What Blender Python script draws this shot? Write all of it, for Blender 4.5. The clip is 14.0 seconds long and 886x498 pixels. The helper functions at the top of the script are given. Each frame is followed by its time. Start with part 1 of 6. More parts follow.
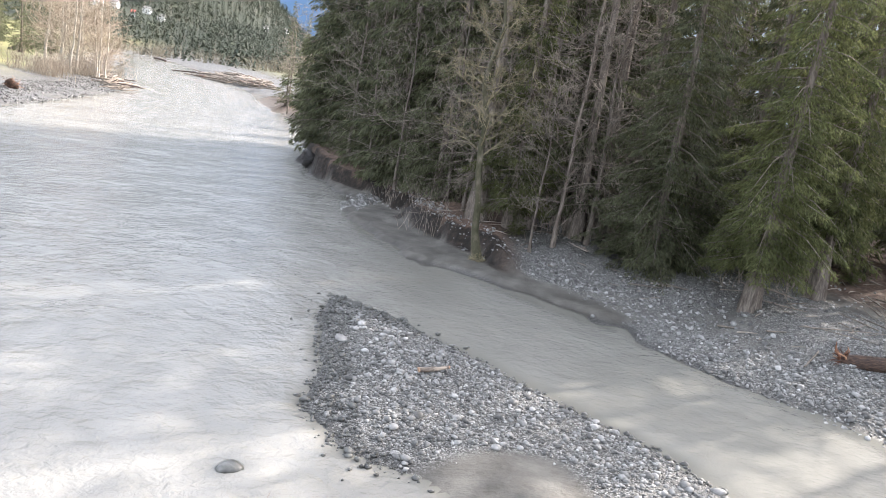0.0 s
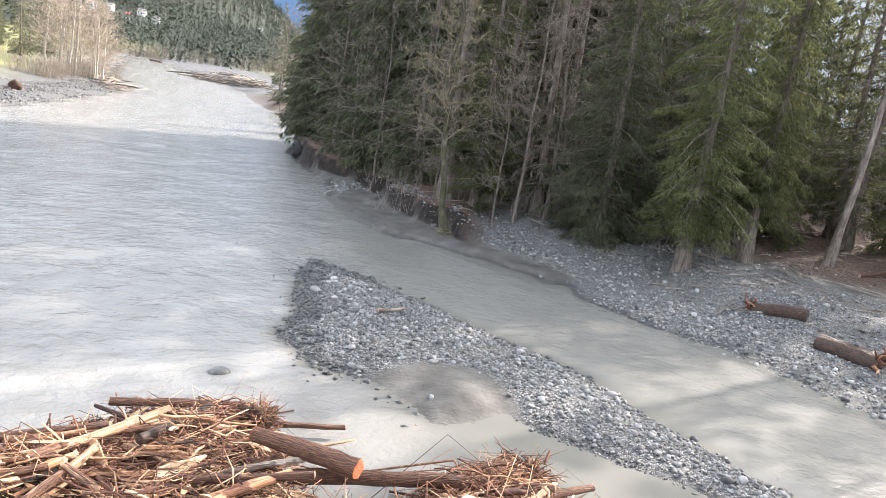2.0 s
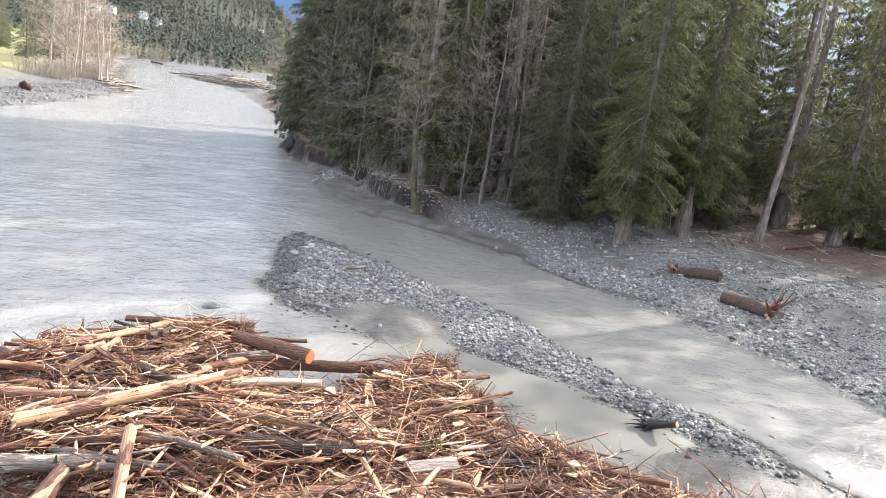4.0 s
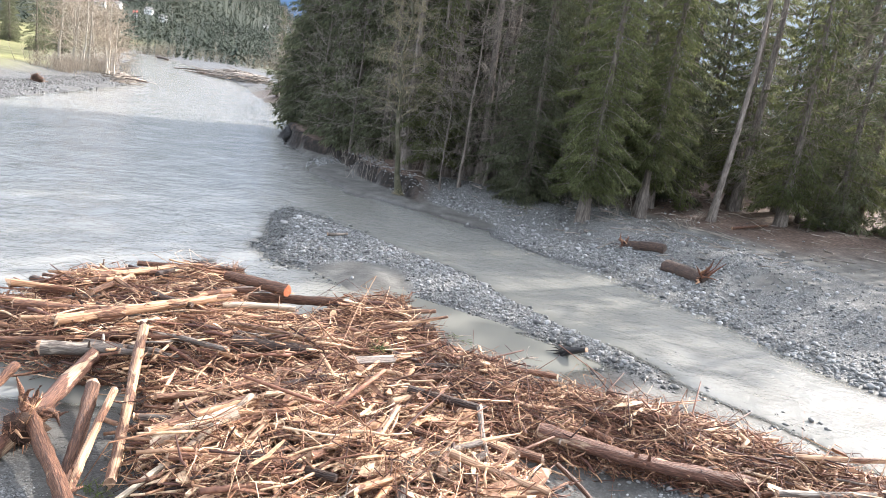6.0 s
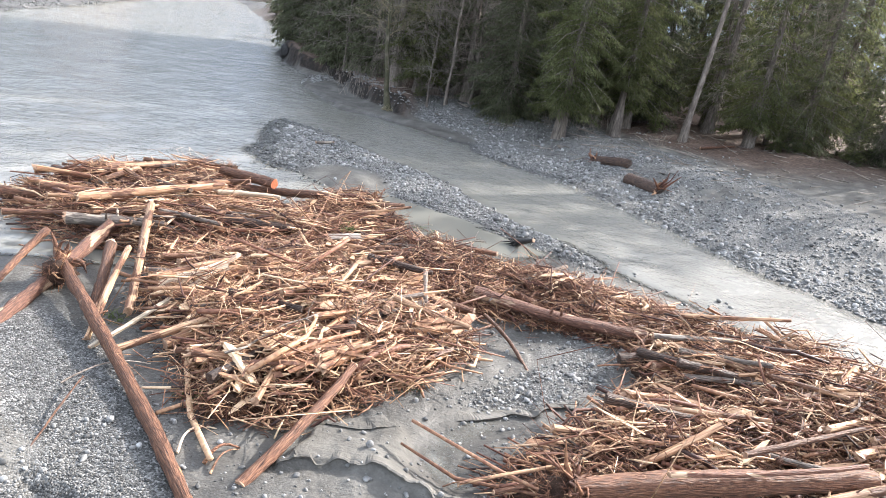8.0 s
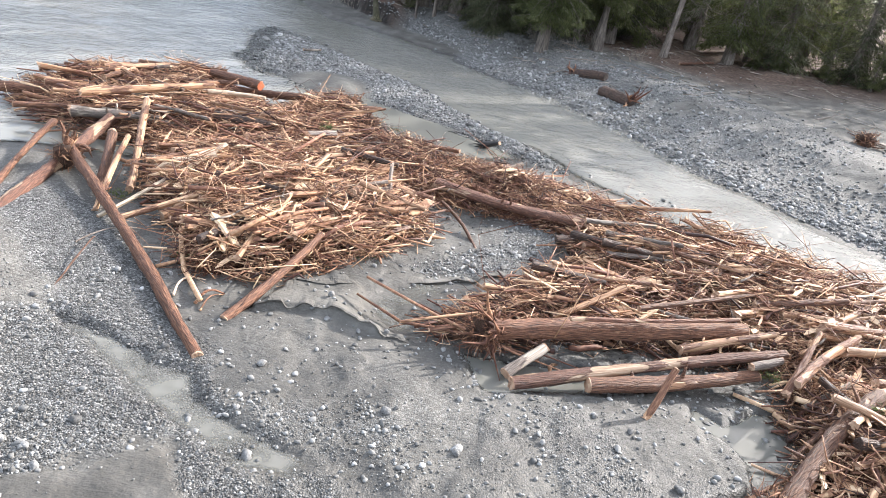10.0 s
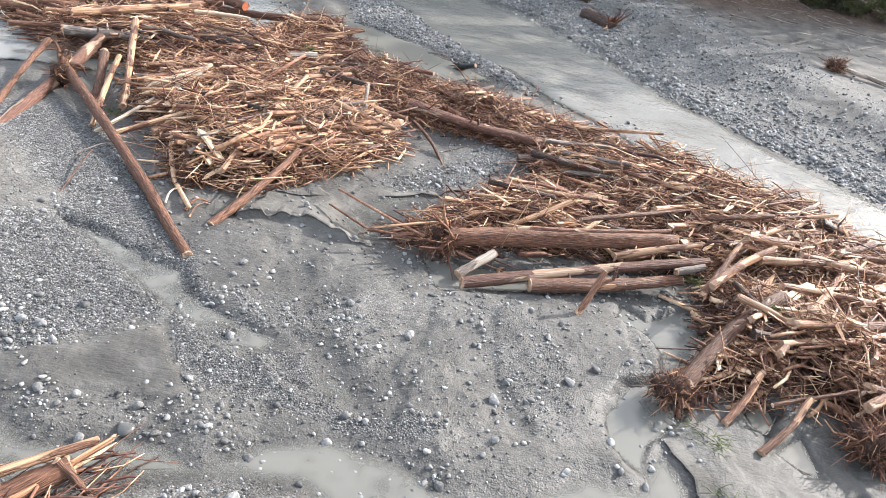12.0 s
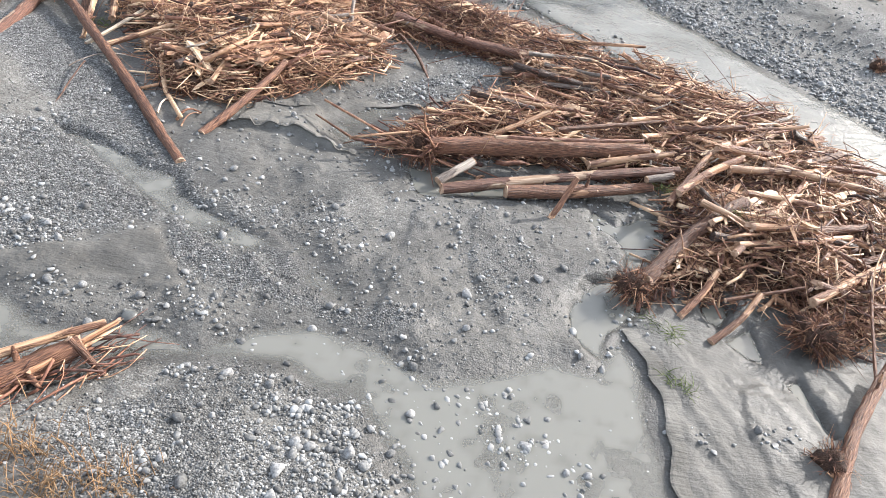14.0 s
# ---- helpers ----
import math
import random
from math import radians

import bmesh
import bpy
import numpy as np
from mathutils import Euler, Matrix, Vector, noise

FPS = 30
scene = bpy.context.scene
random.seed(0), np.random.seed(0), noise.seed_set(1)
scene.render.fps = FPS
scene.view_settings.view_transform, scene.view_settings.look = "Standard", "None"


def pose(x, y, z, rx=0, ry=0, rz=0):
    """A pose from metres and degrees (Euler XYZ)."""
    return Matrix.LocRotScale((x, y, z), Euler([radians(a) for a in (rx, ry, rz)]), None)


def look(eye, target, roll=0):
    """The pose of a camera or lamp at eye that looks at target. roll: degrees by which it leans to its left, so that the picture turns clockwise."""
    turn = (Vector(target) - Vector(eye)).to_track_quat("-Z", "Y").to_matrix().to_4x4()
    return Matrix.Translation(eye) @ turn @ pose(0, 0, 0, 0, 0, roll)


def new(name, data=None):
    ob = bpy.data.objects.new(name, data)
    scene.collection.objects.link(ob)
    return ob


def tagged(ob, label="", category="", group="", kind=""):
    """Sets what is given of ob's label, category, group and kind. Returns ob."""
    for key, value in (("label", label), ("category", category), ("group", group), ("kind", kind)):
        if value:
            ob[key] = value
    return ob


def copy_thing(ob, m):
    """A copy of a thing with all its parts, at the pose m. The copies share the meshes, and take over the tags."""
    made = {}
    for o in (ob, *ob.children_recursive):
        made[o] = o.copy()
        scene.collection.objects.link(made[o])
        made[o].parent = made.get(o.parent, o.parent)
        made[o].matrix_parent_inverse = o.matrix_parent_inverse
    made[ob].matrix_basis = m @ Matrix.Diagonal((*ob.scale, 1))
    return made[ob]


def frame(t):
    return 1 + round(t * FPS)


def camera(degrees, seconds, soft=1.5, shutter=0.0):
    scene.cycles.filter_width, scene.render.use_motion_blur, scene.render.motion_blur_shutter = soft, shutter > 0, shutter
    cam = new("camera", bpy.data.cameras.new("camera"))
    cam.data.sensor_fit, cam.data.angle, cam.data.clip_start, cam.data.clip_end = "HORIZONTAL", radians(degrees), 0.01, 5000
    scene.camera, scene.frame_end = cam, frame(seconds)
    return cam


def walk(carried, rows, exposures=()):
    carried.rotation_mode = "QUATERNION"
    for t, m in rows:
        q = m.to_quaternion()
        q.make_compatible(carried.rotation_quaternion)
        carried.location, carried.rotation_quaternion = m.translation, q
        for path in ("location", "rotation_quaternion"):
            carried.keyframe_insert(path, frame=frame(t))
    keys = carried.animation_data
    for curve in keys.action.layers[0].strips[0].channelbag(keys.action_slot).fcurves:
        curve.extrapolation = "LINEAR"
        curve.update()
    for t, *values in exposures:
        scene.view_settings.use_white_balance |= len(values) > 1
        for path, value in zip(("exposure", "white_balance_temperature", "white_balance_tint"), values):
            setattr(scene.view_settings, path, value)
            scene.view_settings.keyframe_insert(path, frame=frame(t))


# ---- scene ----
cam = camera(63.8, 14.0, soft=0.6)
PATH = [
    (0, (-0.203, -0.011, 6.425), (-0.246, 1.94, 5.987), 9.0),
    (0.5, (0.09, -0.7, 6.395), (0.049, 1.25, 5.954), 8.8),
    (1, (0.423, -1.466, 6.351), (0.385, 0.484, 5.91), 8.5),
    (1.5, (0.793, -2.342, 6.313), (0.756, -0.392, 5.872), 8.4),
    (2, (1.201, -3.311, 6.326), (1.163, -1.361, 5.884), 8.2),
    (2.5, (1.625, -4.254, 6.328), (1.586, -2.304, 5.885), 7.9),
    (3, (2.056, -5.216, 6.337), (2.015, -3.266, 5.894), 7.7),
    (5.5, (3.95, -9.658, 6.204), (3.899, -7.707, 5.766), 8.3),
    (6, (4.292, -10.424, 6.193), (4.24, -8.475, 5.745), 8.3),
    (6.5, (4.603, -11.155, 6.184), (4.556, -9.215, 5.698), 8.6),
    (7, (4.903, -11.807, 6.179), (4.862, -9.881, 5.642), 9.0),
    (7.5, (5.181, -12.468, 6.201), (5.148, -10.557, 5.612), 9.3),
    (8, (5.49, -13.099, 6.232), (5.462, -11.205, 5.59), 9.6),
    (10.5, (6.646, -15.547, 6.617), (6.673, -13.759, 5.721), 11.5),
    (11, (6.82, -15.901, 6.788), (6.86, -14.138, 5.844), 11.9),
    (11.5, (6.985, -16.218, 6.971), (7.035, -14.481, 5.982), 12.1),
    (12, (7.108, -16.494, 7.155), (7.172, -14.785, 6.118), 12.5),
    (12.5, (7.228, -16.739, 7.309), (7.302, -15.059, 6.226), 12.7),
    (13, (7.33, -16.937, 7.341), (7.415, -15.288, 6.212), 12.9),
    (13.5, (7.414, -17.115, 7.368), (7.512, -15.499, 6.193), 13.3),
    (14, (7.481, -17.255, 7.396), (7.589, -15.669, 6.184), 13.5),
]
walk(cam, [(t, look(eye, target, roll)) for t, eye, target, roll in PATH], [(0, 1.96, 6400, 13), (3, 1.90, 6300, 12), (6.5, 1.80, 6100, 11), (11, 1.52, 6050, 11), (14, 1.36, 6000, 10)])

# ---- light ----
world = bpy.data.worlds.new("world")
scene.world = world
world.use_nodes = True
wn = world.node_tree.nodes
sky = wn.new("ShaderNodeTexSky")
sky.sky_type = 'NISHITA'
sky.sun_disc = False
SUN_EL, SUN_AZ = radians(30), radians(53)   # azimuth from +y towards +x
sky.sun_elevation, sky.sun_rotation = SUN_EL, SUN_AZ
sky.dust_density, sky.air_density, sky.ozone_density = 5.0, 1.0, .6
wn["Background"].inputs["Strength"].default_value = 0.14
veil = wn.new("ShaderNodeMix")   # thin high cloud over the blue
veil.data_type = 'RGBA'
veil.inputs[0].default_value = .46
veil.inputs[7].default_value = (7.6, 8.0, 8.5, 1)
world.node_tree.links.new(sky.outputs[0], veil.inputs[6])
world.node_tree.links.new(veil.outputs[2], wn["Background"].inputs[0])
sun_dir = Vector((math.sin(SUN_AZ) * math.cos(SUN_EL), math.cos(SUN_AZ) * math.cos(SUN_EL), math.sin(SUN_EL)))
sun = new("sun", bpy.data.lights.new("sun", 'SUN'))
sun.data.energy, sun.data.angle, sun.data.color = 4.0, radians(0.6), (1.0, 0.93, 0.84)
sun.matrix_world = look(sun_dir * 100, (0, 0, 0))

TAU = 2 * math.pi


# ---- materials ----
def material(name, colours, scale=3.0, rough=0.8, bump=0.3, bump_scale=30.0, stretch=(1, 1, 1), island=0.0, objvar=0.0, coords="position", metal=0.0, detail=6.0, spec=0.35, dist=0.02, fine=0.0, leaf=0.0):
    """Colours along a ramp driven by noise at two scales, with bump; island, objvar: brightness change per piece."""
    m = bpy.data.materials.new(name)
    m.use_nodes = True
    nt = m.node_tree
    n, ln = nt.nodes, nt.links
    b = n["Principled BSDF"]
    if coords == "position":
        src = n.new("ShaderNodeNewGeometry").outputs["Position"]
    else:
        src = n.new("ShaderNodeTexCoord").outputs["Object"]
        info = n.new("ShaderNodeObjectInfo")
        add = n.new("ShaderNodeVectorMath")
        sc = n.new("ShaderNodeVectorMath")
        sc.operation = 'SCALE'
        sc.inputs["Scale"].default_value = 40.0
        cmb = n.new("ShaderNodeCombineXYZ")
        for k in range(3):
            ln.new(info.outputs["Random"], cmb.inputs[k])
        ln.new(cmb.outputs[0], sc.inputs[0])
        ln.new(src, add.inputs[0])
        ln.new(sc.outputs[0], add.inputs[1])
        src = add.outputs[0]
    mp = n.new("ShaderNodeMapping")
    mp.inputs["Scale"].default_value = stretch
    ln.new(src, mp.inputs["Vector"])
    n1 = n.new("ShaderNodeTexNoise")
    n1.inputs["Scale"].default_value, n1.inputs["Detail"].default_value = scale, detail
    n1.inputs["Roughness"].default_value = 0.62
    ln.new(mp.outputs[0], n1.inputs["Vector"])
    ramp = n.new("ShaderNodeValToRGB")
    el = ramp.color_ramp.elements
    k = len(colours)
    while len(el) < k:
        el.new(0.5)
    for i, c in enumerate(colours):
        el[i].position = 0.30 + 0.40 * i / max(1, k - 1)
        el[i].color = (*c, 1)
    ln.new(n1.outputs["Fac"], ramp.inputs[0])
    col = ramp.outputs[0]
    n2 = n.new("ShaderNodeTexNoise")
    n2.inputs["Scale"].default_value, n2.inputs["Detail"].default_value = bump_scale, 5.0
    ln.new(mp.outputs[0], n2.inputs["Vector"])

    def darken(col, value, lo, hi):
        mr = n.new("ShaderNodeMapRange")
        mr.inputs["To Min"].default_value, mr.inputs["To Max"].default_value = lo, hi
        ln.new(value, mr.inputs["Value"])
        mul = n.new("ShaderNodeVectorMath")
        mul.operation = 'SCALE'
        ln.new(col, mul.inputs[0])
        ln.new(mr.outputs[0], mul.inputs["Scale"])
        return mul.outputs[0]
    if fine:
        col = darken(col, n2.outputs["Fac"], 1 - fine, 1 + fine)
    if island:
        col = darken(col, n.new("ShaderNodeNewGeometry").outputs["Random Per Island"], 1 - island, 1 + island)
    if objvar:
        col = darken(col, n.new("ShaderNodeObjectInfo").outputs["Random"], 1 - objvar, 1 + objvar)
    ln.new(col, b.inputs["Base Color"])
    b.inputs["Roughness"].default_value, b.inputs["Metallic"].default_value = rough, metal
    b.inputs["Specular IOR Level"].default_value = spec
    if leaf:
        tr = n.new("ShaderNodeBsdfTranslucent")
        ln.new(col, tr.inputs["Color"])
        ms = n.new("ShaderNodeMixShader")
        ms.inputs[0].default_value = leaf
        ln.new(b.outputs[0], ms.inputs[1])
        ln.new(tr.outputs[0], ms.inputs[2])
        ln.new(ms.outputs[0], n["Material Output"].inputs["Surface"])
    if bump:
        bp = n.new("ShaderNodeBump")
        bp.inputs["Strength"].default_value, bp.inputs["Distance"].default_value = bump, dist
        ln.new(n2.outputs["Fac"], bp.inputs["Height"])
        ln.new(bp.outputs[0], b.inputs["Normal"])
    return m


def wood_log(name, bark, inner, peel, rough=.6, cracks=1.0):
    """A trunk's surface: furrowed bark, and long bare patches of wood where it has been torn off; peel: the bare share."""
    m = bpy.data.materials.new(name)
    m.use_nodes = True
    n, ln = m.node_tree.nodes, m.node_tree.links
    b = n["Principled BSDF"]
    info = n.new("ShaderNodeObjectInfo")
    cmb, sc, add = n.new("ShaderNodeCombineXYZ"), n.new("ShaderNodeVectorMath"), n.new("ShaderNodeVectorMath")
    sc.operation = 'SCALE'
    sc.inputs["Scale"].default_value = 40.0
    for k in range(3):
        ln.new(info.outputs["Random"], cmb.inputs[k])
    ln.new(cmb.outputs[0], sc.inputs[0])
    ln.new(n.new("ShaderNodeTexCoord").outputs["Object"], add.inputs[0])
    ln.new(sc.outputs[0], add.inputs[1])

    def noise_at(stretch, scale, detail, distort=0.0):
        mp = n.new("ShaderNodeMapping")
        mp.inputs["Scale"].default_value = stretch
        ln.new(add.outputs[0], mp.inputs["Vector"])
        t = n.new("ShaderNodeTexNoise")
        t.inputs["Scale"].default_value, t.inputs["Detail"].default_value, t.inputs["Distortion"].default_value = scale, detail, distort
        ln.new(mp.outputs[0], t.inputs["Vector"])
        return t.outputs["Fac"]

    def ramp(f, lo, hi, cols):
        r = n.new("ShaderNodeValToRGB")
        el = r.color_ramp.elements
        while len(el) < len(cols):
            el.new(.5)
        for k, c in enumerate(cols):
            el[k].position, el[k].color = lo + (hi - lo) * k / (len(cols) - 1), (*c, 1)
        ln.new(f, r.inputs[0])
        return r.outputs[0]

    def fac(f, lo, hi, a=0.0, c=1.0):
        r = n.new("ShaderNodeMapRange")
        for key, val in (("From Min", lo), ("From Max", hi), ("To Min", a), ("To Max", c)):
            r.inputs[key].default_value = val
        ln.new(f, r.inputs["Value"])
        return r.outputs[0]
    furrow = noise_at((1.6, 16, 16), 3.6, 7, .25)
    fibre = noise_at((.6, 22, 22), 2.2, 5)
    patch = noise_at((1, 3.2, 3.2), 1.1, 5, .3)
    bare = fac(patch, .72 - .45 * peel, .75 - .45 * peel)
    mx = n.new("ShaderNodeMix")
    mx.data_type = 'RGBA'
    ln.new(bare, mx.inputs[0])
    ln.new(ramp(furrow, .26, .74, bark), mx.inputs[6])
    ln.new(ramp(fibre, .30, .70, inner), mx.inputs[7])
    vary = n.new("ShaderNodeVectorMath")
    vary.operation = 'SCALE'
    ln.new(mx.outputs[2], vary.inputs[0])
    ln.new(fac(info.outputs["Random"], 0, 1, .72, 1.28), vary.inputs["Scale"])
    ln.new(vary.outputs[0], b.inputs["Base Color"])
    b.inputs["Roughness"].default_value, b.inputs["Specular IOR Level"].default_value = rough, .4
    hm = n.new("ShaderNodeMix")
    ln.new(bare, hm.inputs[0])
    ln.new(fac(furrow, 0, 1, .25, 1 + cracks), hm.inputs[2])
    ln.new(fac(fibre, 0, 1, 0, .45), hm.inputs[3])
    bp = n.new("ShaderNodeBump")
    bp.inputs["Strength"].default_value, bp.inputs["Distance"].default_value = .9, .03
    ln.new(hm.outputs[0], bp.inputs["Height"])
    ln.new(bp.outputs[0], b.inputs["Normal"])
    return m


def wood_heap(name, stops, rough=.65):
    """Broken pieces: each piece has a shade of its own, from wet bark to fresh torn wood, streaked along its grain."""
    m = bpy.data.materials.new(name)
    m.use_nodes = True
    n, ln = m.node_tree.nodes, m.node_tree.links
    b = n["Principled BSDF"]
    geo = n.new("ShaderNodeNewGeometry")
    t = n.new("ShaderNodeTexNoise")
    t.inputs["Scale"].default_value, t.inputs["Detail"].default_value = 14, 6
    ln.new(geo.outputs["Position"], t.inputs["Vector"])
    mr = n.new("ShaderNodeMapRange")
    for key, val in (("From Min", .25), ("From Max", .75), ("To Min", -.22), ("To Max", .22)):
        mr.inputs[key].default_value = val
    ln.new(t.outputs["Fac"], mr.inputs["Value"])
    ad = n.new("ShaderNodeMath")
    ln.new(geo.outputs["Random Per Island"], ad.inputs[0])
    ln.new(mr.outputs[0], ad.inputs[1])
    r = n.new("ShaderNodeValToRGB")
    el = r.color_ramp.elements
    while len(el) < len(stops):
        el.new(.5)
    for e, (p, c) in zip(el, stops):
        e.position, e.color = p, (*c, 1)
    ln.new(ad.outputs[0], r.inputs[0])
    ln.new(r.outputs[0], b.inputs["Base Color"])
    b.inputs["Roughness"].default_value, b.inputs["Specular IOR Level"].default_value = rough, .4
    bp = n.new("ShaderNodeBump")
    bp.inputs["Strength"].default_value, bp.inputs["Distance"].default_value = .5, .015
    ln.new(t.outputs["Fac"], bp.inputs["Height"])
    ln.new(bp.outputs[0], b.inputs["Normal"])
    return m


MAT = {}
RAW = [(.16, .072, .037), (.33, .175, .095), (.52, .33, .20)]
MAT["bark"] = wood_log("bark_red", [(.026, .012, .008), (.115, .050, .027), (.25, .125, .068)], RAW, .16)
MAT["dark"] = wood_log("bark_dark", [(.012, .008, .006), (.045, .026, .018), (.12, .07, .045)], RAW, .05, .5)
MAT["pale"] = wood_log("wood_pale", [(.05, .025, .016), (.16, .075, .043), (.30, .165, .097)], [(.16, .078, .042), (.36, .205, .115), (.56, .385, .235)], .62, .6)
MAT["white"] = wood_log("wood_white", [(.16, .10, .065), (.30, .21, .145), (.44, .34, .25)], [(.30, .215, .145), (.50, .395, .28), (.66, .56, .43)], .75, .6, .5)
MAT["split"] = wood_log("wood_split", [(.05, .020, .012), (.17, .073, .040), (.31, .155, .086)], [(.15, .060, .029), (.38, .195, .10), (.60, .395, .235)], .6, .6)
MAT["grey"] = wood_log("wood_grey", [(.07, .052, .042), (.17, .135, .11), (.30, .25, .205)], [(.20, .15, .115), (.34, .28, .22), (.50, .43, .35)], .4, .7)
MAT["barkp"] = wood_log("bark_peeling", [(.035, .016, .011), (.14, .062, .039), (.26, .132, .081)], [(.24, .14, .085), (.40, .265, .165), (.56, .42, .295)], .34)
MAT["root"] = wood_heap("root_fibre", [(.0, (.030, .013, .009)), (.45, (.115, .047, .027)), (.8, (.24, .115, .062)), (1.0, (.42, .25, .14))], .8)
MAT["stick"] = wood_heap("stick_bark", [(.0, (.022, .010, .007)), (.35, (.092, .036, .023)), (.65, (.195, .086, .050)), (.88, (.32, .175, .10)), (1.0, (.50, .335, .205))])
MAT["stickp"] = wood_heap("stick_pale", [(.0, (.10, .042, .024)), (.3, (.26, .13, .069)), (.65, (.45, .275, .155)), (1.0, (.68, .50, .325))], .6)
MAT["redcut"] = material("red_cut_end", [(.30, .07, .03), (.42, .12, .05), (.50, .20, .10)], 8, .7, .3, 30, coords="object", fine=.3)
MAT["cut"] = material("cut_end", [(.20, .105, .06), (.33, .21, .135), (.46, .33, .225)], 8, .7, .3, 30, coords="object", fine=.2)
MAT["black"] = material("black_wood", [(.008, .007, .007), (.018, .016, .015), (.04, .036, .033)], 3, .5, .6, 14, (1, 5, 5), coords="object", dist=.03)
# bark litter, darkened so that some gap shade sits in the colour
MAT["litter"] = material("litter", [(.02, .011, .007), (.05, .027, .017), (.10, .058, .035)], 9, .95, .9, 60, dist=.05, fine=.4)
MAT["stone"] = material("stone", [(.095, .093, .089), (.18, .177, .169), (.30, .295, .282)], 6, .75, .3, 60, island=.65, fine=.12)
MAT["pebble"] = material("pebble", [(.06, .058, .055), (.125, .122, .116), (.225, .22, .21)], 6, .7, 0, 60, island=.6)
MAT["loosestone"] = material("loose_stone", [(.08, .078, .075), (.15, .147, .141), (.25, .245, .235)], 3, .75, .3, 20, objvar=.5, coords="object", fine=.12)
MAT["wetstone"] = material("wet_stone", [(.03, .03, .028), (.06, .06, .055), (.12, .117, .108)], 6, .3, .2, 60, island=.5, spec=.5)
MAT["palestone"] = material("pale_stone", [(.15, .146, .139), (.22, .215, .205), (.31, .302, .288)], 6, .7, .3, 50, objvar=.1, fine=.1)
MAT["trunk"] = material("trunk_bark", [(.065, .052, .043), (.14, .116, .097), (.25, .215, .18)], 2.5, .9, .8, 10, (4, 4, .8), objvar=.2, coords="object", dist=.04, fine=.3)
MAT["mosstrunk"] = material("moss_trunk", [(.032, .034, .015), (.065, .06, .036), (.15, .13, .10)], 1.6, .9, .6, 14, (2, 2, 1), coords="object", fine=.3)
MAT["twig"] = material("bare_twig", [(.13, .108, .088), (.21, .178, .148), (.30, .26, .22)], 3, .9, 0, 30, island=.3)
MAT["mosstwig"] = material("moss_twig", [(.11, .094, .056), (.19, .163, .10), (.28, .245, .165)], 2, .95, 0, 30, island=.35)
MAT["needle"] = material("needles", [(.062, .070, .040), (.104, .112, .064), (.155, .158, .094)], 0.9, .65, 0, 20, island=.45, objvar=.25, coords="object", spec=.25, leaf=.6)
MAT["cedar"] = material("cedar_needles", [(.064, .074, .030), (.108, .120, .050), (.165, .168, .080)], 0.9, .65, 0, 20, island=.45, objvar=.15, coords="object", spec=.25, leaf=.62)
MAT["farneedle"] = material("far_needles", [(.028, .038, .028), (.05, .062, .045), (.085, .094, .062)], 0.03, .9, 0, 5, island=.45)
MAT["fartwig"] = material("far_twigs", [(.12, .10, .075), (.19, .165, .12), (.26, .23, .17)], 0.05, .95, 0, 5, island=.3)
MAT["birchbark"] = material("birch_bark", [(.24, .21, .17), (.38, .345, .29), (.50, .46, .40)], 2.5, .85, .3, 14, (2, 2, 1), objvar=.1, coords="object", fine=.2)
MAT["birchtwig"] = material("birch_twig", [(.19, .15, .11), (.29, .24, .185), (.42, .36, .29)], 1, .9, 0, 30, island=.3)
MAT["grass"] = material("grass", [(.10, .085, .03), (.16, .16, .045), (.24, .21, .09)], .25, .95, .4, 30, fine=.3)
MAT["drygrass"] = material("dry_grass", [(.13, .07, .035), (.21, .125, .06), (.32, .21, .115)], 2, .9, 0, 20, island=.35)
MAT["greensprig"] = material("green_sprig", [(.04, .06, .015), (.075, .10, .025), (.13, .15, .05)], 2, .8, 0, 20, island=.3)


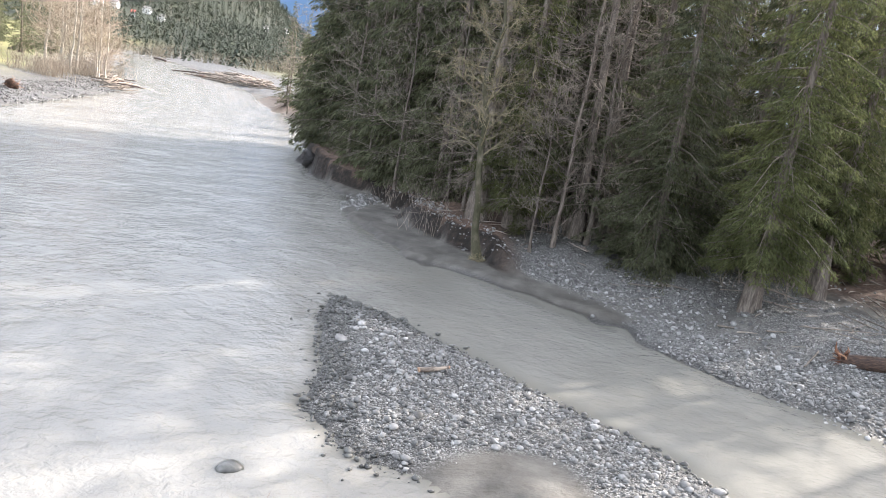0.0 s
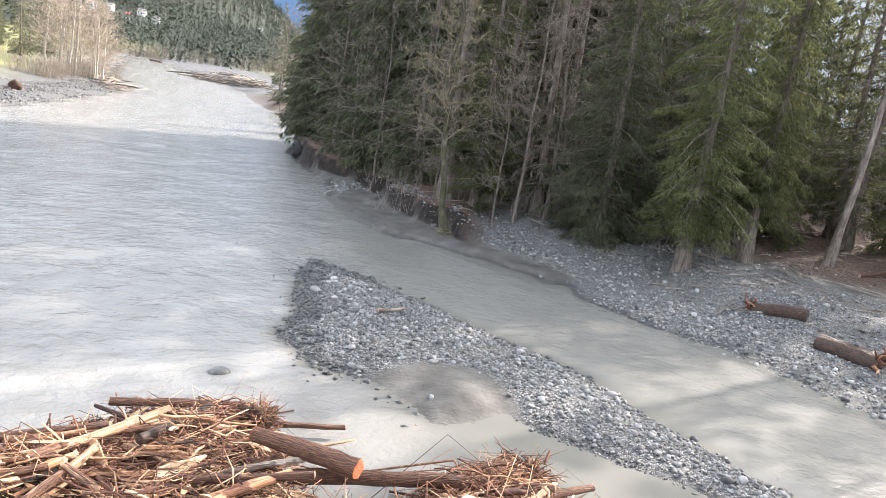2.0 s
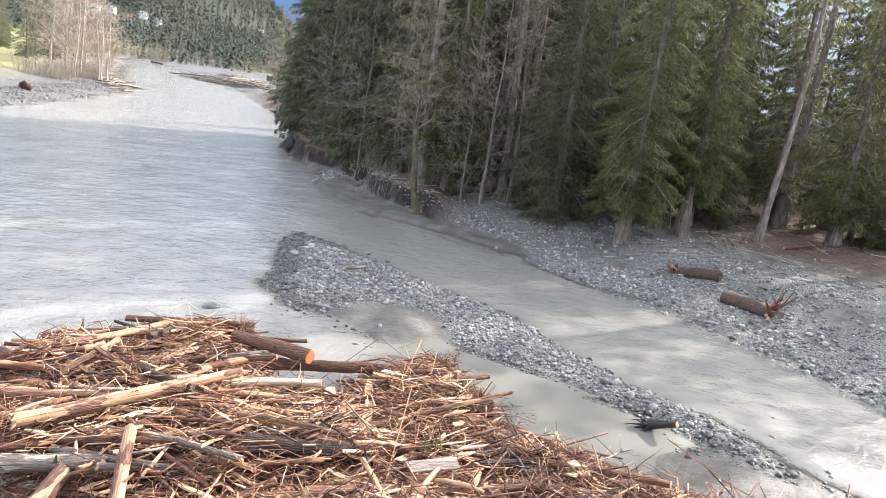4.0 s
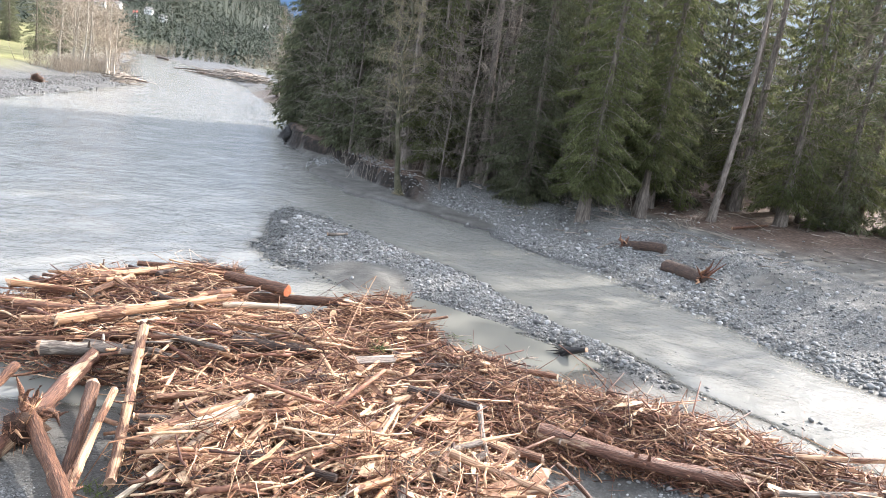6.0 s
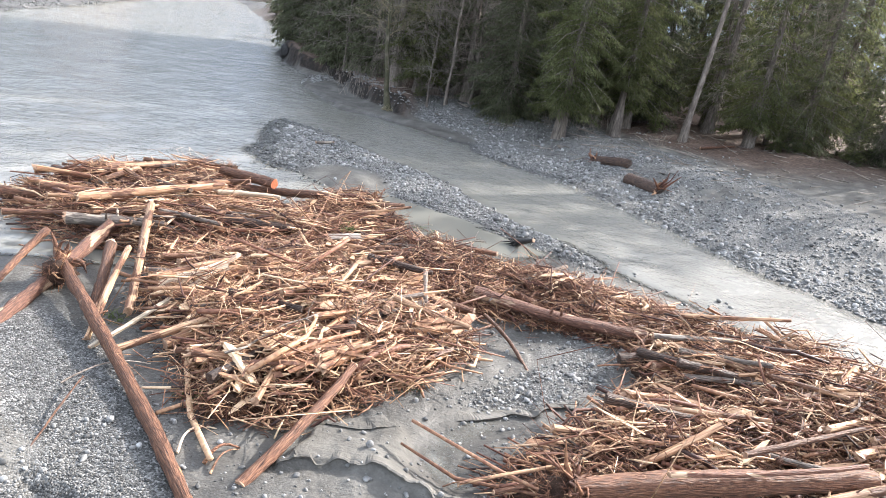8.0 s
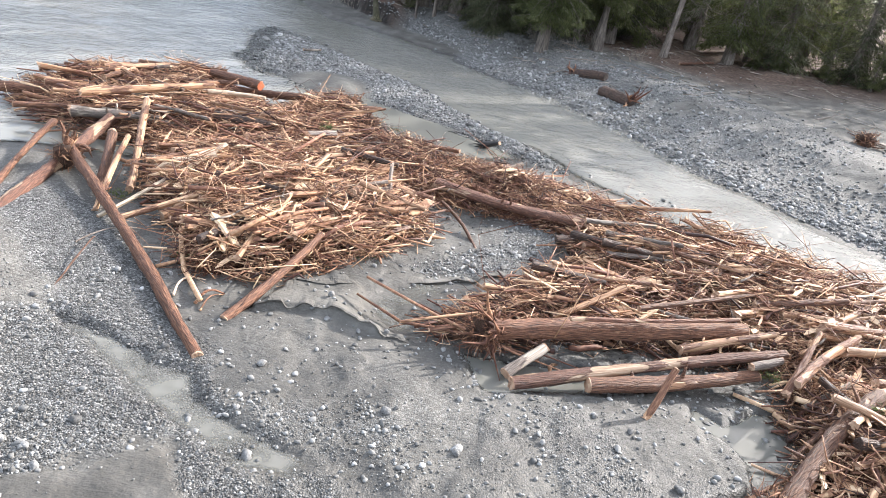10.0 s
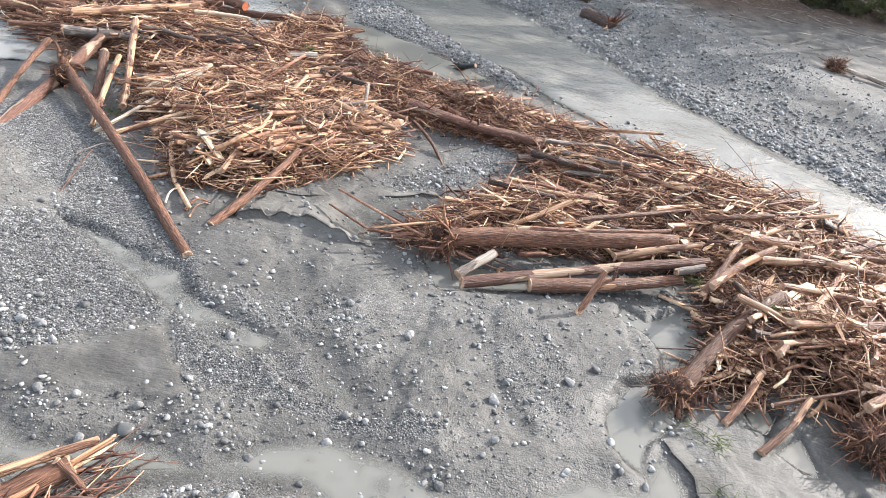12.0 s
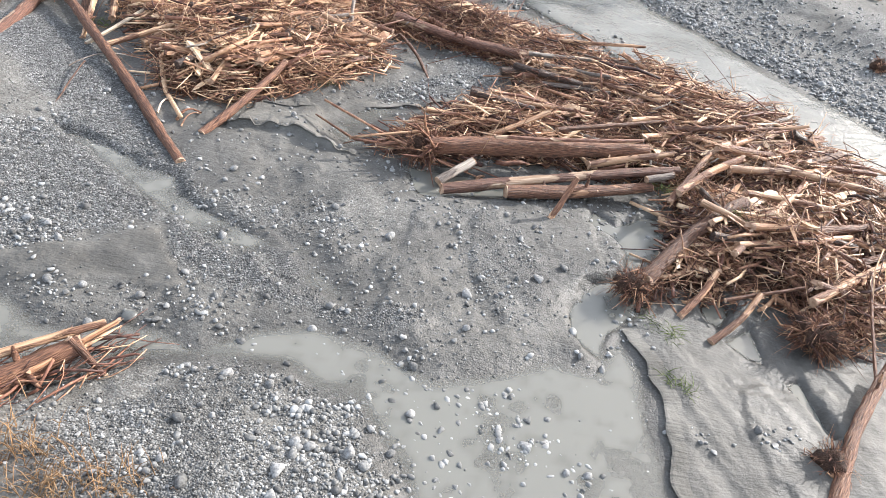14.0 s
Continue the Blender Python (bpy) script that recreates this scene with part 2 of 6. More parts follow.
def mat_ground():
    """Silt, sand and gravel; needle litter under the trees; grass on the far terrace."""
    m = bpy.data.materials.new("river_ground")
    m.use_nodes = True
    nt = m.node_tree
    n, ln = nt.nodes, nt.links
    b = n["Principled BSDF"]
    b.inputs["Specular IOR Level"].default_value = .35
    geo = n.new("ShaderNodeNewGeometry")

    def noise_tex(scale, detail=6, rough=.6):
        t = n.new("ShaderNodeTexNoise")
        t.inputs["Scale"].default_value, t.inputs["Detail"].default_value, t.inputs["Roughness"].default_value = scale, detail, rough
        ln.new(geo.outputs["Position"], t.inputs["Vector"])
        return t.outputs["Fac"]

    def ramp(f, stops):
        r = n.new("ShaderNodeValToRGB")
        el = r.color_ramp.elements
        while len(el) < len(stops):
            el.new(.5)
        for e, (p, c) in zip(el, stops):
            e.position, e.color = p, (*c, 1)
        ln.new(f, r.inputs[0])
        return r.outputs[0]

    def mix(f, a, c):
        x = n.new("ShaderNodeMix")
        x.data_type = 'RGBA'
        ln.new(f, x.inputs[0])
        ln.new(a, x.inputs[6])
        ln.new(c, x.inputs[7])
        return x.outputs[2]

    def attr(name):
        a = n.new("ShaderNodeAttribute")
        a.attribute_name = name
        return a.outputs["Fac"]
    silt = ramp(noise_tex(1.3), [(.3, (.062, .057, .049)), (.5, (.102, .095, .083)), (.7, (.155, .145, .128))])
    v = n.new("ShaderNodeTexVoronoi")
    v.inputs["Scale"].default_value = 36
    ln.new(geo.outputs["Position"], v.inputs["Vector"])
    sep = n.new("ShaderNodeSeparateColor")
    ln.new(v.outputs["Color"], sep.inputs[0])
    grit = ramp(sep.outputs[0], [(.0, (.03, .029, .027)), (.4, (.085, .083, .078)), (.8, (.18, .176, .168)), (1.0, (.33, .322, .305))])
    litter = ramp(noise_tex(7, 10), [(.3, (.042, .026, .018)), (.5, (.095, .062, .045)), (.72, (.18, .125, .092))])
    grass = ramp(noise_tex(.35, 10), [(.3, (.10, .085, .04)), (.5, (.15, .15, .05)), (.7, (.22, .19, .09))])
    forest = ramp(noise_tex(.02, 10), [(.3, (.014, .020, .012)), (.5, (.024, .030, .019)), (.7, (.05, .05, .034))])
    col = mix(attr("gravel"), silt, grit)
    col = mix(attr("litter"), col, litter)
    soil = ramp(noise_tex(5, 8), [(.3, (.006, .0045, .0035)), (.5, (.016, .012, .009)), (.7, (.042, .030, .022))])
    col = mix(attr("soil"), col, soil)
    col = mix(attr("grass"), col, grass)
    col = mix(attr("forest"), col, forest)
    sc = n.new("ShaderNodeVectorMath")
    sc.operation = 'SCALE'
    ln.new(col, sc.inputs[0])
    mr = n.new("ShaderNodeMapRange")
    mr.inputs["To Min"].default_value, mr.inputs["To Max"].default_value = 1.0, .55
    ln.new(attr("wet"), mr.inputs["Value"])
    ln.new(mr.outputs[0], sc.inputs["Scale"])
    ln.new(sc.outputs[0], b.inputs["Base Color"])
    rr = n.new("ShaderNodeMapRange")
    rr.inputs["To Min"].default_value, rr.inputs["To Max"].default_value = .9, .52
    ln.new(attr("wet"), rr.inputs["Value"])
    ln.new(rr.outputs[0], b.inputs["Roughness"])
    inv = n.new("ShaderNodeMath")
    inv.operation = 'SUBTRACT'
    inv.inputs[0].default_value = 1.0
    ln.new(v.outputs["Distance"], inv.inputs[1])
    hm = n.new("ShaderNodeMath")
    hm.operation = 'MULTIPLY'
    ln.new(inv.outputs[0], hm.inputs[0])
    ln.new(attr("gravel"), hm.inputs[1])
    ha = n.new("ShaderNodeMath")
    ha.operation = 'ADD'
    ln.new(hm.outputs[0], ha.inputs[0])
    mp = n.new("ShaderNodeMapping")
    mp.inputs["Rotation"].default_value = (0, 0, radians(38))
    mp.inputs["Scale"].default_value = (2.2, 13, 6)
    ln.new(geo.outputs["Position"], mp.inputs["Vector"])
    fl = n.new("ShaderNodeTexNoise")
    fl.inputs["Scale"].default_value, fl.inputs["Detail"].default_value, fl.inputs["Distortion"].default_value = 1.0, 5, .9
    ln.new(mp.outputs[0], fl.inputs["Vector"])
    fa = n.new("ShaderNodeMath")
    ln.new(noise_tex(9, 8), fa.inputs[0])
    fw = n.new("ShaderNodeMath")
    fw.operation = 'MULTIPLY'
    fw.inputs[1].default_value = .5
    ln.new(fl.outputs["Fac"], fw.inputs[0])
    ln.new(fw.outputs[0], fa.inputs[1])
    ln.new(fa.outputs[0], ha.inputs[1])
    bp = n.new("ShaderNodeBump")
    bp.inputs["Strength"].default_value, bp.inputs["Distance"].default_value = .8, .035
    ln.new(ha.outputs[0], bp.inputs["Height"])
    ln.new(bp.outputs[0], b.inputs["Normal"])
    return m


def mat_water():
    """Silty glacial water: cloudy, glossy, rippled where it runs."""
    m = bpy.data.materials.new("silty_water")
    m.use_nodes = True
    nt = m.node_tree
    n, ln = nt.nodes, nt.links
    b = n["Principled BSDF"]
    geo = n.new("ShaderNodeNewGeometry")
    run = n.new("ShaderNodeAttribute")
    run.attribute_name = "run"
    n0 = n.new("ShaderNodeTexNoise")
    n0.inputs["Scale"].default_value, n0.inputs["Detail"].default_value, n0.inputs["Distortion"].default_value = .35, 8, 1.2
    ln.new(geo.outputs["Position"], n0.inputs["Vector"])
    r = n.new("ShaderNodeValToRGB")
    el = r.color_ramp.elements
    el[0].position, el[0].color = .3, (.182, .177, .161, 1)
    el[1].position, el[1].color = .7, (.240, .234, .215, 1)
    ln.new(n0.outputs["Fac"], r.inputs[0])
    foam = n.new("ShaderNodeAttribute")
    foam.attribute_name = "foam"
    fn = n.new("ShaderNodeTexNoise")
    fn.inputs["Scale"].default_value, fn.inputs["Detail"].default_value = 5, 8
    ln.new(geo.outputs["Position"], fn.inputs["Vector"])
    fr = n.new("ShaderNodeMapRange")
    fr.inputs["From Min"].default_value, fr.inputs["From Max"].default_value = .45, .7
    ln.new(fn.outputs["Fac"], fr.inputs["Value"])
    fm = n.new("ShaderNodeMath")
    fm.operation = 'MULTIPLY'
    ln.new(fr.outputs[0], fm.inputs[0])
    ln.new(foam.outputs["Fac"], fm.inputs[1])
    mx = n.new("ShaderNodeMix")
    mx.data_type = 'RGBA'
    ln.new(fm.outputs[0], mx.inputs[0])
    ln.new(r.outputs[0], mx.inputs[6])
    mx.inputs[7].default_value = (.52, .505, .47, 1)
    calm = n.new("ShaderNodeMix")
    calm.data_type = 'RGBA'
    ln.new(run.outputs["Fac"], calm.inputs[0])
    calm.inputs[6].default_value = (.150, .146, .128, 1)
    ln.new(mx.outputs[2], calm.inputs[7])
    ln.new(calm.outputs[2], b.inputs["Base Color"])
    b.inputs["Roughness"].default_value = .12
    b.inputs["IOR"].default_value = 1.33
    mp = n.new("ShaderNodeMapping")
    mp.inputs["Rotation"].default_value = (0, 0, radians(-28))
    mp.inputs["Scale"].default_value = (1.0, 1.2, 1)
    ln.new(geo.outputs["Position"], mp.inputs["Vector"])
    hs = []
    for scale, w in ((.9, .8), (2.4, .6), (6.0, .28), (15.0, .07)):
        t = n.new("ShaderNodeTexNoise")
        t.inputs["Scale"].default_value, t.inputs["Detail"].default_value, t.inputs["Distortion"].default_value = scale, 4, .8
        ln.new(mp.outputs[0], t.inputs["Vector"])
        mu = n.new("ShaderNodeMath")
        mu.operation = 'MULTIPLY'
        mu.inputs[1].default_value = w
        ln.new(t.outputs["Fac"], mu.inputs[0])
        hs.append(mu.outputs[0])
    a1 = n.new("ShaderNodeMath")
    ln.new(hs[0], a1.inputs[0])
    ln.new(hs[1], a1.inputs[1])
    a3 = n.new("ShaderNodeMath")
    ln.new(hs[2], a3.inputs[0])
    ln.new(hs[3], a3.inputs[1])
    a2 = n.new("ShaderNodeMath")
    ln.new(a1.outputs[0], a2.inputs[0])
    ln.new(a3.outputs[0], a2.inputs[1])
    bm_ = n.new("ShaderNodeMath")
    bm_.operation = 'MULTIPLY'
    ln.new(a2.outputs[0], bm_.inputs[0])
    ln.new(run.outputs["Fac"], bm_.inputs[1])
    deep = n.new("ShaderNodeAttribute")
    deep.attribute_name = "depth"
    ln.new(deep.outputs["Fac"], b.inputs["Alpha"])
    bp = n.new("ShaderNodeBump")
    bp.inputs["Strength"].default_value, bp.inputs["Distance"].default_value = .75, .14
    ln.new(bm_.outputs[0], bp.inputs["Height"])
    ln.new(bp.outputs[0], b.inputs["Normal"])
    return m


def mat_distance():
    """A far blue mountain side; the haze of distance is put into its glowing colour."""
    m = bpy.data.materials.new("distance")
    m.use_nodes = True
    nt = m.node_tree
    n, ln = nt.nodes, nt.links
    b = n["Principled BSDF"]
    geo = n.new("ShaderNodeNewGeometry")
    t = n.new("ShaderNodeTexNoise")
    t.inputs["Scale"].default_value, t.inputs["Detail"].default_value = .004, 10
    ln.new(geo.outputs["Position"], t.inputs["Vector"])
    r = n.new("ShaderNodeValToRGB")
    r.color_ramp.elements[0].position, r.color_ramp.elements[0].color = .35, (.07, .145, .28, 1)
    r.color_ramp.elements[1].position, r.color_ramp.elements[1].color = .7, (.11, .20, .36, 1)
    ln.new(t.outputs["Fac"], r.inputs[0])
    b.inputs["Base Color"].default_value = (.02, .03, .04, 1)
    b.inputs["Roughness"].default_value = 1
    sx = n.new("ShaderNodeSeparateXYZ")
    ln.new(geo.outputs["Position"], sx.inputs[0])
    # painted haze turns paler grey towards +x
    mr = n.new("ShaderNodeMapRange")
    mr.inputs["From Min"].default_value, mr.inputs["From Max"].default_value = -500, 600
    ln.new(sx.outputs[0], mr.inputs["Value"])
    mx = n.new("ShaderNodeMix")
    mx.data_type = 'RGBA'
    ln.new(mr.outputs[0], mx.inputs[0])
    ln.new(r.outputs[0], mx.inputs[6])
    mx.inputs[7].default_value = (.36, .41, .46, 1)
    # the slope gives off its own hazed colour, though it is no lamp
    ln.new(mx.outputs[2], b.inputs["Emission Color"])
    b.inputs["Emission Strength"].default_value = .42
    return m


# ---- shapes ----
def mesh_object(name, verts, faces, mats, parent=None, smooth=True, face_mat=None):
    """verts: N x 3; faces: an M x k array or a list of such arrays."""
    me = bpy.data.meshes.new(name)
    blocks = [np.asarray(f, np.int32) for f in (faces if isinstance(faces, list) else [faces]) if len(f)]
    loops = np.concatenate([f.ravel() for f in blocks])
    sizes = np.concatenate([np.full(len(f), f.shape[1], np.int32) for f in blocks])
    me.vertices.add(len(verts))
    me.vertices.foreach_set("co", np.asarray(verts, np.float32).ravel())
    me.loops.add(len(loops))
    me.loops.foreach_set("vertex_index", loops)
    me.polygons.add(len(sizes))
    me.polygons.foreach_set("loop_start", np.concatenate([[0], np.cumsum(sizes)[:-1]]).astype(np.int32))
    me.polygons.foreach_set("loop_total", sizes)
    if face_mat is not None:
        me.polygons.foreach_set("material_index", np.asarray(face_mat, np.int32))
    me.polygons.foreach_set("use_smooth", np.full(len(sizes), smooth))
    for m in (mats if isinstance(mats, (list, tuple)) else [mats]):
        me.materials.append(m)
    me.update(calc_edges=True)
    ob = new(name, me)
    if parent:
        ob.parent = parent
    return ob


def part(name, bm, mat, parent, label=""):
    me = bpy.data.meshes.new(name)
    bm.to_mesh(me)
    bm.free()
    me.materials.append(mat)
    ob = new(name, me)
    ob.parent = parent
    if label:
        tagged(ob, label)
    return ob


TABLES = {}


def lattice(X, Y, scale, seed):
    """Smooth value noise in -1..1 over arrays of places."""
    if seed not in TABLES:
        TABLES[seed] = np.random.default_rng(seed).uniform(-1, 1, (256, 256))
    r = TABLES[seed]
    x, y = X / scale, Y / scale
    i, j = np.floor(x).astype(int), np.floor(y).astype(int)
    u, v = x - i, y - j
    u, v = u * u * (3 - 2 * u), v * v * (3 - 2 * v)
    i, j, i1, j1 = i % 256, j % 256, (i + 1) % 256, (j + 1) % 256
    return (r[i, j] * (1 - u) + r[i1, j] * u) * (1 - v) + (r[i, j1] * (1 - u) + r[i1, j1] * u) * v


def inland(poly, X, Y):
    """Distance inside a polygon's edge; negative outside."""
    d = np.full(np.shape(X), 1e9)
    inside = np.zeros(np.shape(X), bool)
    for (ax, ay), (bx, by) in zip(poly, poly[1:] + poly[:1]):
        ex, ey = bx - ax, by - ay
        t = np.clip(((X - ax) * ex + (Y - ay) * ey) / (ex * ex + ey * ey + 1e-9), 0, 1)
        d = np.minimum(d, (X - ax - t * ex) ** 2 + (Y - ay - t * ey) ** 2)
        cross = (ay > Y) != (by > Y)
        inside ^= cross & (X < (bx - ax) * (Y - ay) / (by - ay + 1e-12) + ax)
    d = np.sqrt(d)
    return np.where(inside, d, -d)


def ease(x):
    x = np.clip(x, 0, 1)
    return x * x * (3 - 2 * x)


# ---- the plan ----
RIGHT_BANK = [(-170, 380), (-125, 284), (-64, 172), (-42.5, 130.6), (-31.6, 106.6), (-24.1, 90), (-15.9, 69), (-12.2, 54), (-11, 46.2), (-9.3, 42.3),
              (-6.8, 37.9), (-5.8, 33.2), (-4.4, 29.4), (-2.6, 26.9), (-1.4, 25.8), (.7, 24.7), (2.7, 22.9), (4.4, 21.6), (5.4, 21.5), (6, 20.1), (7.2, 18.7), (9.6, 16.4),
              (11.4, 14), (13.1, 11.5), (14.5, 8.6), (16.2, 7.1), (17.5, 5.3), (19.4, 3), (22, -.5), (28, -8), (45, -30), (60, -80), (900, -80), (900, 900), (-170, 900)]
BAR = [(-3.5, 20), (-1.6, 18.8), (-.4, 17.6), (.8, 16.7), (2, 15.5), (3.5, 14.1), (4.5, 13.2), (5.3, 11.9), (6.4, 10.5), (7.1, 9.2), (8.3, 8.2), (9.6, 6.4), (9.4, 5.6), (8.6, 6.4),
       (7.6, 7.5), (5.7, 8.6), (4, 9.4), (2.7, 10.2), (2.1, 9.6), (1.2, 9.2), (.5, 10.2), (-.2, 10.9), (-1.7, 11.3), (-2.8, 12.8), (-2.7, 14.5), (-3.1, 15.7), (-3.5, 18)]
FLAT = [(-14, -50), (-10, -5), (-4.5, -.8), (-2.4, .2), (-.5, .2), (1.2, -.6), (2.4, -1.2), (3.6, 1), (4.6, 2.6), (6, 3.6), (7.6, 5.2), (8.9, 6.2), (9.9, 5.6), (11.4, 4), (12.6, 2.6),
        (15.2, 1.1), (17.2, .2), (18.3, -1.6), (21, -5), (27, -14), (40, -50)]
LEFT_BANK = [(-34, -80), (-33, 20), (-34, 44), (-36.1, 52.8), (-37.9, 63), (-42, 79), (-45, 90.6), (-50, 100), (-57, 108), (-78, 152), (-108, 215), (-135, 262), (-185, 380),
             (-185, 900), (-900, 900), (-900, -80)]
POOL_MAIN = [(1.7, -10.1), (2.6, -10.4), (3, -10.7), (4, -10.4), (4.5, -10.4), (5, -10.6), (5.6, -10.1), (6.4, -9.8), (7.4, -10), (8.3, -10.4), (9.2, -10), (9.9, -9.6), (10.5, -9.7),
             (11.1, -8.4), (11.5, -9.6), (11.5, -11.3), (11.4, -13.4), (8.2, -13.4), (7.8, -12.1), (7.2, -11.3), (6.6, -11.2), (6.2, -10.9), (5.3, -11), (4.3, -11.3), (2.5, -11.8)]
POOL_RIGHT = [(10.8, -5.9), (11, -5.5), (11.4, -5.8), (12, -5.3), (12.6, -5.3), (12.6, -6.2), (12.2, -7.3), (11.7, -8), (11.3, -8.5), (10.9, -9), (10.7, -9.5), (10.3, -9.2), (10.2, -8.7), (10.3, -8.3),
              (10.8, -7.8), (11.4, -7.4), (11.5, -6.7), (11.3, -6.2)]
RILL_LEFT = [(.8, -6.2), (2.2, -7.1), (3, -7.7), (3.6, -8.1), (4.3, -8.4), (4.5, -8.6), (5.3, -8.6), (5.9, -9.2), (6.3, -9.1), (6.1, -8.8), (5.8, -8.5), (5.2, -8.2), (4.6, -8), (4.2, -7.8), (3.6, -7.5),
             (3.4, -7), (2.7, -6.9), (2.5, -6.7), (1.9, -6.4), (1.1, -6.3)]
SHALLOW_MID = [(5.4, -8), (6, -8.1), (6.5, -8.7), (6.9, -9.1), (6.8, -9.5), (6.1, -9.3), (5.6, -8.8)]
POOL_JAM = [(5.4, -3.9), (6, -2.8), (6.3, -2.4), (7, -2.2), (6.8, -3.3), (6.4, -3.7), (6.4, -4.8), (6, -5.1), (5.6, -4.8), (5.3, -4.4)]
POOL_LOG = [(7.1, -5.1), (7.9, -5.1), (10.1, -4.8), (10.5, -5.2), (10.1, -5.5), (9.2, -5.7), (8.7, -6), (8.1, -6.1), (7.5, -6.2)]
RILL_PILE = [(12.6, -7.8), (13, -7.3), (13.2, -7.8), (12.9, -8.3), (12.7, -8.2)]
RILL_MUD = [(12.9, -8.6), (13.5, -8.1), (13.5, -8.5), (13.5, -9), (13.2, -8.9)]
RILL_RIGHT = [(13.7, -9.3), (14, -9.2), (14.1, -9.8), (14.2, -10.3), (14, -10.4), (13.9, -10)]
TERRACE = [(3.7, -5.2), (4.3, -5), (4.9, -5), (5.4, -5.2), (5.8, -5.3), (6.3, -5.2), (5.7, -4.7), (5.2, -3.9), (4.6, -3.6), (3.9, -4.2)]
PLATEAU = [(8.6, -6.4), (9.6, -6), (10.7, -6), (11.3, -6.4), (11.4, -7.2), (10.7, -7.7), (10.2, -8.3), (10, -9), (9.2, -9.3), (8.6, -8.2)]
SAND_LEFT = [(-1.9, -4.3), (-1.4, -4.1), (-.4, -4.9), (.7, -5.7), (.9, -6.3), (.3, -6.6), (-.3, -6.9), (-2.5, -6.5)]
GRAVEL_LEFT = [(-8, -3), (-1, -2), (1, -3.8), (2.6, -5.7), (3.6, -6.8), (4.6, -8.8), (4.3, -9.3), (3.6, -8.4), (2.3, -9.5), (1, -10.5), (-8, -12)]
GRAVEL_STRIP = [(3.8, -8.4), (4.7, -8.7), (5.5, -8.8), (6.7, -9.5), (7.8, -9.4), (6.7, -9.8), (5.7, -9.7), (4.8, -9.5), (4.1, -9.2)]
GRAVEL_NEAR = [(4, -12.2), (5.1, -11.7), (5.9, -11.7), (6.9, -12.3), (7, -13.6), (4.2, -13.6)]
COBBLES_NEAR = [(4.7, -11.1), (5.6, -10.9), (6.2, -10.9), (6.7, -11.2), (7.2, -11.3), (7.6, -12.1), (7.9, -13.4), (6.8, -13.4), (6.7, -11.9), (6.1, -11.7), (5.6, -11.4), (4.8, -11.5)]
COBBLES_POOL = [(9.1, -10.7), (9.4, -10.5), (9.7, -11), (10.3, -11.2), (10.4, -11.8), (9.9, -12.6), (9.1, -12.2), (9.1, -11.4)]
COBBLES_LOBE = [(1.7, -9.9), (2.6, -9.7), (3.7, -9.7), (4.6, -9.8), (4.8, -10.2), (3.8, -10.5), (3, -10.6), (2.3, -10.5)]
COBBLES_MID = [(7.9, -6.3), (9.2, -5.9), (9.8, -7.1), (9.8, -8.8), (9.2, -9.5), (8.5, -8.7)]
COBBLES_RILL = [(4.4, -7.4), (5.8, -7.1), (6.8, -7.4), (6.6, -8.1), (5.4, -8), (4.7, -8)]
COBBLES_SHOAL = [(6.9, -10.5), (7.8, -10.3), (8.4, -10.6), (9.2, -10.6), (8.9, -11.6), (8.5, -12.6), (7.9, -12.2)]
COBBLES_BAY = [(5.9, -2.7), (6.5, -2), (7.6, -.5), (8.9, 1), (9.6, .8), (9, -.9), (7.9, -2.1), (6.9, -2.8)]
COBBLES_MUD = [(11.9, -10.5), (12.7, -10.2), (13.4, -10.5), (13.1, -11), (11.7, -11.3)]
COBBLES_LEFT = [(1.1, -8.6), (2, -8.4), (2.7, -8.9), (2.2, -9.4), (1.9, -9.7), (1, -9.8)]
SAND_SPIT = [(-5.4, 33), (-4.2, 29.6), (-2.5, 27.1), (.7, 24.9), (2.7, 23.1), (5.2, 21.7), (5.7, 22.4), (4.0, 24.1), (1.6, 25.9), (-.1, 27.8), (-1.3, 30), (-2.6, 32.6), (-4.4, 35.6)]
SAND_LOBE = [(1.6, -9.9), (2.4, -9.4), (2.9, -9.1), (3.1, -8.9), (3.6, -8.5), (4, -9.2), (4.2, -9.4), (4.5, -9.8), (4, -9.9), (3, -10), (1.8, -10.3)]
SAND_RIPPLE = [(1.6, -10.2), (3, -9.9), (4, -9.7), (4.5, -9.6), (5, -9.5), (5.2, -10), (4.7, -10.3), (3.9, -10.4), (2.4, -10.5)]
BAR_SAND = [(-.8, 10.5), (-.2, 11.1), (.5, 11.6), (1.5, 12), (2.2, 11.9), (2.7, 11.1), (3.1, 10), (2.6, 9.4), (1.6, 9.1), (.9, 9.1), (.5, 9.6), (-.1, 10.2)]

SILT_BAY = [(2.8, -5.7), (2.5, -4.8), (3.7, -3.7), (5.2, -3.1), (6, -2.4), (6.8, -2.6), (7.2, -3.2), (6.4, -3.8), (6.4, -5.1), (6.8, -5.9), (5.9, -5.6), (5.1, -5.7), (4.1, -5.4)]


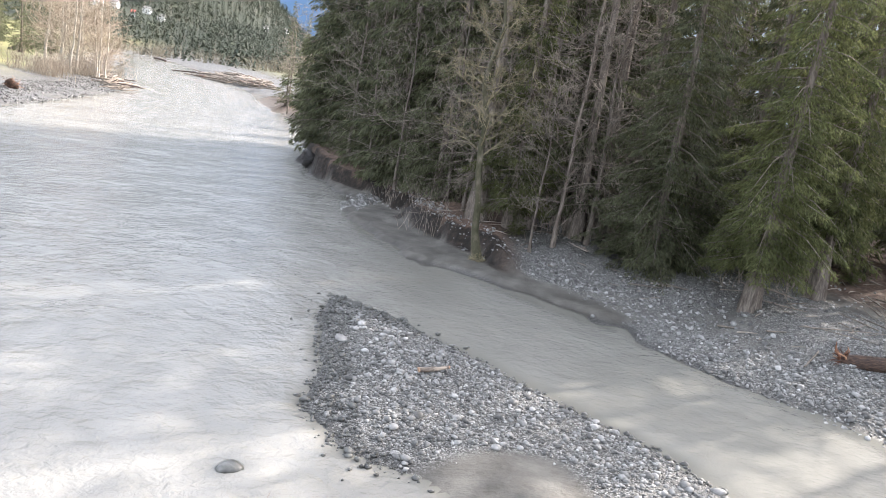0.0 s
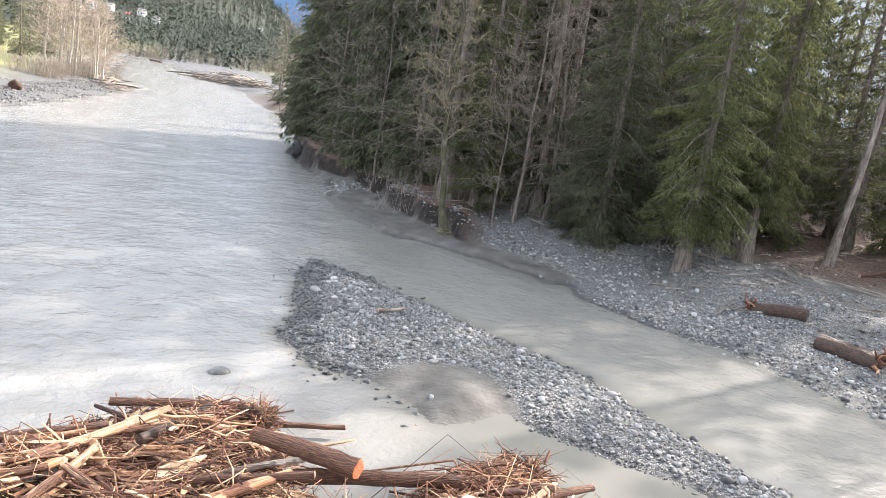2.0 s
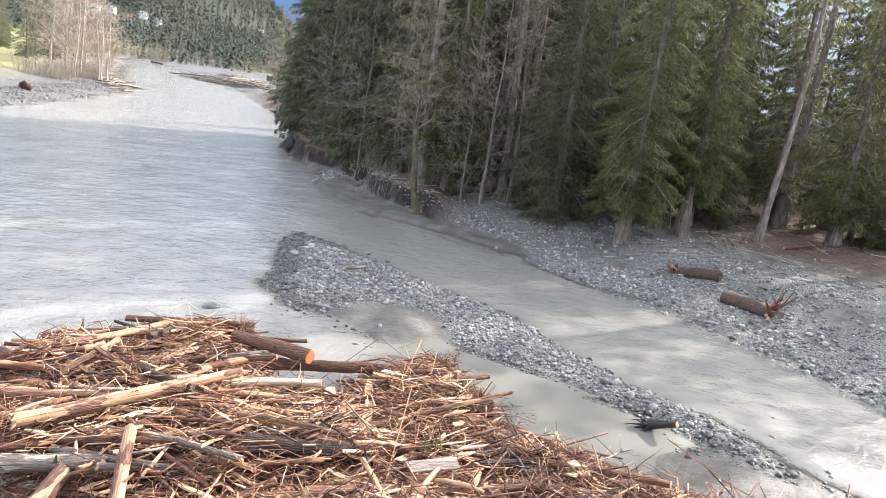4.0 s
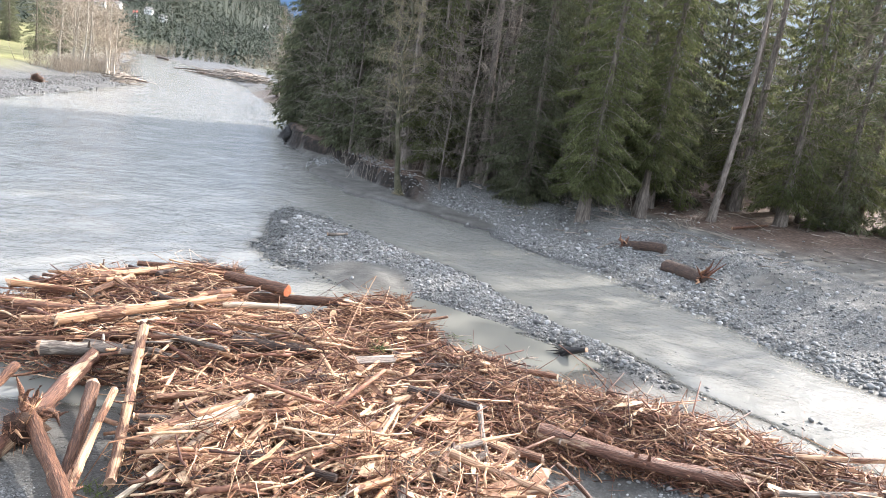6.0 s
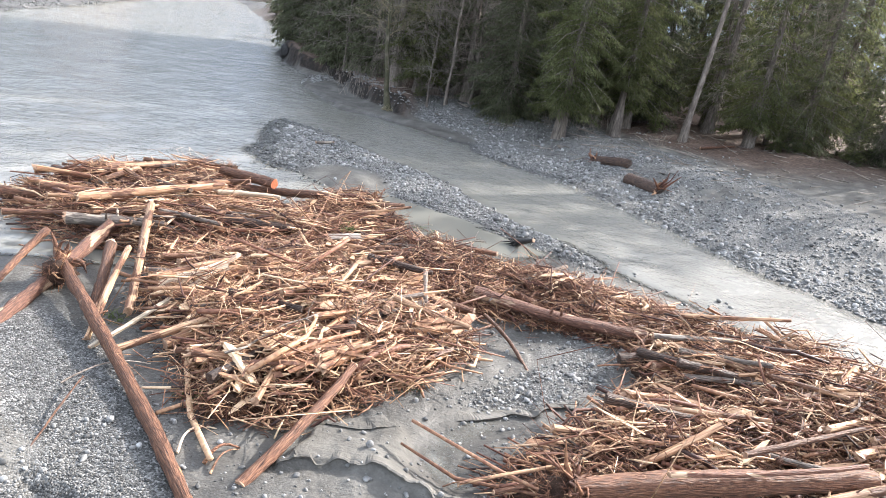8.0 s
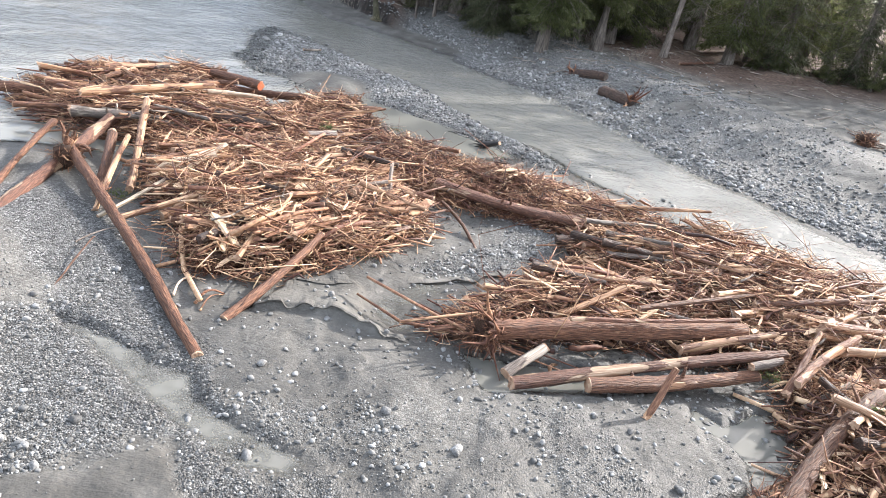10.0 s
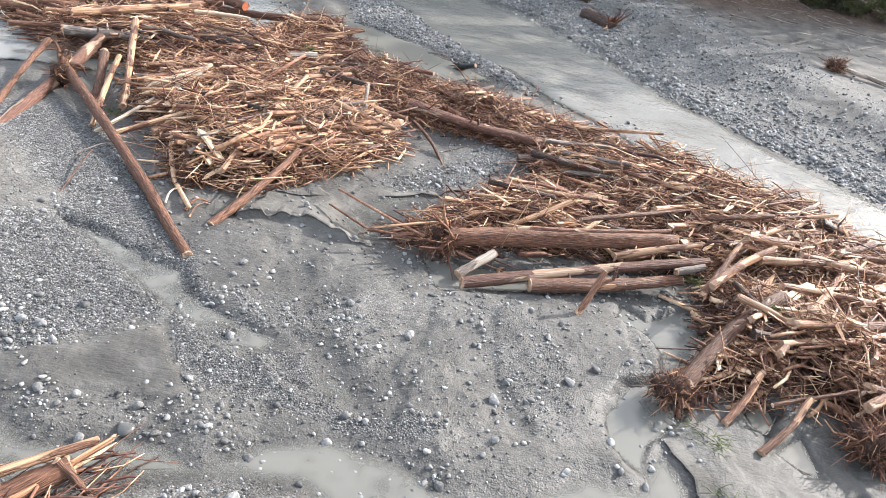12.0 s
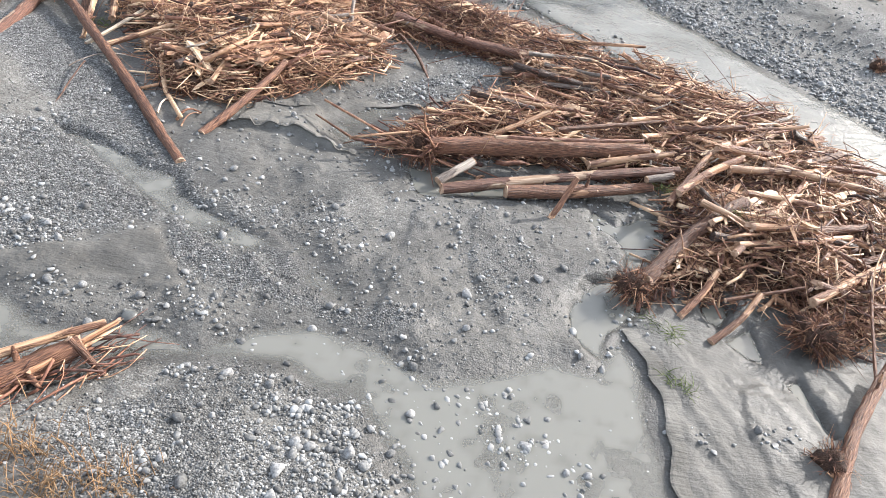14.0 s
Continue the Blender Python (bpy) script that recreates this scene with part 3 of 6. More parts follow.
def terrain(X, Y):
    """Height of the ground, and how far each place is gravel, litter, grass, woodland and wet (on the far shores,
    painted shade).
    """
    n1, n2, n3, n5 = lattice(X, Y, 2.3, 1), lattice(X, Y, .7, 2), lattice(X, Y, .25, 3), lattice(X, Y, .11, 5)
    calm = ease((Y + 15.5) / 1.5)
    n2, n3, n5 = n2 * calm, n3 * calm, n5 * calm
    wob = .25 * n1 + .12 * n2 + .05 * n3
    d = inland(RIGHT_BANK, X, Y) + wob * np.clip(Y / 12, .6, 3)
    forest_side = ease((Y - 24.6) / 1.4) * ease((2.6 - X) / 1.6)
    h = -.7 * ease(-d / 2.6)
    gentle = .14 * ease(d / .7) + .2 * ease((d - .6) / 3) + .65 * ease((d - 2.8) / 3) + .5 * ease((d - 7) / 12) + .035 * np.clip(d - 12, 0, 80)
    ledge = 1.5 - 1.35 * ease((Y - 38) / 4) + 1.2 * ease((Y - 25.5) / 3) * ease((37 - Y) / 4)
    cut = .17 * ease(d / .25) + .07 * ease((d - ledge + 1.2) / .8) + .75 * ease((d - ledge - .5 * n2) / .5) + .35 * ease((d - 2.5) / 5) + .05 * np.clip(d - 6, 0, 60)
    farther = ease((Y - 40) / 4) * ease((75 - Y) / 10)
    cut = np.where(farther > 0, cut * (1 - farther) + farther * (1.3 * ease((d - .05 - .3 * n2) / .6) + .4 * ease((d - 1) / 6) + .05 * np.clip(d - 6, 0, 60)), cut)
    right = gentle * (1 - forest_side) + cut * forest_side
    wild = ease((Y - 110) / 25)
    right = right * (1 - wild) + wild * (.5 * ease(d / 4) + 1.0 * ease((d - 35) / 15))
    h = np.where(d > 0, right + (.03 * n2 + .02 * n3 + .05 * n1) * ease(d / 1.5), h)
    db = inland(BAR, X, Y) + wob * .5
    bar = np.where(db > 0, .06 * ease(db / .25) + .17 * ease(db / 1.6) + .03 * n2 * ease(db) - .02 * ease(inland(BAR_SAND, X, Y) / .4 + .2), -.5 * ease(-db / 1.3))
    df = inland(FLAT, X, Y) + wob
    flat = np.where(df > 0, .10 * ease(df / 1.0) + .035 * n1 + .022 * n2 + .014 * n3 + .006 * n5, -.6 * ease(-df / 2))
    flat += .55 * np.exp(-((X + 2.2) / 2.2) ** 2 - ((Y + 6.6) / 2.6) ** 2) + .30 * ease((-11.6 - Y) / 1.5) * ease((8.5 - X) / 3)
    flat += .16 * ease((X - 12.0) / 4) * ease((-8.6 - Y) / 3)
    near = (Y < 2) & (Y > -14) & (np.abs(X - 6) < 14)
    silt = ease((X - 2.5) / 3) * (Y < 2)
    flat += silt * (.034 * ease((lattice(X, Y * .8, 1.7, 11) + .25 * n2 + .08 * n3 - .05) / .045) + .028 * ease((lattice(X * .8, Y, 1.3, 12) + .3 * n2 + .08 * n3 - .25) / .04) - .02)
    along, across = X * .42 - Y * .91, X * .91 + Y * .42   # the way the flood ran off
    runs = lattice(along * .22, across + .12 * n2, .20, 31) + .7 * lattice(along * .25, across + .08 * n2, .11, 32)
    mud = ease((X - 11.5) / .4) * ease((-8.3 - Y) / .6)
    flat += near * silt * runs * (.007 + .006 * mud)
    flat += .11 * ease((inland(TERRACE, X, Y) + .10 * n2 + .04 * n3) / .04 + .5) + .035 * ease((inland(PLATEAU, X, Y) + .08 * n2) / .15 + .5)
    flat += .035 * ease((inland(SAND_LOBE, X, Y) + .06 * n2) / .12 + .5)
    flat += .014 * np.sin((X * .9 - Y * .5) * 24 + 5 * n1 + 4 * n2) * ease(inland(SAND_RIPPLE, X, Y) / .3 + .4) * (.5 + .5 * n2)
    for poly, deep, soft in ((POOL_MAIN, .043, .9), (POOL_RIGHT, .06, .22), (RILL_LEFT, .035, .3), (SHALLOW_MID, .016, .6), (POOL_JAM, .03, .9), (POOL_LOG, .06, .4), (RILL_PILE, .05, .15),
                             (RILL_MUD, .05, .15), (RILL_RIGHT, .06, .12)):
        dp = inland(poly, X, Y) + (.16 * n2 + .10 * n3 + .05 * n5) * min(1, soft / .4)
        sunk = ease(dp / soft + .5)
        flat = flat * (1 - sunk) + sunk * (-deep + .018 * n3 + .010 * n5 + .020 * n2)
    h = np.maximum(np.maximum(h, bar), flat)
    dl = inland(LEFT_BANK, X, Y) + 2 * wob
    left = np.where(dl > 0, .5 * ease(dl / 5) + 1.25 * ease((dl - 7) / 4) + .02 * np.clip(dl - 12, 0, 200), -.7 * ease(-dl / 4))
    h = np.maximum(h, left)
    r = np.hypot(X, Y)
    az = np.degrees(np.arctan2(-X, Y))
    hill = 330 * ease((az - 9) / 19) * ease((r - 420) / 1150) * ease((Y + 50) / 250) * (1 + .12 * lattice(X, Y, 130, 8))
    h = h + hill
    spit = ease(inland(SAND_SPIT, X, Y) / .4 + .5)
    lobe = ease((inland(SAND_LOBE, X, Y) + .2 * n2) / .2 + .5)
    gravel = (.22 + .25 * ease(n1 + .5 * n2)) * (df > 0) * (Y < 7)
    for poly, most in ((GRAVEL_LEFT, 1), (GRAVEL_STRIP, 1), (GRAVEL_NEAR, .9), (COBBLES_NEAR, .6), (COBBLES_BAY, .7), (COBBLES_MID, .45), (COBBLES_RILL, .6)):
        gravel = np.maximum(gravel, most * ease((inland(poly, X, Y) + .3 * n2 + .15 * n3) / .5 + .5) * near)
    gravel = np.maximum(gravel, (db > -.5) * (1 - ease(inland(BAR_SAND, X, Y) / .4 + .5)))
    gravel = np.maximum(gravel, (d > 0) * (d < 9) * (1 - spit) * (1 - forest_side) * ease(.75 + n1 * .6))
    gravel = np.maximum(gravel, (dl > 0) * (dl < 9) * .9)
    gravel = np.maximum(gravel, (d > 0) * (Y > 100))
    gravel *= (1 - .9 * lobe) * (1 - .85 * ease(inland(SILT_BAY, X, Y) / .8 + .4)) * (1 - .9 * mud * near)
    dry = near * ease((inland(SAND_LEFT, X, Y) + .2 * n2) / .4 + .5)
    gravel *= 1 - .7 * dry
    litter = (d > 0) * (Y < 120) * np.clip(forest_side * ease((d - ledge + .15) / .3) + ease((d - 9.0 - 1.2 * n1) / 2.5) * ease((Y - 19) / 6), 0, 1)
    grass = np.maximum((dl > 9) * ease((dl - 9) / 3), (d > 0) * ease((d - 34) / 8) * (Y > 120))
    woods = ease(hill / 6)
    wet = np.clip(ease((.10 - h) / .08), 0, 1) * (r < 60)
    wet = np.maximum(wet, .55 * (df > 0) * (Y < 6) * ease(.75 - n1 * .5) * (h < .2))
    wet = np.maximum(wet, np.maximum(.8 * lobe, .45 * spit)) * (1 - .75 * ease(inland(BAR_SAND, X, Y) / .4 + .6))
    wet = np.maximum(wet, near * np.maximum(.85 * ease((inland(GRAVEL_STRIP, X, Y) + .2 * n2) / .4 + .5), .6 * mud))
    wet = np.maximum(wet, near * (df > 0) * .9 * ease((lattice(X, Y * 1.3, 1.1, 36) + .4 * n2 - .15) / .3) * (X > 2.5))
    # far gravel shores: shade put into the colour by way of the wet mask
    wet = np.maximum(wet, .8 * np.maximum((dl > 0) * (dl < 9), (d > 0) * (Y > 100)))
    wet *= 1 - dry
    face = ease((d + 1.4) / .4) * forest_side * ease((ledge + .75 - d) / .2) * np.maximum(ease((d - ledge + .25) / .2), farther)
    return h, gravel, litter, grass, woods, wet, face


def ground_z(x, y):
    return float(terrain(np.array([float(x)]), np.array([float(y)]))[0][0])


def spread(core0, core1, step, lo, hi, grow):
    """Grid lines: even in the core, ever wider towards lo and hi."""
    c = list(np.arange(core0, core1 + 1e-6, step))
    s = step
    while c[-1] < hi:
        s *= grow
        c.append(c[-1] + s)
    s = step
    while c[0] > lo:
        s *= grow
        c.insert(0, c[0] - s)
    return np.array(c)


def sheet(name, xs, ys, Z, mat, attrs):
    X, Y = np.meshgrid(xs, ys)
    ny, nx = X.shape
    v = np.stack([X, Y, Z], -1).reshape(-1, 3)
    i = (np.arange(ny - 1)[:, None] * nx + np.arange(nx - 1)[None]).ravel()
    ob = mesh_object(name, v, np.stack([i, i + 1, i + nx + 1, i + nx], 1), mat)
    for key, a in attrs.items():
        at = ob.data.attributes.new(key, 'FLOAT', 'POINT')
        at.data.foreach_set("value", np.asarray(a, np.float32).ravel())
    return ob


gx = np.concatenate([spread(-10, .9, .16, -2500, .8, 1.09), np.arange(1, 14.5, .05), spread(14.6, 21, .15, 14.6, 2500, 1.09)])
gy = np.concatenate([np.arange(-400, -60, 40), np.arange(-60, -14.5, 3.0), np.arange(-14, -2, .05), np.arange(-2, 5.95, .085), spread(6, 42, .15, 6, 4000, 1.08)])
GX, GY = np.meshgrid(gx, gy)
GZ, G_GRAVEL, G_LITTER, G_GRASS, G_WOODS, G_WET, G_FACE = terrain(GX, GY)
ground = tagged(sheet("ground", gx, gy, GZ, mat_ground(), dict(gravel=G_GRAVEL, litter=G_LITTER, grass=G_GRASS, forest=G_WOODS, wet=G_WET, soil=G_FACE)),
                "grey silt, sand and gravel river flat with wet patches", "ground", kind="structure")

wx, wy = spread(-12, 20, .17, -300, 120, 1.06), np.concatenate([np.arange(-120, -14, 6.0), np.arange(-13.5, 7, .13), np.arange(7, 26, .15), spread(26, 40, .28, 26, 420, 1.035)])
WX, WY = np.meshgrid(wx, wy)
land = np.maximum(np.maximum(inland(RIGHT_BANK, WX, WY), inland(FLAT, WX, WY)), np.maximum(inland(BAR, WX, WY), inland(LEFT_BANK, WX, WY)))
main = ease((-land + .15) / .5) * ease((1.5 - WX - .22 * WY + 4) / 5)
side = ease((-land - .05) / .7) * ease((WX + 1.5) / 3) * ease((WX * .75 + WY - 12.2) / 2)
flowx, flowy = WX * .88 + WY * .47, -WX * .47 + WY * .88
main *= 1 - ease((5 - WY) / 3) * ease((WX + 5.5) / 2)
waves = .5 * lattice(flowx, flowy * 1.15, 1.7, 21) + .32 * lattice(flowx, flowy * 1.1, .9, 22) + .16 * lattice(flowx, flowy, .45, 23)
rough_water = ease((lattice(WX, WY, 7, 24) + .3) / .9) * ease((9 - np.hypot((WX + 9) / 1.0, (WY - 12) / 2.2)) / 9)
crest = main * (.07 + .22 * rough_water)
rapid = side * ease((9 - np.hypot(WX - 15, WY - 5)) / 8)
crest = crest + side * .02 + rapid * .08
WZ = np.where((WY < -2.4) & (WX > .3) & (WX < 15.5), -.5, waves * crest)
foam_a = np.clip(ease((waves * rough_water * main - .22) / .22) + ease((waves * rapid - .2) / .3) * .5, 0, 1)
water = tagged(sheet("water", wx, wy, WZ, mat_water(), dict(run=np.clip(main + .5 * side + rapid * .5 + .02, 0, 1), foam=foam_a, depth=np.maximum(ease((WZ - terrain(WX, WY)[0] - .002) / .09), WY > 8))),
               "cloudy grey-green glacial river water with small waves", "river", kind="structure")
px, py = np.arange(.2, 15.7, .06), np.arange(-13.6, -2.25, .06)
PX, PY = np.meshgrid(px, py)
puddles = tagged(sheet("puddle_water", px, py, 0 * PX, water.data.materials[0], dict(run=0 * PX + .03, foam=0 * PX, depth=.9 * ease((-terrain(PX, PY)[0] + .006) / .055))),
                 "milky grey shallow puddles standing on the silt flat", "puddle", kind="structure")


def silt_ledge(line, top, side, seed):
    """The crisp broken lip where a sheet of wet silt has caved away; side: 1 or -1, where the drop lies."""
    r = np.random.default_rng(seed)
    line = np.asarray(line, float)
    u = np.concatenate([[0], np.cumsum(np.hypot(*np.diff(line, axis=0).T))])
    t = np.arange(0, u[-1], .03)
    k = len(t)
    wob = np.convolve(r.normal(0, .06, k + 20), np.hanning(21) / 5, "valid")[:k]
    p = np.stack([np.interp(t, u, line[:, q]) for q in range(2)], 1)
    d = np.gradient(p, axis=0)
    d /= np.linalg.norm(d, axis=1)[:, None]
    out = np.stack([d[:, 1], -d[:, 0]], 1) * side
    p = p + out * wob[:, None]
    fade = np.minimum(1, np.minimum(np.arange(k), np.arange(k)[::-1]) / 10)
    base = terrain(p[:, 0], p[:, 1])[0]
    z = np.maximum(base, -.02) + top * fade * (1 + r.normal(0, .06, k))
    rows = []
    for off, up in ((-.30, None), (-.02, 0), (.015, -.008), (-.012, -.03), (-.03, None)):
        q = p + out * off
        g = terrain(q[:, 0], q[:, 1])[0]
        rows.append(np.column_stack([q, (g - .01 if off < -.1 else np.minimum(g, base) - .05) if up is None else z + up * fade]))
    v = np.stack(rows, 1).reshape(-1, 3)
    i = (np.arange(k - 1)[:, None] * 5 + np.arange(4)[None]).ravel()
    return tagged(mesh_object("silt_ledge", v, np.stack([i, i + 1, i + 6, i + 5], 1), ground.data.materials[0], smooth=False), "broken edge of a caved sheet of wet grey silt", "silt ledge", kind="structure")


silt_ledge([(3.6, -5.25), (4.3, -5), (4.9, -5), (5.4, -5.2), (5.8, -5.3), (6.3, -5.2)], .07, 1, 1)
silt_ledge([(6, -3.1), (6.4, -3), (6.9, -2.7), (7.3, -2.7), (7.8, -2.4), (8.4, -2.5), (9, -2)], .07, 1, 2)
silt_ledge([(11.1, -8.7), (11.35, -9.2), (11.5, -9.9), (11.55, -10.6), (11.5, -11.4), (11.45, -12.6)], .05, 1, 3)
silt_ledge([(3.8, -4.1), (4.3, -4.2), (4.8, -4.1), (5.1, -3.9)], .035, 1, 4)

# ---- distance ----
def far_mountain():
    xs = np.linspace(-3200, 3000, 90)
    rows = np.linspace(0, 1, 14)
    v = []
    for f in rows:
        ridge = 900 + 180 * lattice(xs, xs * 0 + 3, 700, 31) + 60 * lattice(xs, xs * 0 + 9, 160, 32)
        v.append(np.stack([xs, 2700 + 900 * f + 0 * xs, f * ridge + (1 - f) * -20], 1))
    v = np.concatenate(v)
    n = len(xs)
    i = (np.arange(len(rows) - 1)[:, None] * n + np.arange(n - 1)[None]).ravel()
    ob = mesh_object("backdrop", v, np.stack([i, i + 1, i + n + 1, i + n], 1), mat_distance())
    return tagged(ob, "self-lit blue mountain backdrop with painted haze far behind the valley", "mountain", kind="structure")


far_mountain()


def tube(path, radii, sides, cap=True):
    """Vertices and faces of a tapered tube along a path."""
    path = np.asarray(path, float)
    k = len(path)
    t = np.gradient(path, axis=0)
    t /= np.linalg.norm(t, axis=1)[:, None] + 1e-9
    ref = np.where(np.abs(t[:, 2:3]) < .9, np.array([[0, 0, 1.0]]), np.array([[1.0, 0, 0]]))
    a = np.cross(t, ref)
    a /= np.linalg.norm(a, axis=1)[:, None] + 1e-9
    b = np.cross(t, a)
    ang = np.arange(sides) * TAU / sides
    rr = np.asarray(radii, float)
    rr = rr[:, None] if rr.ndim == 1 else rr
    v = path[:, None] + rr[..., None] * (np.cos(ang)[None, :, None] * a[:, None] + np.sin(ang)[None, :, None] * b[:, None])
    i = (np.arange(k - 1)[:, None] * sides + np.arange(sides)[None])
    j = (np.arange(k - 1)[:, None] * sides + (np.arange(sides)[None] + 1) % sides)
    f = np.stack([i, j, j + sides, i + sides], -1).reshape(-1, 4)
    return v.reshape(-1, 3), f


def tubes(P, R, sides):
    """Many tapered tubes at once: P is N x K x 3, R is N x K."""
    P, R = np.asarray(P, float), np.asarray(R, float)
    n, k = R.shape
    t = np.gradient(P, axis=1)
    t /= np.linalg.norm(t, axis=2, keepdims=True) + 1e-9
    mean = t.mean(1, keepdims=True)
    ref = np.where(np.abs(mean[..., 2:3]) < .8, np.array([0, 0, 1.0]), np.array([1.0, 0, 0]))
    a = np.cross(t, np.broadcast_to(ref, t.shape))
    a /= np.linalg.norm(a, axis=2, keepdims=True) + 1e-9
    b = np.cross(t, a)
    ang = np.arange(sides) * TAU / sides
    v = P[:, :, None] + R[:, :, None, None] * (np.cos(ang)[:, None] * a[:, :, None] + np.sin(ang)[:, None] * b[:, :, None])
    i = np.arange(k - 1)[:, None] * sides + np.arange(sides)[None]
    j = np.arange(k - 1)[:, None] * sides + (np.arange(sides)[None] + 1) % sides
    f = np.stack([i, j, j + sides, i + sides], -1).reshape(1, -1, 4) + np.arange(n)[:, None, None] * (k * sides)
    e = np.arange(sides - 2)
    caps = np.concatenate([np.stack([e * 0, e + 2, e + 1], 1), np.stack([e * 0, e + 1, e + 2], 1) + (k - 1) * sides])
    return v.reshape(-1, 3), f.reshape(-1, 4), (caps[None] + np.arange(n)[:, None, None] * (k * sides)).reshape(-1, 3)


class Heap:
    """Collects many small pieces into one mesh."""

    def __init__(self):
        self.v, self.q, self.t, self.n = [], [], [], 0

    def add(self, v, quads=None, tris=None):
        if quads is not None:
            self.q.append(np.asarray(quads) + self.n)
        if tris is not None:
            self.t.append(np.asarray(tris) + self.n)
        self.v.append(v)
        self.n += len(v)

    def make(self, name, mat, parent=None, smooth=True):
        f = []
        if self.q:
            f.append(np.concatenate(self.q))
        if self.t:
            f.append(np.concatenate(self.t))
        return mesh_object(name, np.concatenate(self.v), f, mat, parent, smooth)


def diamonds(heap, base, along, side, droop=None):
    """Many small pointed leaf sprays at once: base, along, side are N x 3."""
    n = len(base)
    mid = base + along * .45
    tip = base + along + (0 if droop is None else droop)
    v = np.stack([base, mid + side, tip, mid - side], 1).reshape(-1, 3)
    i = np.arange(n)[:, None] * 4
    heap.add(v, quads=i + np.array([[0, 1, 2, 3]]))


# ---- trees ----
def conifer(name, label, height, radius, clear, branches, sprays, spray, mat, trunk_r, droop=.35, seed=1, trunk_mat="trunk", lean=(0, 0), dead=0.0, low=1.8):
    """A tapered trunk with drooping limbs that carry flat sprays of needles; dead: share of bare grey limbs low down."""
    r = np.random.default_rng(seed)
    tree = tagged(new(name), label, "tree")
    zs = np.linspace(0, 1, 12)
    path = np.stack([lean[0] * zs ** 1.3 * height + .12 * np.sin(zs * 5 + seed), lean[1] * zs ** 1.3 * height + .1 * np.cos(zs * 4 + seed) - .1, zs * height], 1)
    rad = trunk_r * (1 - zs * .93) * (1 + 1.0 * np.exp(-zs * height / .35))
    ang = np.arange(12) * TAU / 12
    flare = 1 + .25 * np.exp(-zs * height / .5)[:, None] * np.sin(ang * 5 + seed)[None]
    path[0, 2] = -.35
    v, f = tube(path, rad[:, None] * flare, 12)
    mesh_object("trunk", v, f, MAT[trunk_mat], tree)
    leaf, limb_p, limb_r, twig_p, twig_r = Heap(), [], [], [], []
    s = np.linspace(0, 1, 5)
    for k in range(branches):
        u = (k + r.random()) / branches
        z = height * (clear + (1 - clear) * u ** low)
        w = (z / height - clear) / (1 - clear)
        shape = max(.05, (1 - w) ** .75) * min(1, .62 + w * 5)
        ln = radius * shape * r.uniform(.55, 1.15)
        a = k * 2.39996 + r.normal(0, .3)
        d = np.array([math.cos(a), math.sin(a), 0])
        c = np.array([np.interp(z, path[:, 2], path[:, 0]), np.interp(z, path[:, 2], path[:, 1]), z])
        sag = droop * ln * (s ** 1.6) * r.uniform(.6, 1.4) - .12 * ln * s - .2 * ln * np.clip(s - .75, 0, 1)
        bp = c + d * (s * ln)[:, None] - np.array([0, 0, 1]) * sag[:, None]
        limb_p.append(bp)
        limb_r.append(np.linspace(.035, .008, 5) * (.6 + ln * .2))
        perp = np.array([-d[1], d[0], 0])
        if z < dead * height and r.random() < .75:
            for _ in range(9):
                q = r.uniform(.2, 1)
                p0 = np.array([np.interp(q, s, bp[:, e]) for e in range(3)])
                dd = d * .6 + perp * r.normal(0, .7) + np.array([0, 0, -.5 + r.normal(0, .4)])
                twig_p.append([p0, p0 + dd * ln * .12 + r.normal(0, .03, 3), p0 + dd * ln * .26 + r.normal(0, .08, 3)])
                twig_r.append((.012, .008, .004))
            continue
        m = int(sprays * (.4 + ln / radius))
        p = r.uniform(.10, 1.02, m) ** .8
        at = np.stack([np.interp(p, s, bp[:, q]) for q in range(3)], 1)
        sgn = r.choice([-1, 1], m)[:, None]
        wid = (.36 * ln * (1.1 - p) + .14)[:, None]
        off = r.uniform(0, 1, (m, 1))
        base = at + perp * sgn * wid * off + np.array([0, 0, -1]) * (wid * off * r.uniform(.1, .7, (m, 1))) + r.normal(0, .05, (m, 3))
        al = d * r.uniform(.2, 1.0, (m, 1)) + perp * sgn * r.uniform(.1, 1, (m, 1)) + np.array([0, 0, -1]) * r.uniform(.2, 1.4, (m, 1))
        al = al / np.linalg.norm(al, axis=1)[:, None] * (spray * r.uniform(.5, 1.35, (m, 1)))
        sd = np.cross(al, np.array([0, 0, .6]) + r.normal(0, .8, (m, 3)))
        sd = sd / (np.linalg.norm(sd, axis=1)[:, None] + 1e-9) * (spray * .115 * r.uniform(.6, 1.4, (m, 1)))
        diamonds(leaf, base, al, sd)
    v, f, t = tubes(np.array(limb_p)[:, ::2], np.array(limb_r)[:, ::2], 3)
    tagged(mesh_object("branchwork", v, f, MAT["trunk"], tree), kind="stuff")
    if twig_p:
        v, f, t = tubes(twig_p, twig_r, 3)
        tagged(mesh_object("dead_twig", v, f, MAT["twig"], tree), kind="stuff")
    leaf.make("crown", MAT[mat], tree)
    return tree


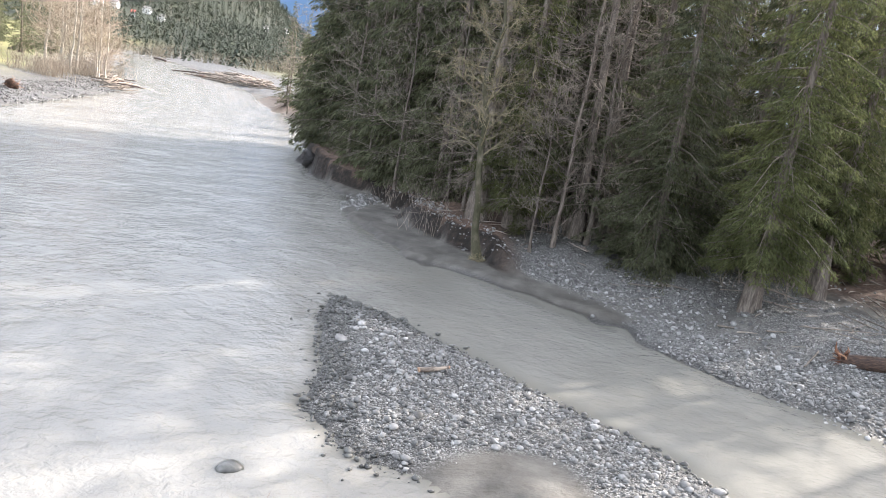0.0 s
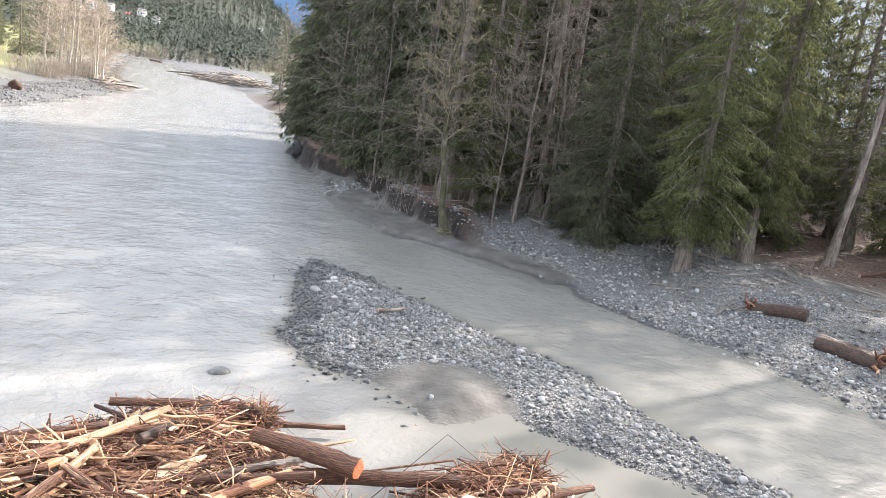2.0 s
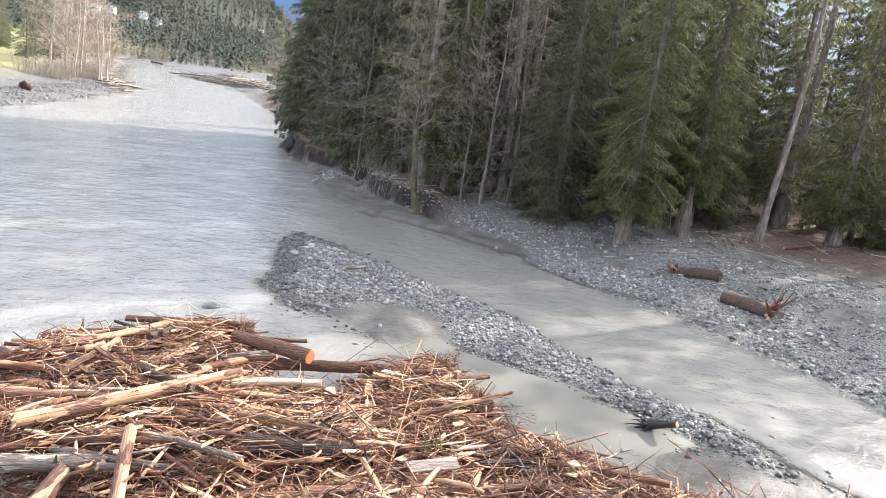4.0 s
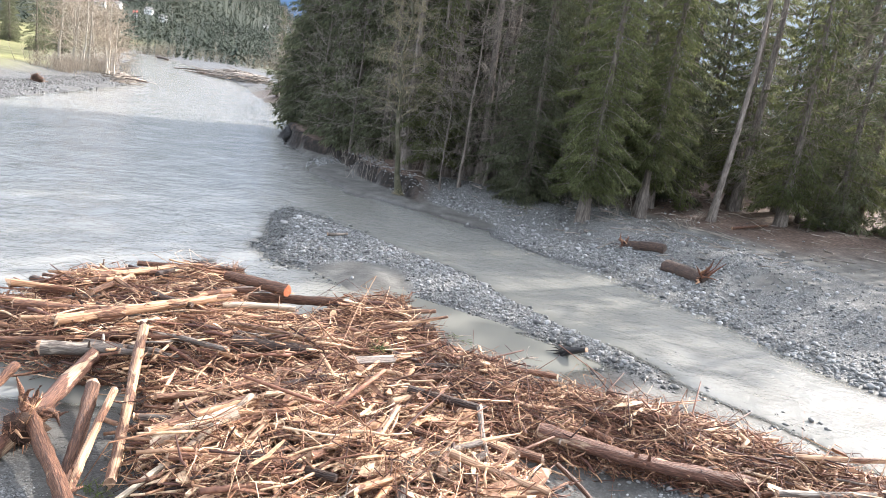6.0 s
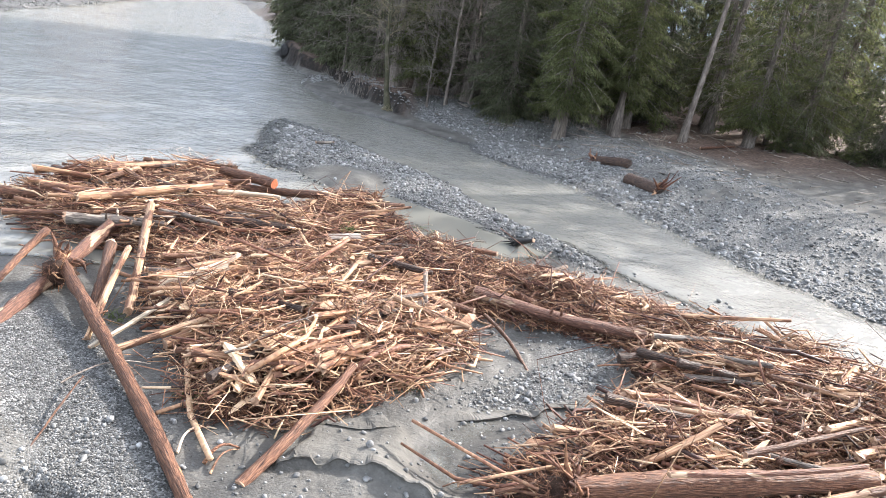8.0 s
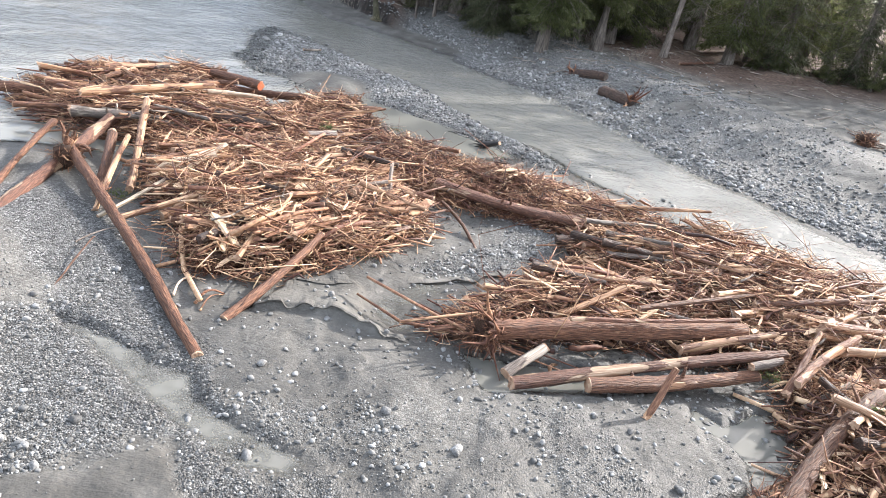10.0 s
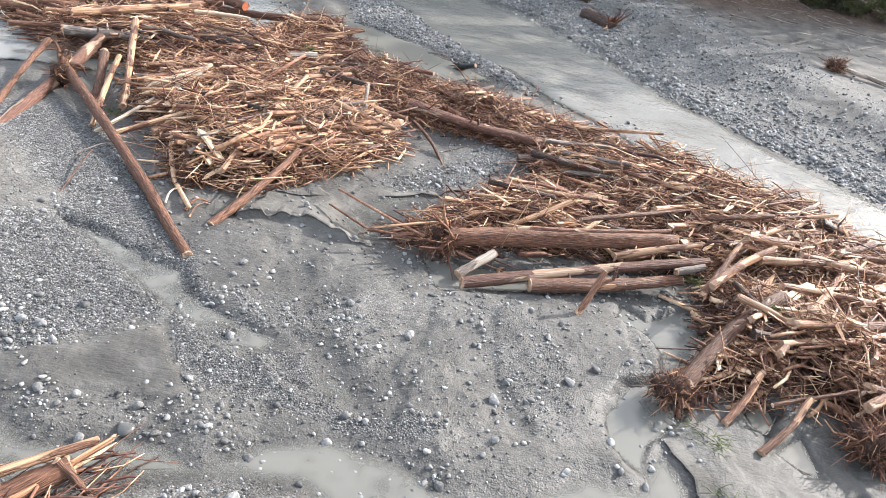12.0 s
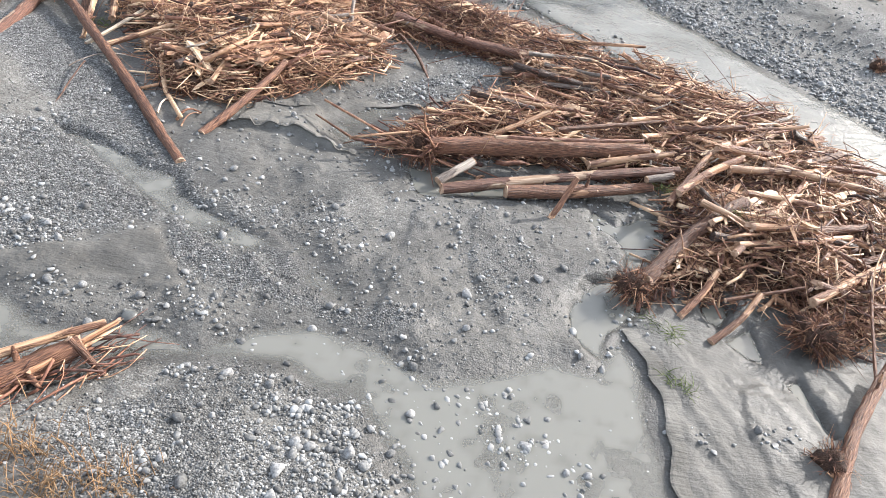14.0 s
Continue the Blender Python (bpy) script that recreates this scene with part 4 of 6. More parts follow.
def bare_tree(name, label, height, trunk_r, spread_, depth, mat_trunk, mat_twig, seed=1, lean=(0, 0), clear=.25, limbs_n=26, fan=5, cat="tree", thin=.005, crook=.012):
    """A leafless broadleaf tree: trunk, limbs and a haze of twigs."""
    r = np.random.default_rng(seed)
    tree = tagged(new(name), label, cat)
    zs = np.linspace(0, 1, 14)
    wig = np.cumsum(r.normal(0, crook, (14, 2)), 0) * height
    path = np.stack([lean[0] * zs * height + wig[:, 0] - wig[0, 0], lean[1] * zs * height + wig[:, 1] - wig[0, 1], zs * height], 1)
    rad = trunk_r * (1 - zs * .9) * (1 + .7 * np.exp(-zs * height / .3))
    path[0, 2] = -.3
    v, f = tube(path, rad, 9)
    mesh_object("trunk", v, f, MAT[mat_trunk], tree)
    P, R = [], []

    def grow(p, d, ln, rad, level):
        k = 4
        pts = [p]
        for i in range(k - 1):
            d = d + r.normal(0, .14, 3) + np.array([0, 0, .03])
            d /= np.linalg.norm(d)
            pts.append(pts[-1] + d * ln / (k - 1))
        P.append(pts)
        R.append(np.linspace(rad, rad * .35, k))
        if level < depth:
            for _ in range(fan):
                i = r.integers(1, k)
                nd = d + r.normal(0, .55, 3)
                nd /= np.linalg.norm(nd)
                grow(pts[i], nd, ln * r.uniform(.35, .65), rad * .45, level + 1)
    for i in range(limbs_n):
        u = clear + (1 - clear) * (i + r.random()) / limbs_n
        p = np.array([np.interp(u, zs, path[:, q]) for q in range(3)])
        a = i * 2.4 + r.normal(0, .4)
        up = r.uniform(.15, .8)
        d = np.array([math.cos(a), math.sin(a), up])
        grow(p, d / np.linalg.norm(d), spread_ * (1.15 - u) * r.uniform(.7, 1.2) + .3, trunk_r * .28 * (1.1 - u), 1)
    v, f, t = tubes(P, np.maximum(R, thin), 3)
    tagged(mesh_object("twig_crown", v, f, MAT[mat_twig], tree), kind="stuff")
    return tree


def plant(ob, x, y, turn, s=1.0, sz=None):
    """A further tree of the same kind."""
    t = copy_thing(ob, pose(x, y, ground_z(x, y), 0, 0, turn))
    t.scale = (s, s, sz or s)
    return t


def put(ob, x, y, turn=0, s=1.0):
    ob.matrix_world = pose(x, y, ground_z(x, y), 0, 0, turn)
    ob.scale = (s, s, s)
    return ob


# the trees that stand foremost on the gravel bank
put(conifer("cedar_tree", "green cedar with drooping sprays and flared grey base", 21, 2.6, .085, 190, 270, .16, "cedar", .20, .55, 11), 9.9, 23.7)
put(conifer("cedar_tree", "slender green cedar with bare lower trunk", 22, 2.0, .13, 170, 250, .16, "cedar", .19, .55, 12), 13.0, 25.9)
put(conifer("hemlock_tree", "broad dark green conifer with boughs down to the ground", 19, 3.1, .03, 210, 270, .165, "needle", .2, .5, 13), 7.0, 27.0)
cedar_a = put(conifer("cedar_tree", "tall green cedar at the edge of the woods", 23, 2.8, .06, 140, 160, .21, "cedar", .2, .5, 14), 20.6, 27.6)
fir_a = put(conifer("fir_tree", "tall dark fir with dead grey lower limbs", 25, 2.7, .05, 140, 160, .21, "needle", .22, .4, 15, dead=.72), 4.6, 30.6)
fir_b = put(conifer("fir_tree", "tall dark fir with a bare lower trunk in the woods", 27, 2.6, .07, 130, 160, .21, "needle", .24, .35, 16, dead=.8), 2.2, 33.5)
fir_c = put(conifer("hemlock_tree", "hemlock with drooping dark boughs", 22, 3.0, .03, 140, 160, .21, "needle", .2, .5, 17), -1.6, 35.6)
back = put(conifer("fir_tree", "dark conifer deep in the woods", 24, 3.6, .02, 130, 90, .42, "needle", .22, .45, 18), 14.5, 40)
r_t = np.random.default_rng(40)
for x, y, k in ((-5.6, 42.4, 2), (-7.4, 46.5, 2), (-4.0, 39.8, 1), (-8.8, 51, 2), (-10.8, 57, 0), (-13.2, 64, 2), (-16.3, 72, 0), (-19.4, 81, 2), (-22.5, 89, 2), (-.6, 39.5, 1), (-8.2, 54, 1),
                (-11.6, 66, 0), (-15.6, 77, 1), (-3.0, 44, 0), (-6, 49.5, 1), (-25.6, 96, 2)):
    plant((cedar_a, fir_a, fir_c)[k], x + r_t.normal(0, .3), y + r_t.normal(0, .4), r_t.uniform(0, 360), r_t.uniform(.8, 1.1) * (.6 if y > 60 else 1))
for x, y, k in ((.4, 30.8, 1), (1.9, 30.0, 3), (3.2, 31.6, 1), (6.0, 31.8, 0), (8.8, 30.6, 3), (10.8, 28.4, 2), (11.6, 31.6, 0), (14.6, 29.6, 3), (16.0, 31.8, 2), (18.6, 30.4, 0), (19.2, 33, 3),
                (22.6, 31.4, 1), (23.6, 28.4, 2), (25.6, 29.6, 3), (27.2, 26.6, 2), (28.6, 29, 0), (5.0, 35, 1), (8.0, 35.4, 0), (11.4, 35.4, 1), (13.4, 33.4, 2), (30.0, 25.2, 3), (31.6, 27.2, 2),
                (-2.4, 38.2, 2), (1.2, 36.6, 0), (25.2, 33.4, 1), (33.4, 24.0, 3)):
    plant((fir_a, fir_b, fir_c, cedar_a)[k], x + r_t.normal(0, .3), y + r_t.normal(0, .3), r_t.uniform(0, 360), r_t.uniform(.85, 1.1))
for i in range(150):
    x, y = r_t.uniform(-16, 44), r_t.uniform(36.5, 58)
    if x < 38 - (y - 36) * .2 and x > -3.4 - (y - 36.5) * .52 and (x < 13 or r_t.random() < .35):
        plant(back, x, y, r_t.uniform(0, 360), r_t.uniform(.8, 1.15))

moss = put(bare_tree("maple_tree", "leaning mossy leafless maple on the cut bank edge", 14, .15, 1.7, 4, "mosstrunk", "mosstwig", 21, (-.045, .0), .27, 54, 4, thin=.007, crook=.010), .6, 26.7)
alder = put(bare_tree("alder_tree", "slim leafless alder on the bank", 11, .08, 2.2, 3, "trunk", "twig", 22, (0, 0), .12, 30, 5, thin=.007, crook=.003), -4.0, 36.6)
snag = put(bare_tree("snag_tree", "tall leaning pale grey bare trunk", 22, .17, 1.6, 2, "trunk", "twig", 23, (.026, .01), .4, 18, 4, crook=.004), 16.9, 26.9)
for x, y, a, s in ((-7.9, 44, 40, 1.2), (-6.0, 39.8, 160, 1.0), (-.3, 32.2, 80, .9), (22.0, 28.6, 200, 1.4), (2.6, 27.9, 300, .7), (-12.5, 59, 20, 1.4), (-17, 74, 50, 1.4), (-24.5, 91, 10, 1.2), (3.6, 28.8, 30, 1.1), (5.0, 29.4, 120, 1.2), (-1.2, 34.4, 220, 1.1), (.6, 30.4, 10, .9), (8.9, 29.2, 70, 1.0)):
    plant(alder, x, y, a, s)
for x, y, a in ((-5.8, 44, 20), (-3.4, 41.5, 10), (4.0, 33, 30)):
    plant(snag, x, y, a, .9)

# left bank: leafless birches, a dark spruce, shrubs
birch = put(bare_tree("birch_tree", "pale leafless birch on the grassy bank", 17, .22, 4.2, 3, "birchbark", "birchtwig", 25, (.02, 0), .12, 40, 5, thin=.020, crook=.005), -60.5, 102)
for x, y, a, s in ((-55, 96, 60, .95), (-53, 97.5, 190, .7), (-51.5, 95.5, 300, .6), (-66, 107, 20, 1.0), (-56.5, 100, 130, .8), (-58, 108, 250, .8), (-62, 104, 90, .9), (-54, 93, 10, .75), (-63.5, 109, 200, 1.0), (-52.5, 99, 330, .65)):
    plant(birch, x, y, a, s)
for x, y, s in ((-73, 112, .9), (-98, 142, 1.0), (-104, 150, 1.1), (-92, 150, .9), (-84, 132, .85), (-110, 160, 1), (-78, 128, .9)):
    plant(fir_c, x, y, r_t.uniform(0, 360), s)


def shrubs(name, label, places, height, mat, seed, twigs=60, wide=.5, thick=1.0):
    """Leafless bushes: stems and side twigs, too many to count."""
    r = np.random.default_rng(seed)
    at = np.repeat(np.asarray(places, float), twigs, axis=0)
    n = len(at)
    z = terrain(at[:, 0], at[:, 1])[0]
    a, s = r.uniform(0, TAU, n), r.uniform(.4, 1, n)[:, None] * height
    d = np.stack([np.cos(a) * r.uniform(.1, .7, n), np.sin(a) * r.uniform(.1, .7, n), np.ones(n)], 1)
    p0 = np.stack([at[:, 0] + r.normal(0, wide, n), at[:, 1] + r.normal(0, wide, n), z - .1], 1)
    P = np.stack([p0, p0 + d * s * .5, p0 + d * s + r.normal(0, .12, (n, 3)) * s], 1)
    R = np.tile([.03, .02, .008], (n, 1)) * thick
    q = np.repeat(p0, 3, 0) + np.repeat(d * s, 3, 0) * r.uniform(.4, .9, (3 * n, 1))
    e = q + r.normal(0, .13, (3 * n, 3)) * height + np.repeat(s, 3, 0) * np.array([0, 0, .3])
    P = np.concatenate([P, np.stack([q, (q + e) / 2, e], 1)])
    R = np.concatenate([R, np.tile([.012, .009, .005], (3 * n, 1)) * thick])
    v, f, t = tubes(P, R, 3)
    return tagged(mesh_object(name, v, f, mat), label, "shrub", kind="stuff")


r_s = np.random.default_rng(44)
shrubs("shrubs", "leafless tan shrubs along the grassy bank", [(-48.5 - i * .26 - abs(r_s.normal(0, 1.5)), 74 + i * 1.1 + r_s.normal(0, 2)) for i in range(4, 30) if i % 3], 2.6, MAT["birchtwig"], 45, 34, 1.0, 1.1)


HOUSES = ((-285, 533), (-261, 528), (-264, 556), (-248, 546), (-232, 750), (-245, 872))


def far_woods(name, label, n, chooser, seed, mat, size=(9, 18), boughs=18):
    """Distant conifers with ragged tiers of boughs, too many to count."""
    r = np.random.default_rng(seed)
    h = Heap()
    pts = chooser(r, n)
    for hx, hy in HOUSES:
        pts = pts[(np.abs(pts[:, 0] - hx - (pts[:, 1] - hy) * .45) > 8) | (np.abs(pts[:, 1] - hy + 25) > 35)]
    z = terrain(pts[:, 0], pts[:, 1])[0]
    m = len(pts)
    ht = r.uniform(*size, m) * r.uniform(.75, 1.1, m)
    wd = ht * r.uniform(.12, .19, m)
    u = (np.arange(boughs)[None] + r.random((m, boughs))) / boughs
    a = r.uniform(0, TAU, (m, boughs))
    ln = wd[:, None] * ((1 - u) ** .8 * r.uniform(.55, 1.25, (m, boughs)) + .06)
    out = np.stack([np.cos(a), np.sin(a), r.uniform(-.9, -.1, (m, boughs)) + 1.6 * (u > .93)], -1)
    base = np.stack([np.broadcast_to(pts[:, :1], u.shape), np.broadcast_to(pts[:, 1:], u.shape), z[:, None] + ht[:, None] * (.05 + .93 * u)], -1)
    side = np.stack([-np.sin(a), np.cos(a), r.normal(0, .25, (m, boughs))], -1) * (ln * .2 + .008 * ht[:, None])[..., None]
    diamonds(h, base.reshape(-1, 3), (out * ln[..., None]).reshape(-1, 3), side.reshape(-1, 3))
    return tagged(h.make(name, mat, smooth=False), label, "trees", kind="stuff")


def polar(r, n, r0, r1, a0, a1):
    rad, a = np.sqrt(r.uniform(r0 ** 2, r1 ** 2, n)), np.radians(r.uniform(a0, a1, n))
    return np.stack([-rad * np.sin(a), rad * np.cos(a)], 1)


far_woods("hill_woods", "dense conifer woods on the far hillside", 11500, lambda r, n: polar(r, n, 480, 1350, 8, 37), 51, MAT["farneedle"], (10, 21), 40)
far_woods("bare_hill_woods", "brown leafless trees among the conifers of the hillside", 1500, lambda r, n: polar(r, n, 480, 1100, 8, 36), 56, MAT["fartwig"], (6, 11), 14)
far_woods("shore_woods", "row of conifers behind the far gravel shore", 110, lambda r, n: polar(r, n, 335, 480, 13.5, 28), 52, MAT["farneedle"], (6, 19), 60)
far_woods("valley_woods", "conifer woods closing the valley floor", 500, lambda r, n: polar(r, n, 430, 900, -4, 14), 53, MAT["farneedle"], (14, 26), 40)
shrubs("far_thicket", "pale leafless trees behind the far shore", [tuple(p) for p in polar(np.random.default_rng(54), 34, 335, 420, 14, 28)], 6, MAT["fartwig"], 55, 26, 3.0, 2.5)


def house(x, y, w, d, h, turn, roof):
    z = ground_z(x, y)
    ob = tagged(new("house"), "small pale house among the hillside trees", "house", group="hillside houses")
    ob.matrix_world = pose(x, y, z, 0, 0, turn)
    bm = bmesh.new()
    bmesh.ops.create_cube(bm, size=1, matrix=Matrix.Translation((0, 0, h / 2 - 1)) @ Matrix.Diagonal((w, d, h + 2, 1)))
    part("wall", bm, HOUSE_WALL, ob)
    bm = bmesh.new()
    vs = [bm.verts.new(p) for p in ((-w * .55, -d * .6, h), (w * .55, -d * .6, h), (w * .55, d * .6, h), (-w * .55, d * .6, h), (-w * .55, 0, h + d * .4), (w * .55, 0, h + d * .4))]
    for f in ((0, 1, 5, 4), (2, 3, 4, 5), (1, 2, 5), (3, 0, 4), (3, 2, 1, 0)):
        bm.faces.new([vs[i] for i in f])
    part("roof", bm, roof, ob)
    for i in range(3):
        bm = bmesh.new()
        bmesh.ops.create_cube(bm, size=1, matrix=Matrix.Translation(((i - 1) * w * .3, -d / 2 - .02, h * .55)) @ Matrix.Diagonal((w * .16, .12, h * .35, 1)))
        part("window", bm, HOUSE_GLASS, ob)
    return ob


HOUSE_WALL = material("house_wall", [(.62, .62, .60), (.72, .72, .70), (.78, .78, .76)], .4, .8, 0)
HOUSE_ROOF = material("house_roof", [(.16, .15, .15), (.22, .21, .20), (.28, .26, .25)], .4, .9, 0)
HOUSE_RED = material("house_roof_red", [(.22, .06, .05), (.30, .09, .07), (.34, .12, .1)], .4, .9, 0)
HOUSE_GLASS = material("house_glass", [(.05, .06, .07), (.07, .08, .09), (.09, .1, .11)], .4, .2, 0)


# ---- stones ----
def ico():
    bm = bmesh.new()
    bmesh.ops.create_icosphere(bm, subdivisions=1, radius=1)
    v = np.array([p.co[:] for p in bm.verts])
    f = np.array([[q.index for q in p.verts] for p in bm.faces])
    bm.free()
    return v, f


ICO_V, ICO_F = ico()
bm_ = bmesh.new()
bmesh.ops.create_icosphere(bm_, subdivisions=2, radius=1)
ICO2_V, ICO2_F = np.array([p.co[:] for p in bm_.verts]), np.array([[q.index for q in p.verts] for p in bm_.faces])
bm_.free()


def stone_shapes(r, n, fine=False):
    v0 = OCTA_V if fine == "tiny" else ICO2_V if fine else ICO_V
    v = v0[None] * r.uniform(.5, 1.3, (n, 1, 3)) * np.array([1, .8, .55])
    for _ in range(7):
        d = r.normal(0, 1, (n, 1, 3)) * np.array([1, 1, .8])
        d /= np.linalg.norm(d, axis=2, keepdims=True)
        v = v - .8 * np.clip((v * d).sum(2, keepdims=True) - r.uniform(.36, .62, (n, 1, 1)), 0, 1) * d
    a = r.uniform(0, TAU, n)
    c, s = np.cos(a), np.sin(a)
    x = v[..., 0] * c[:, None] - v[..., 1] * s[:, None]
    y = v[..., 0] * s[:, None] + v[..., 1] * c[:, None]
    return np.stack([x, y, v[..., 2]], -1)


OCTA_V = np.array([(1, 0, 0), (-1, 0, 0), (0, 1, 0), (0, -1, 0), (0, 0, 1), (0, 0, -1)], float)
OCTA_F = np.array([(0, 2, 4), (2, 1, 4), (1, 3, 4), (3, 0, 4), (2, 0, 5), (1, 2, 5), (3, 1, 5), (0, 3, 5)])


def stones(name, label, pts, size, mat, seed, sunk=.3, fine=False, floor=-9):
    """Loose stones lying half bedded in the ground, too many to count."""
    r = np.random.default_rng(seed)
    n = len(pts)
    v = stone_shapes(r, n, fine) * size[:, None, None]
    faces = OCTA_F if fine == "tiny" else ICO2_F if fine else ICO_F
    z = np.maximum(terrain(pts[:, 0], pts[:, 1])[0], floor)
    v += np.stack([pts[:, 0], pts[:, 1], z + size * (.5 - sunk)], 1)[:, None]
    k = v.shape[1]
    f = (faces[None] + np.arange(n)[:, None, None] * k).reshape(-1, 3)
    return tagged(mesh_object(name, v.reshape(-1, 3), f, mat), label, "stones", kind="stuff")


def scatter(r, n, box, keep):
    out = []
    while sum(map(len, out)) < n:
        p = np.stack([r.uniform(box[0], box[1], n * 2), r.uniform(box[2], box[3], n * 2)], 1)
        out.append(p[keep(p, r)])
        if len(out) > 40:
            break
    return np.concatenate(out)[:n]


def sizes(r, n, lo, mid, hi):
    return np.clip(mid * np.exp(r.normal(0, .52, n)), lo, hi)


r5 = np.random.default_rng(61)


def on_bar(p, r):
    return (inland(BAR, p[:, 0], p[:, 1]) > -.28 + .25 * lattice(p[:, 0], p[:, 1], .7, 59) + .12 * r.normal(size=len(p))) & (inland(BAR_SAND, p[:, 0], p[:, 1]) < r.normal(-.15, .12, len(p)))


p = scatter(r5, 9500, (-4, 10, 5, 21), on_bar)
edge = inland(BAR, p[:, 0], p[:, 1]) + .2 * lattice(p[:, 0], p[:, 1], .5, 60) < .02 + .85 * ease((-.2 - p[:, 0]) / 1.6)
s = sizes(r5, len(p), .016, .036, .15)
stones("gravel_bar_stones", "grey rounded cobbles heaped on the gravel bar", p[~edge], s[~edge], MAT["stone"], 62)
stones("wet_bar_stones", "dark wet cobbles along the waterline of the bar", p[edge], s[edge], MAT["wetstone"], 63)


def on_right(p, r):
    d = inland(RIGHT_BANK, p[:, 0], p[:, 1])
    spit = inland(SAND_SPIT, p[:, 0], p[:, 1])
    return (d > -.2) & (d < r.gamma(2.0, 1.9, len(p))) & ((d < 4.3) | (p[:, 0] > 2)) & (spit < r.normal(-.1, .1, len(p))) & ((spit < -.8) | (d > .4)) & (lattice(p[:, 0], p[:, 1], 1.9, 66) > r.uniform(-1.3, .5, len(p)))


p = scatter(r5, 15000, (-8, 27, 0, 38), on_right)
s = sizes(r5, len(p), .02, .045, .16)
stones("bank_stones", "grey rounded cobbles strewn over the gravel bank", p, s, MAT["stone"], 64)


def on_flat(p, r):
    """Fine gravel of the flat: thick in the gravel sheets, thin over the silt."""
    x, y = p[:, 0], p[:, 1]
    n = .3 * lattice(x, y, .7, 67) + .15 * lattice(x, y, .3, 68)
    w = .05 + .18 * ease((lattice(x, y, 1.6, 66) + n) / .5) * (x < 11)
    for poly, most in ((GRAVEL_LEFT, 1), (GRAVEL_STRIP, 1), (GRAVEL_NEAR, .9), (COBBLES_NEAR, .6), (COBBLES_BAY, .7), (COBBLES_MID, .35), (COBBLES_RILL, .6), (COBBLES_LOBE, .3)):
        w = np.maximum(w, most * ease((inland(poly, x, y) + n) / .4 + .5))
    w *= 1 - .95 * ease((inland(SAND_LOBE, x, y) + .3 * n) / .15 + .5)
    w *= 1 - .7 * ease((inland(SAND_LEFT, x, y) + n) / .4 + .5)
    w *= 1 - .95 * ease((inland(SILT_BAY, x, y) + .3 * n) / .3 + .5)
    return (inland(FLAT, x, y) > 0) & (terrain(x, y)[0] > -.012) & ~((x > 11.3) & (y < -7.2)) & (w > r.random(len(p)))


def clustered(p, r):
    """Cobbles, gathered in patches where the current dropped them."""
    x, y = p[:, 0], p[:, 1]
    n = .35 * lattice(x, y, .6, 72) + .25 * lattice(x, y, .25, 73)
    w = .04 + .11 * ease((lattice(x, y, 1.1, 74) + n) / .6)
    for poly, most in ((COBBLES_NEAR, 1), (COBBLES_POOL, 1), (COBBLES_LOBE, .45), (COBBLES_MID, .28), (COBBLES_RILL, .55), (COBBLES_SHOAL, .5), (COBBLES_BAY, .7), (COBBLES_MUD, .25), (COBBLES_LEFT, .5),
                       (GRAVEL_NEAR, .25), (GRAVEL_LEFT, .06)):
        w = np.maximum(w, most * ease((inland(poly, x, y) + n) / .3 + .4) * (.6 + 1.2 * n))
    w *= 1 - .9 * ease((inland(SAND_LOBE, x, y)) / .1 + .5)
    return (inland(FLAT, x, y) > 0) & (w > r.random(len(p))) & ((x < 11.6) | (y > -7.5) | (w > .15))


p = scatter(r5, 38000, (-1.5, 12, -13.4, 1.5), on_flat)
s = sizes(r5, len(p), .006, .0135, .035)
stones("flat_pebbles", "small grey pebbles scattered on wet silt", p, s, MAT["pebble"], 69, .2, "tiny")
p = scatter(r5, 9500, (.5, 14, -13.4, 1.2), clustered)
s = sizes(r5, len(p), .011, .024, .075)
stones("flat_cobbles", "pale grey cobbles lying on the silt flat", p, s, MAT["stone"], 70, .3, True, -.022)
p = scatter(r5, 11000, (-56, -33, 40, 110), lambda p, r: (inland(LEFT_BANK, p[:, 0], p[:, 1]) > 0) & (inland(LEFT_BANK, p[:, 0], p[:, 1]) < 8))
# the darker pebble colour stands in for shade on this shore
stones("left_bank_stones", "grey cobbles on the far gravel shore", p, sizes(r5, len(p), .03, .065, .3), MAT["pebble"], 71)


STONE_MESHES = []
for i in range(10):
    v = stone_shapes(np.random.default_rng(700 + i), 1, True)[0]
    ob = mesh_object("stone", v, ICO2_F, MAT["loosestone"])
    STONE_MESHES.append(ob.data)
    bpy.data.objects.remove(ob)


def loose_stones(n, box, keep, lo, mid, hi, seed):
    """Stones that can be told apart, bedded in the ground one by one."""
    r = np.random.default_rng(seed)
    p = scatter(r, n, box, keep)
    z = np.maximum(terrain(p[:, 0], p[:, 1])[0], -.03)
    for (x, y), zz, s in zip(p, z, sizes(r, n, lo, mid, hi)):
        ob = new("stone", STONE_MESHES[r.integers(10)])
        ob.parent = ground
        ob.matrix_basis = pose(x, y, zz + s * .2, r.normal(0, 12), r.normal(0, 12), r.uniform(0, 360)) @ Matrix.Diagonal((s, s, s, 1))


loose_stones(290, (1, 13.5, -13.2, 1), clustered, .04, .058, .105, 711)
loose_stones(260, (-4, 8, 8, 20), lambda p, r: (inland(BAR, p[:, 0], p[:, 1]) > .15) & (inland(BAR_SAND, p[:, 0], p[:, 1]) < -.1), .035, .05, .1, 712)
loose_stones(240, (3, 23, 2, 26), on_right, .04, .055, .11, 713)


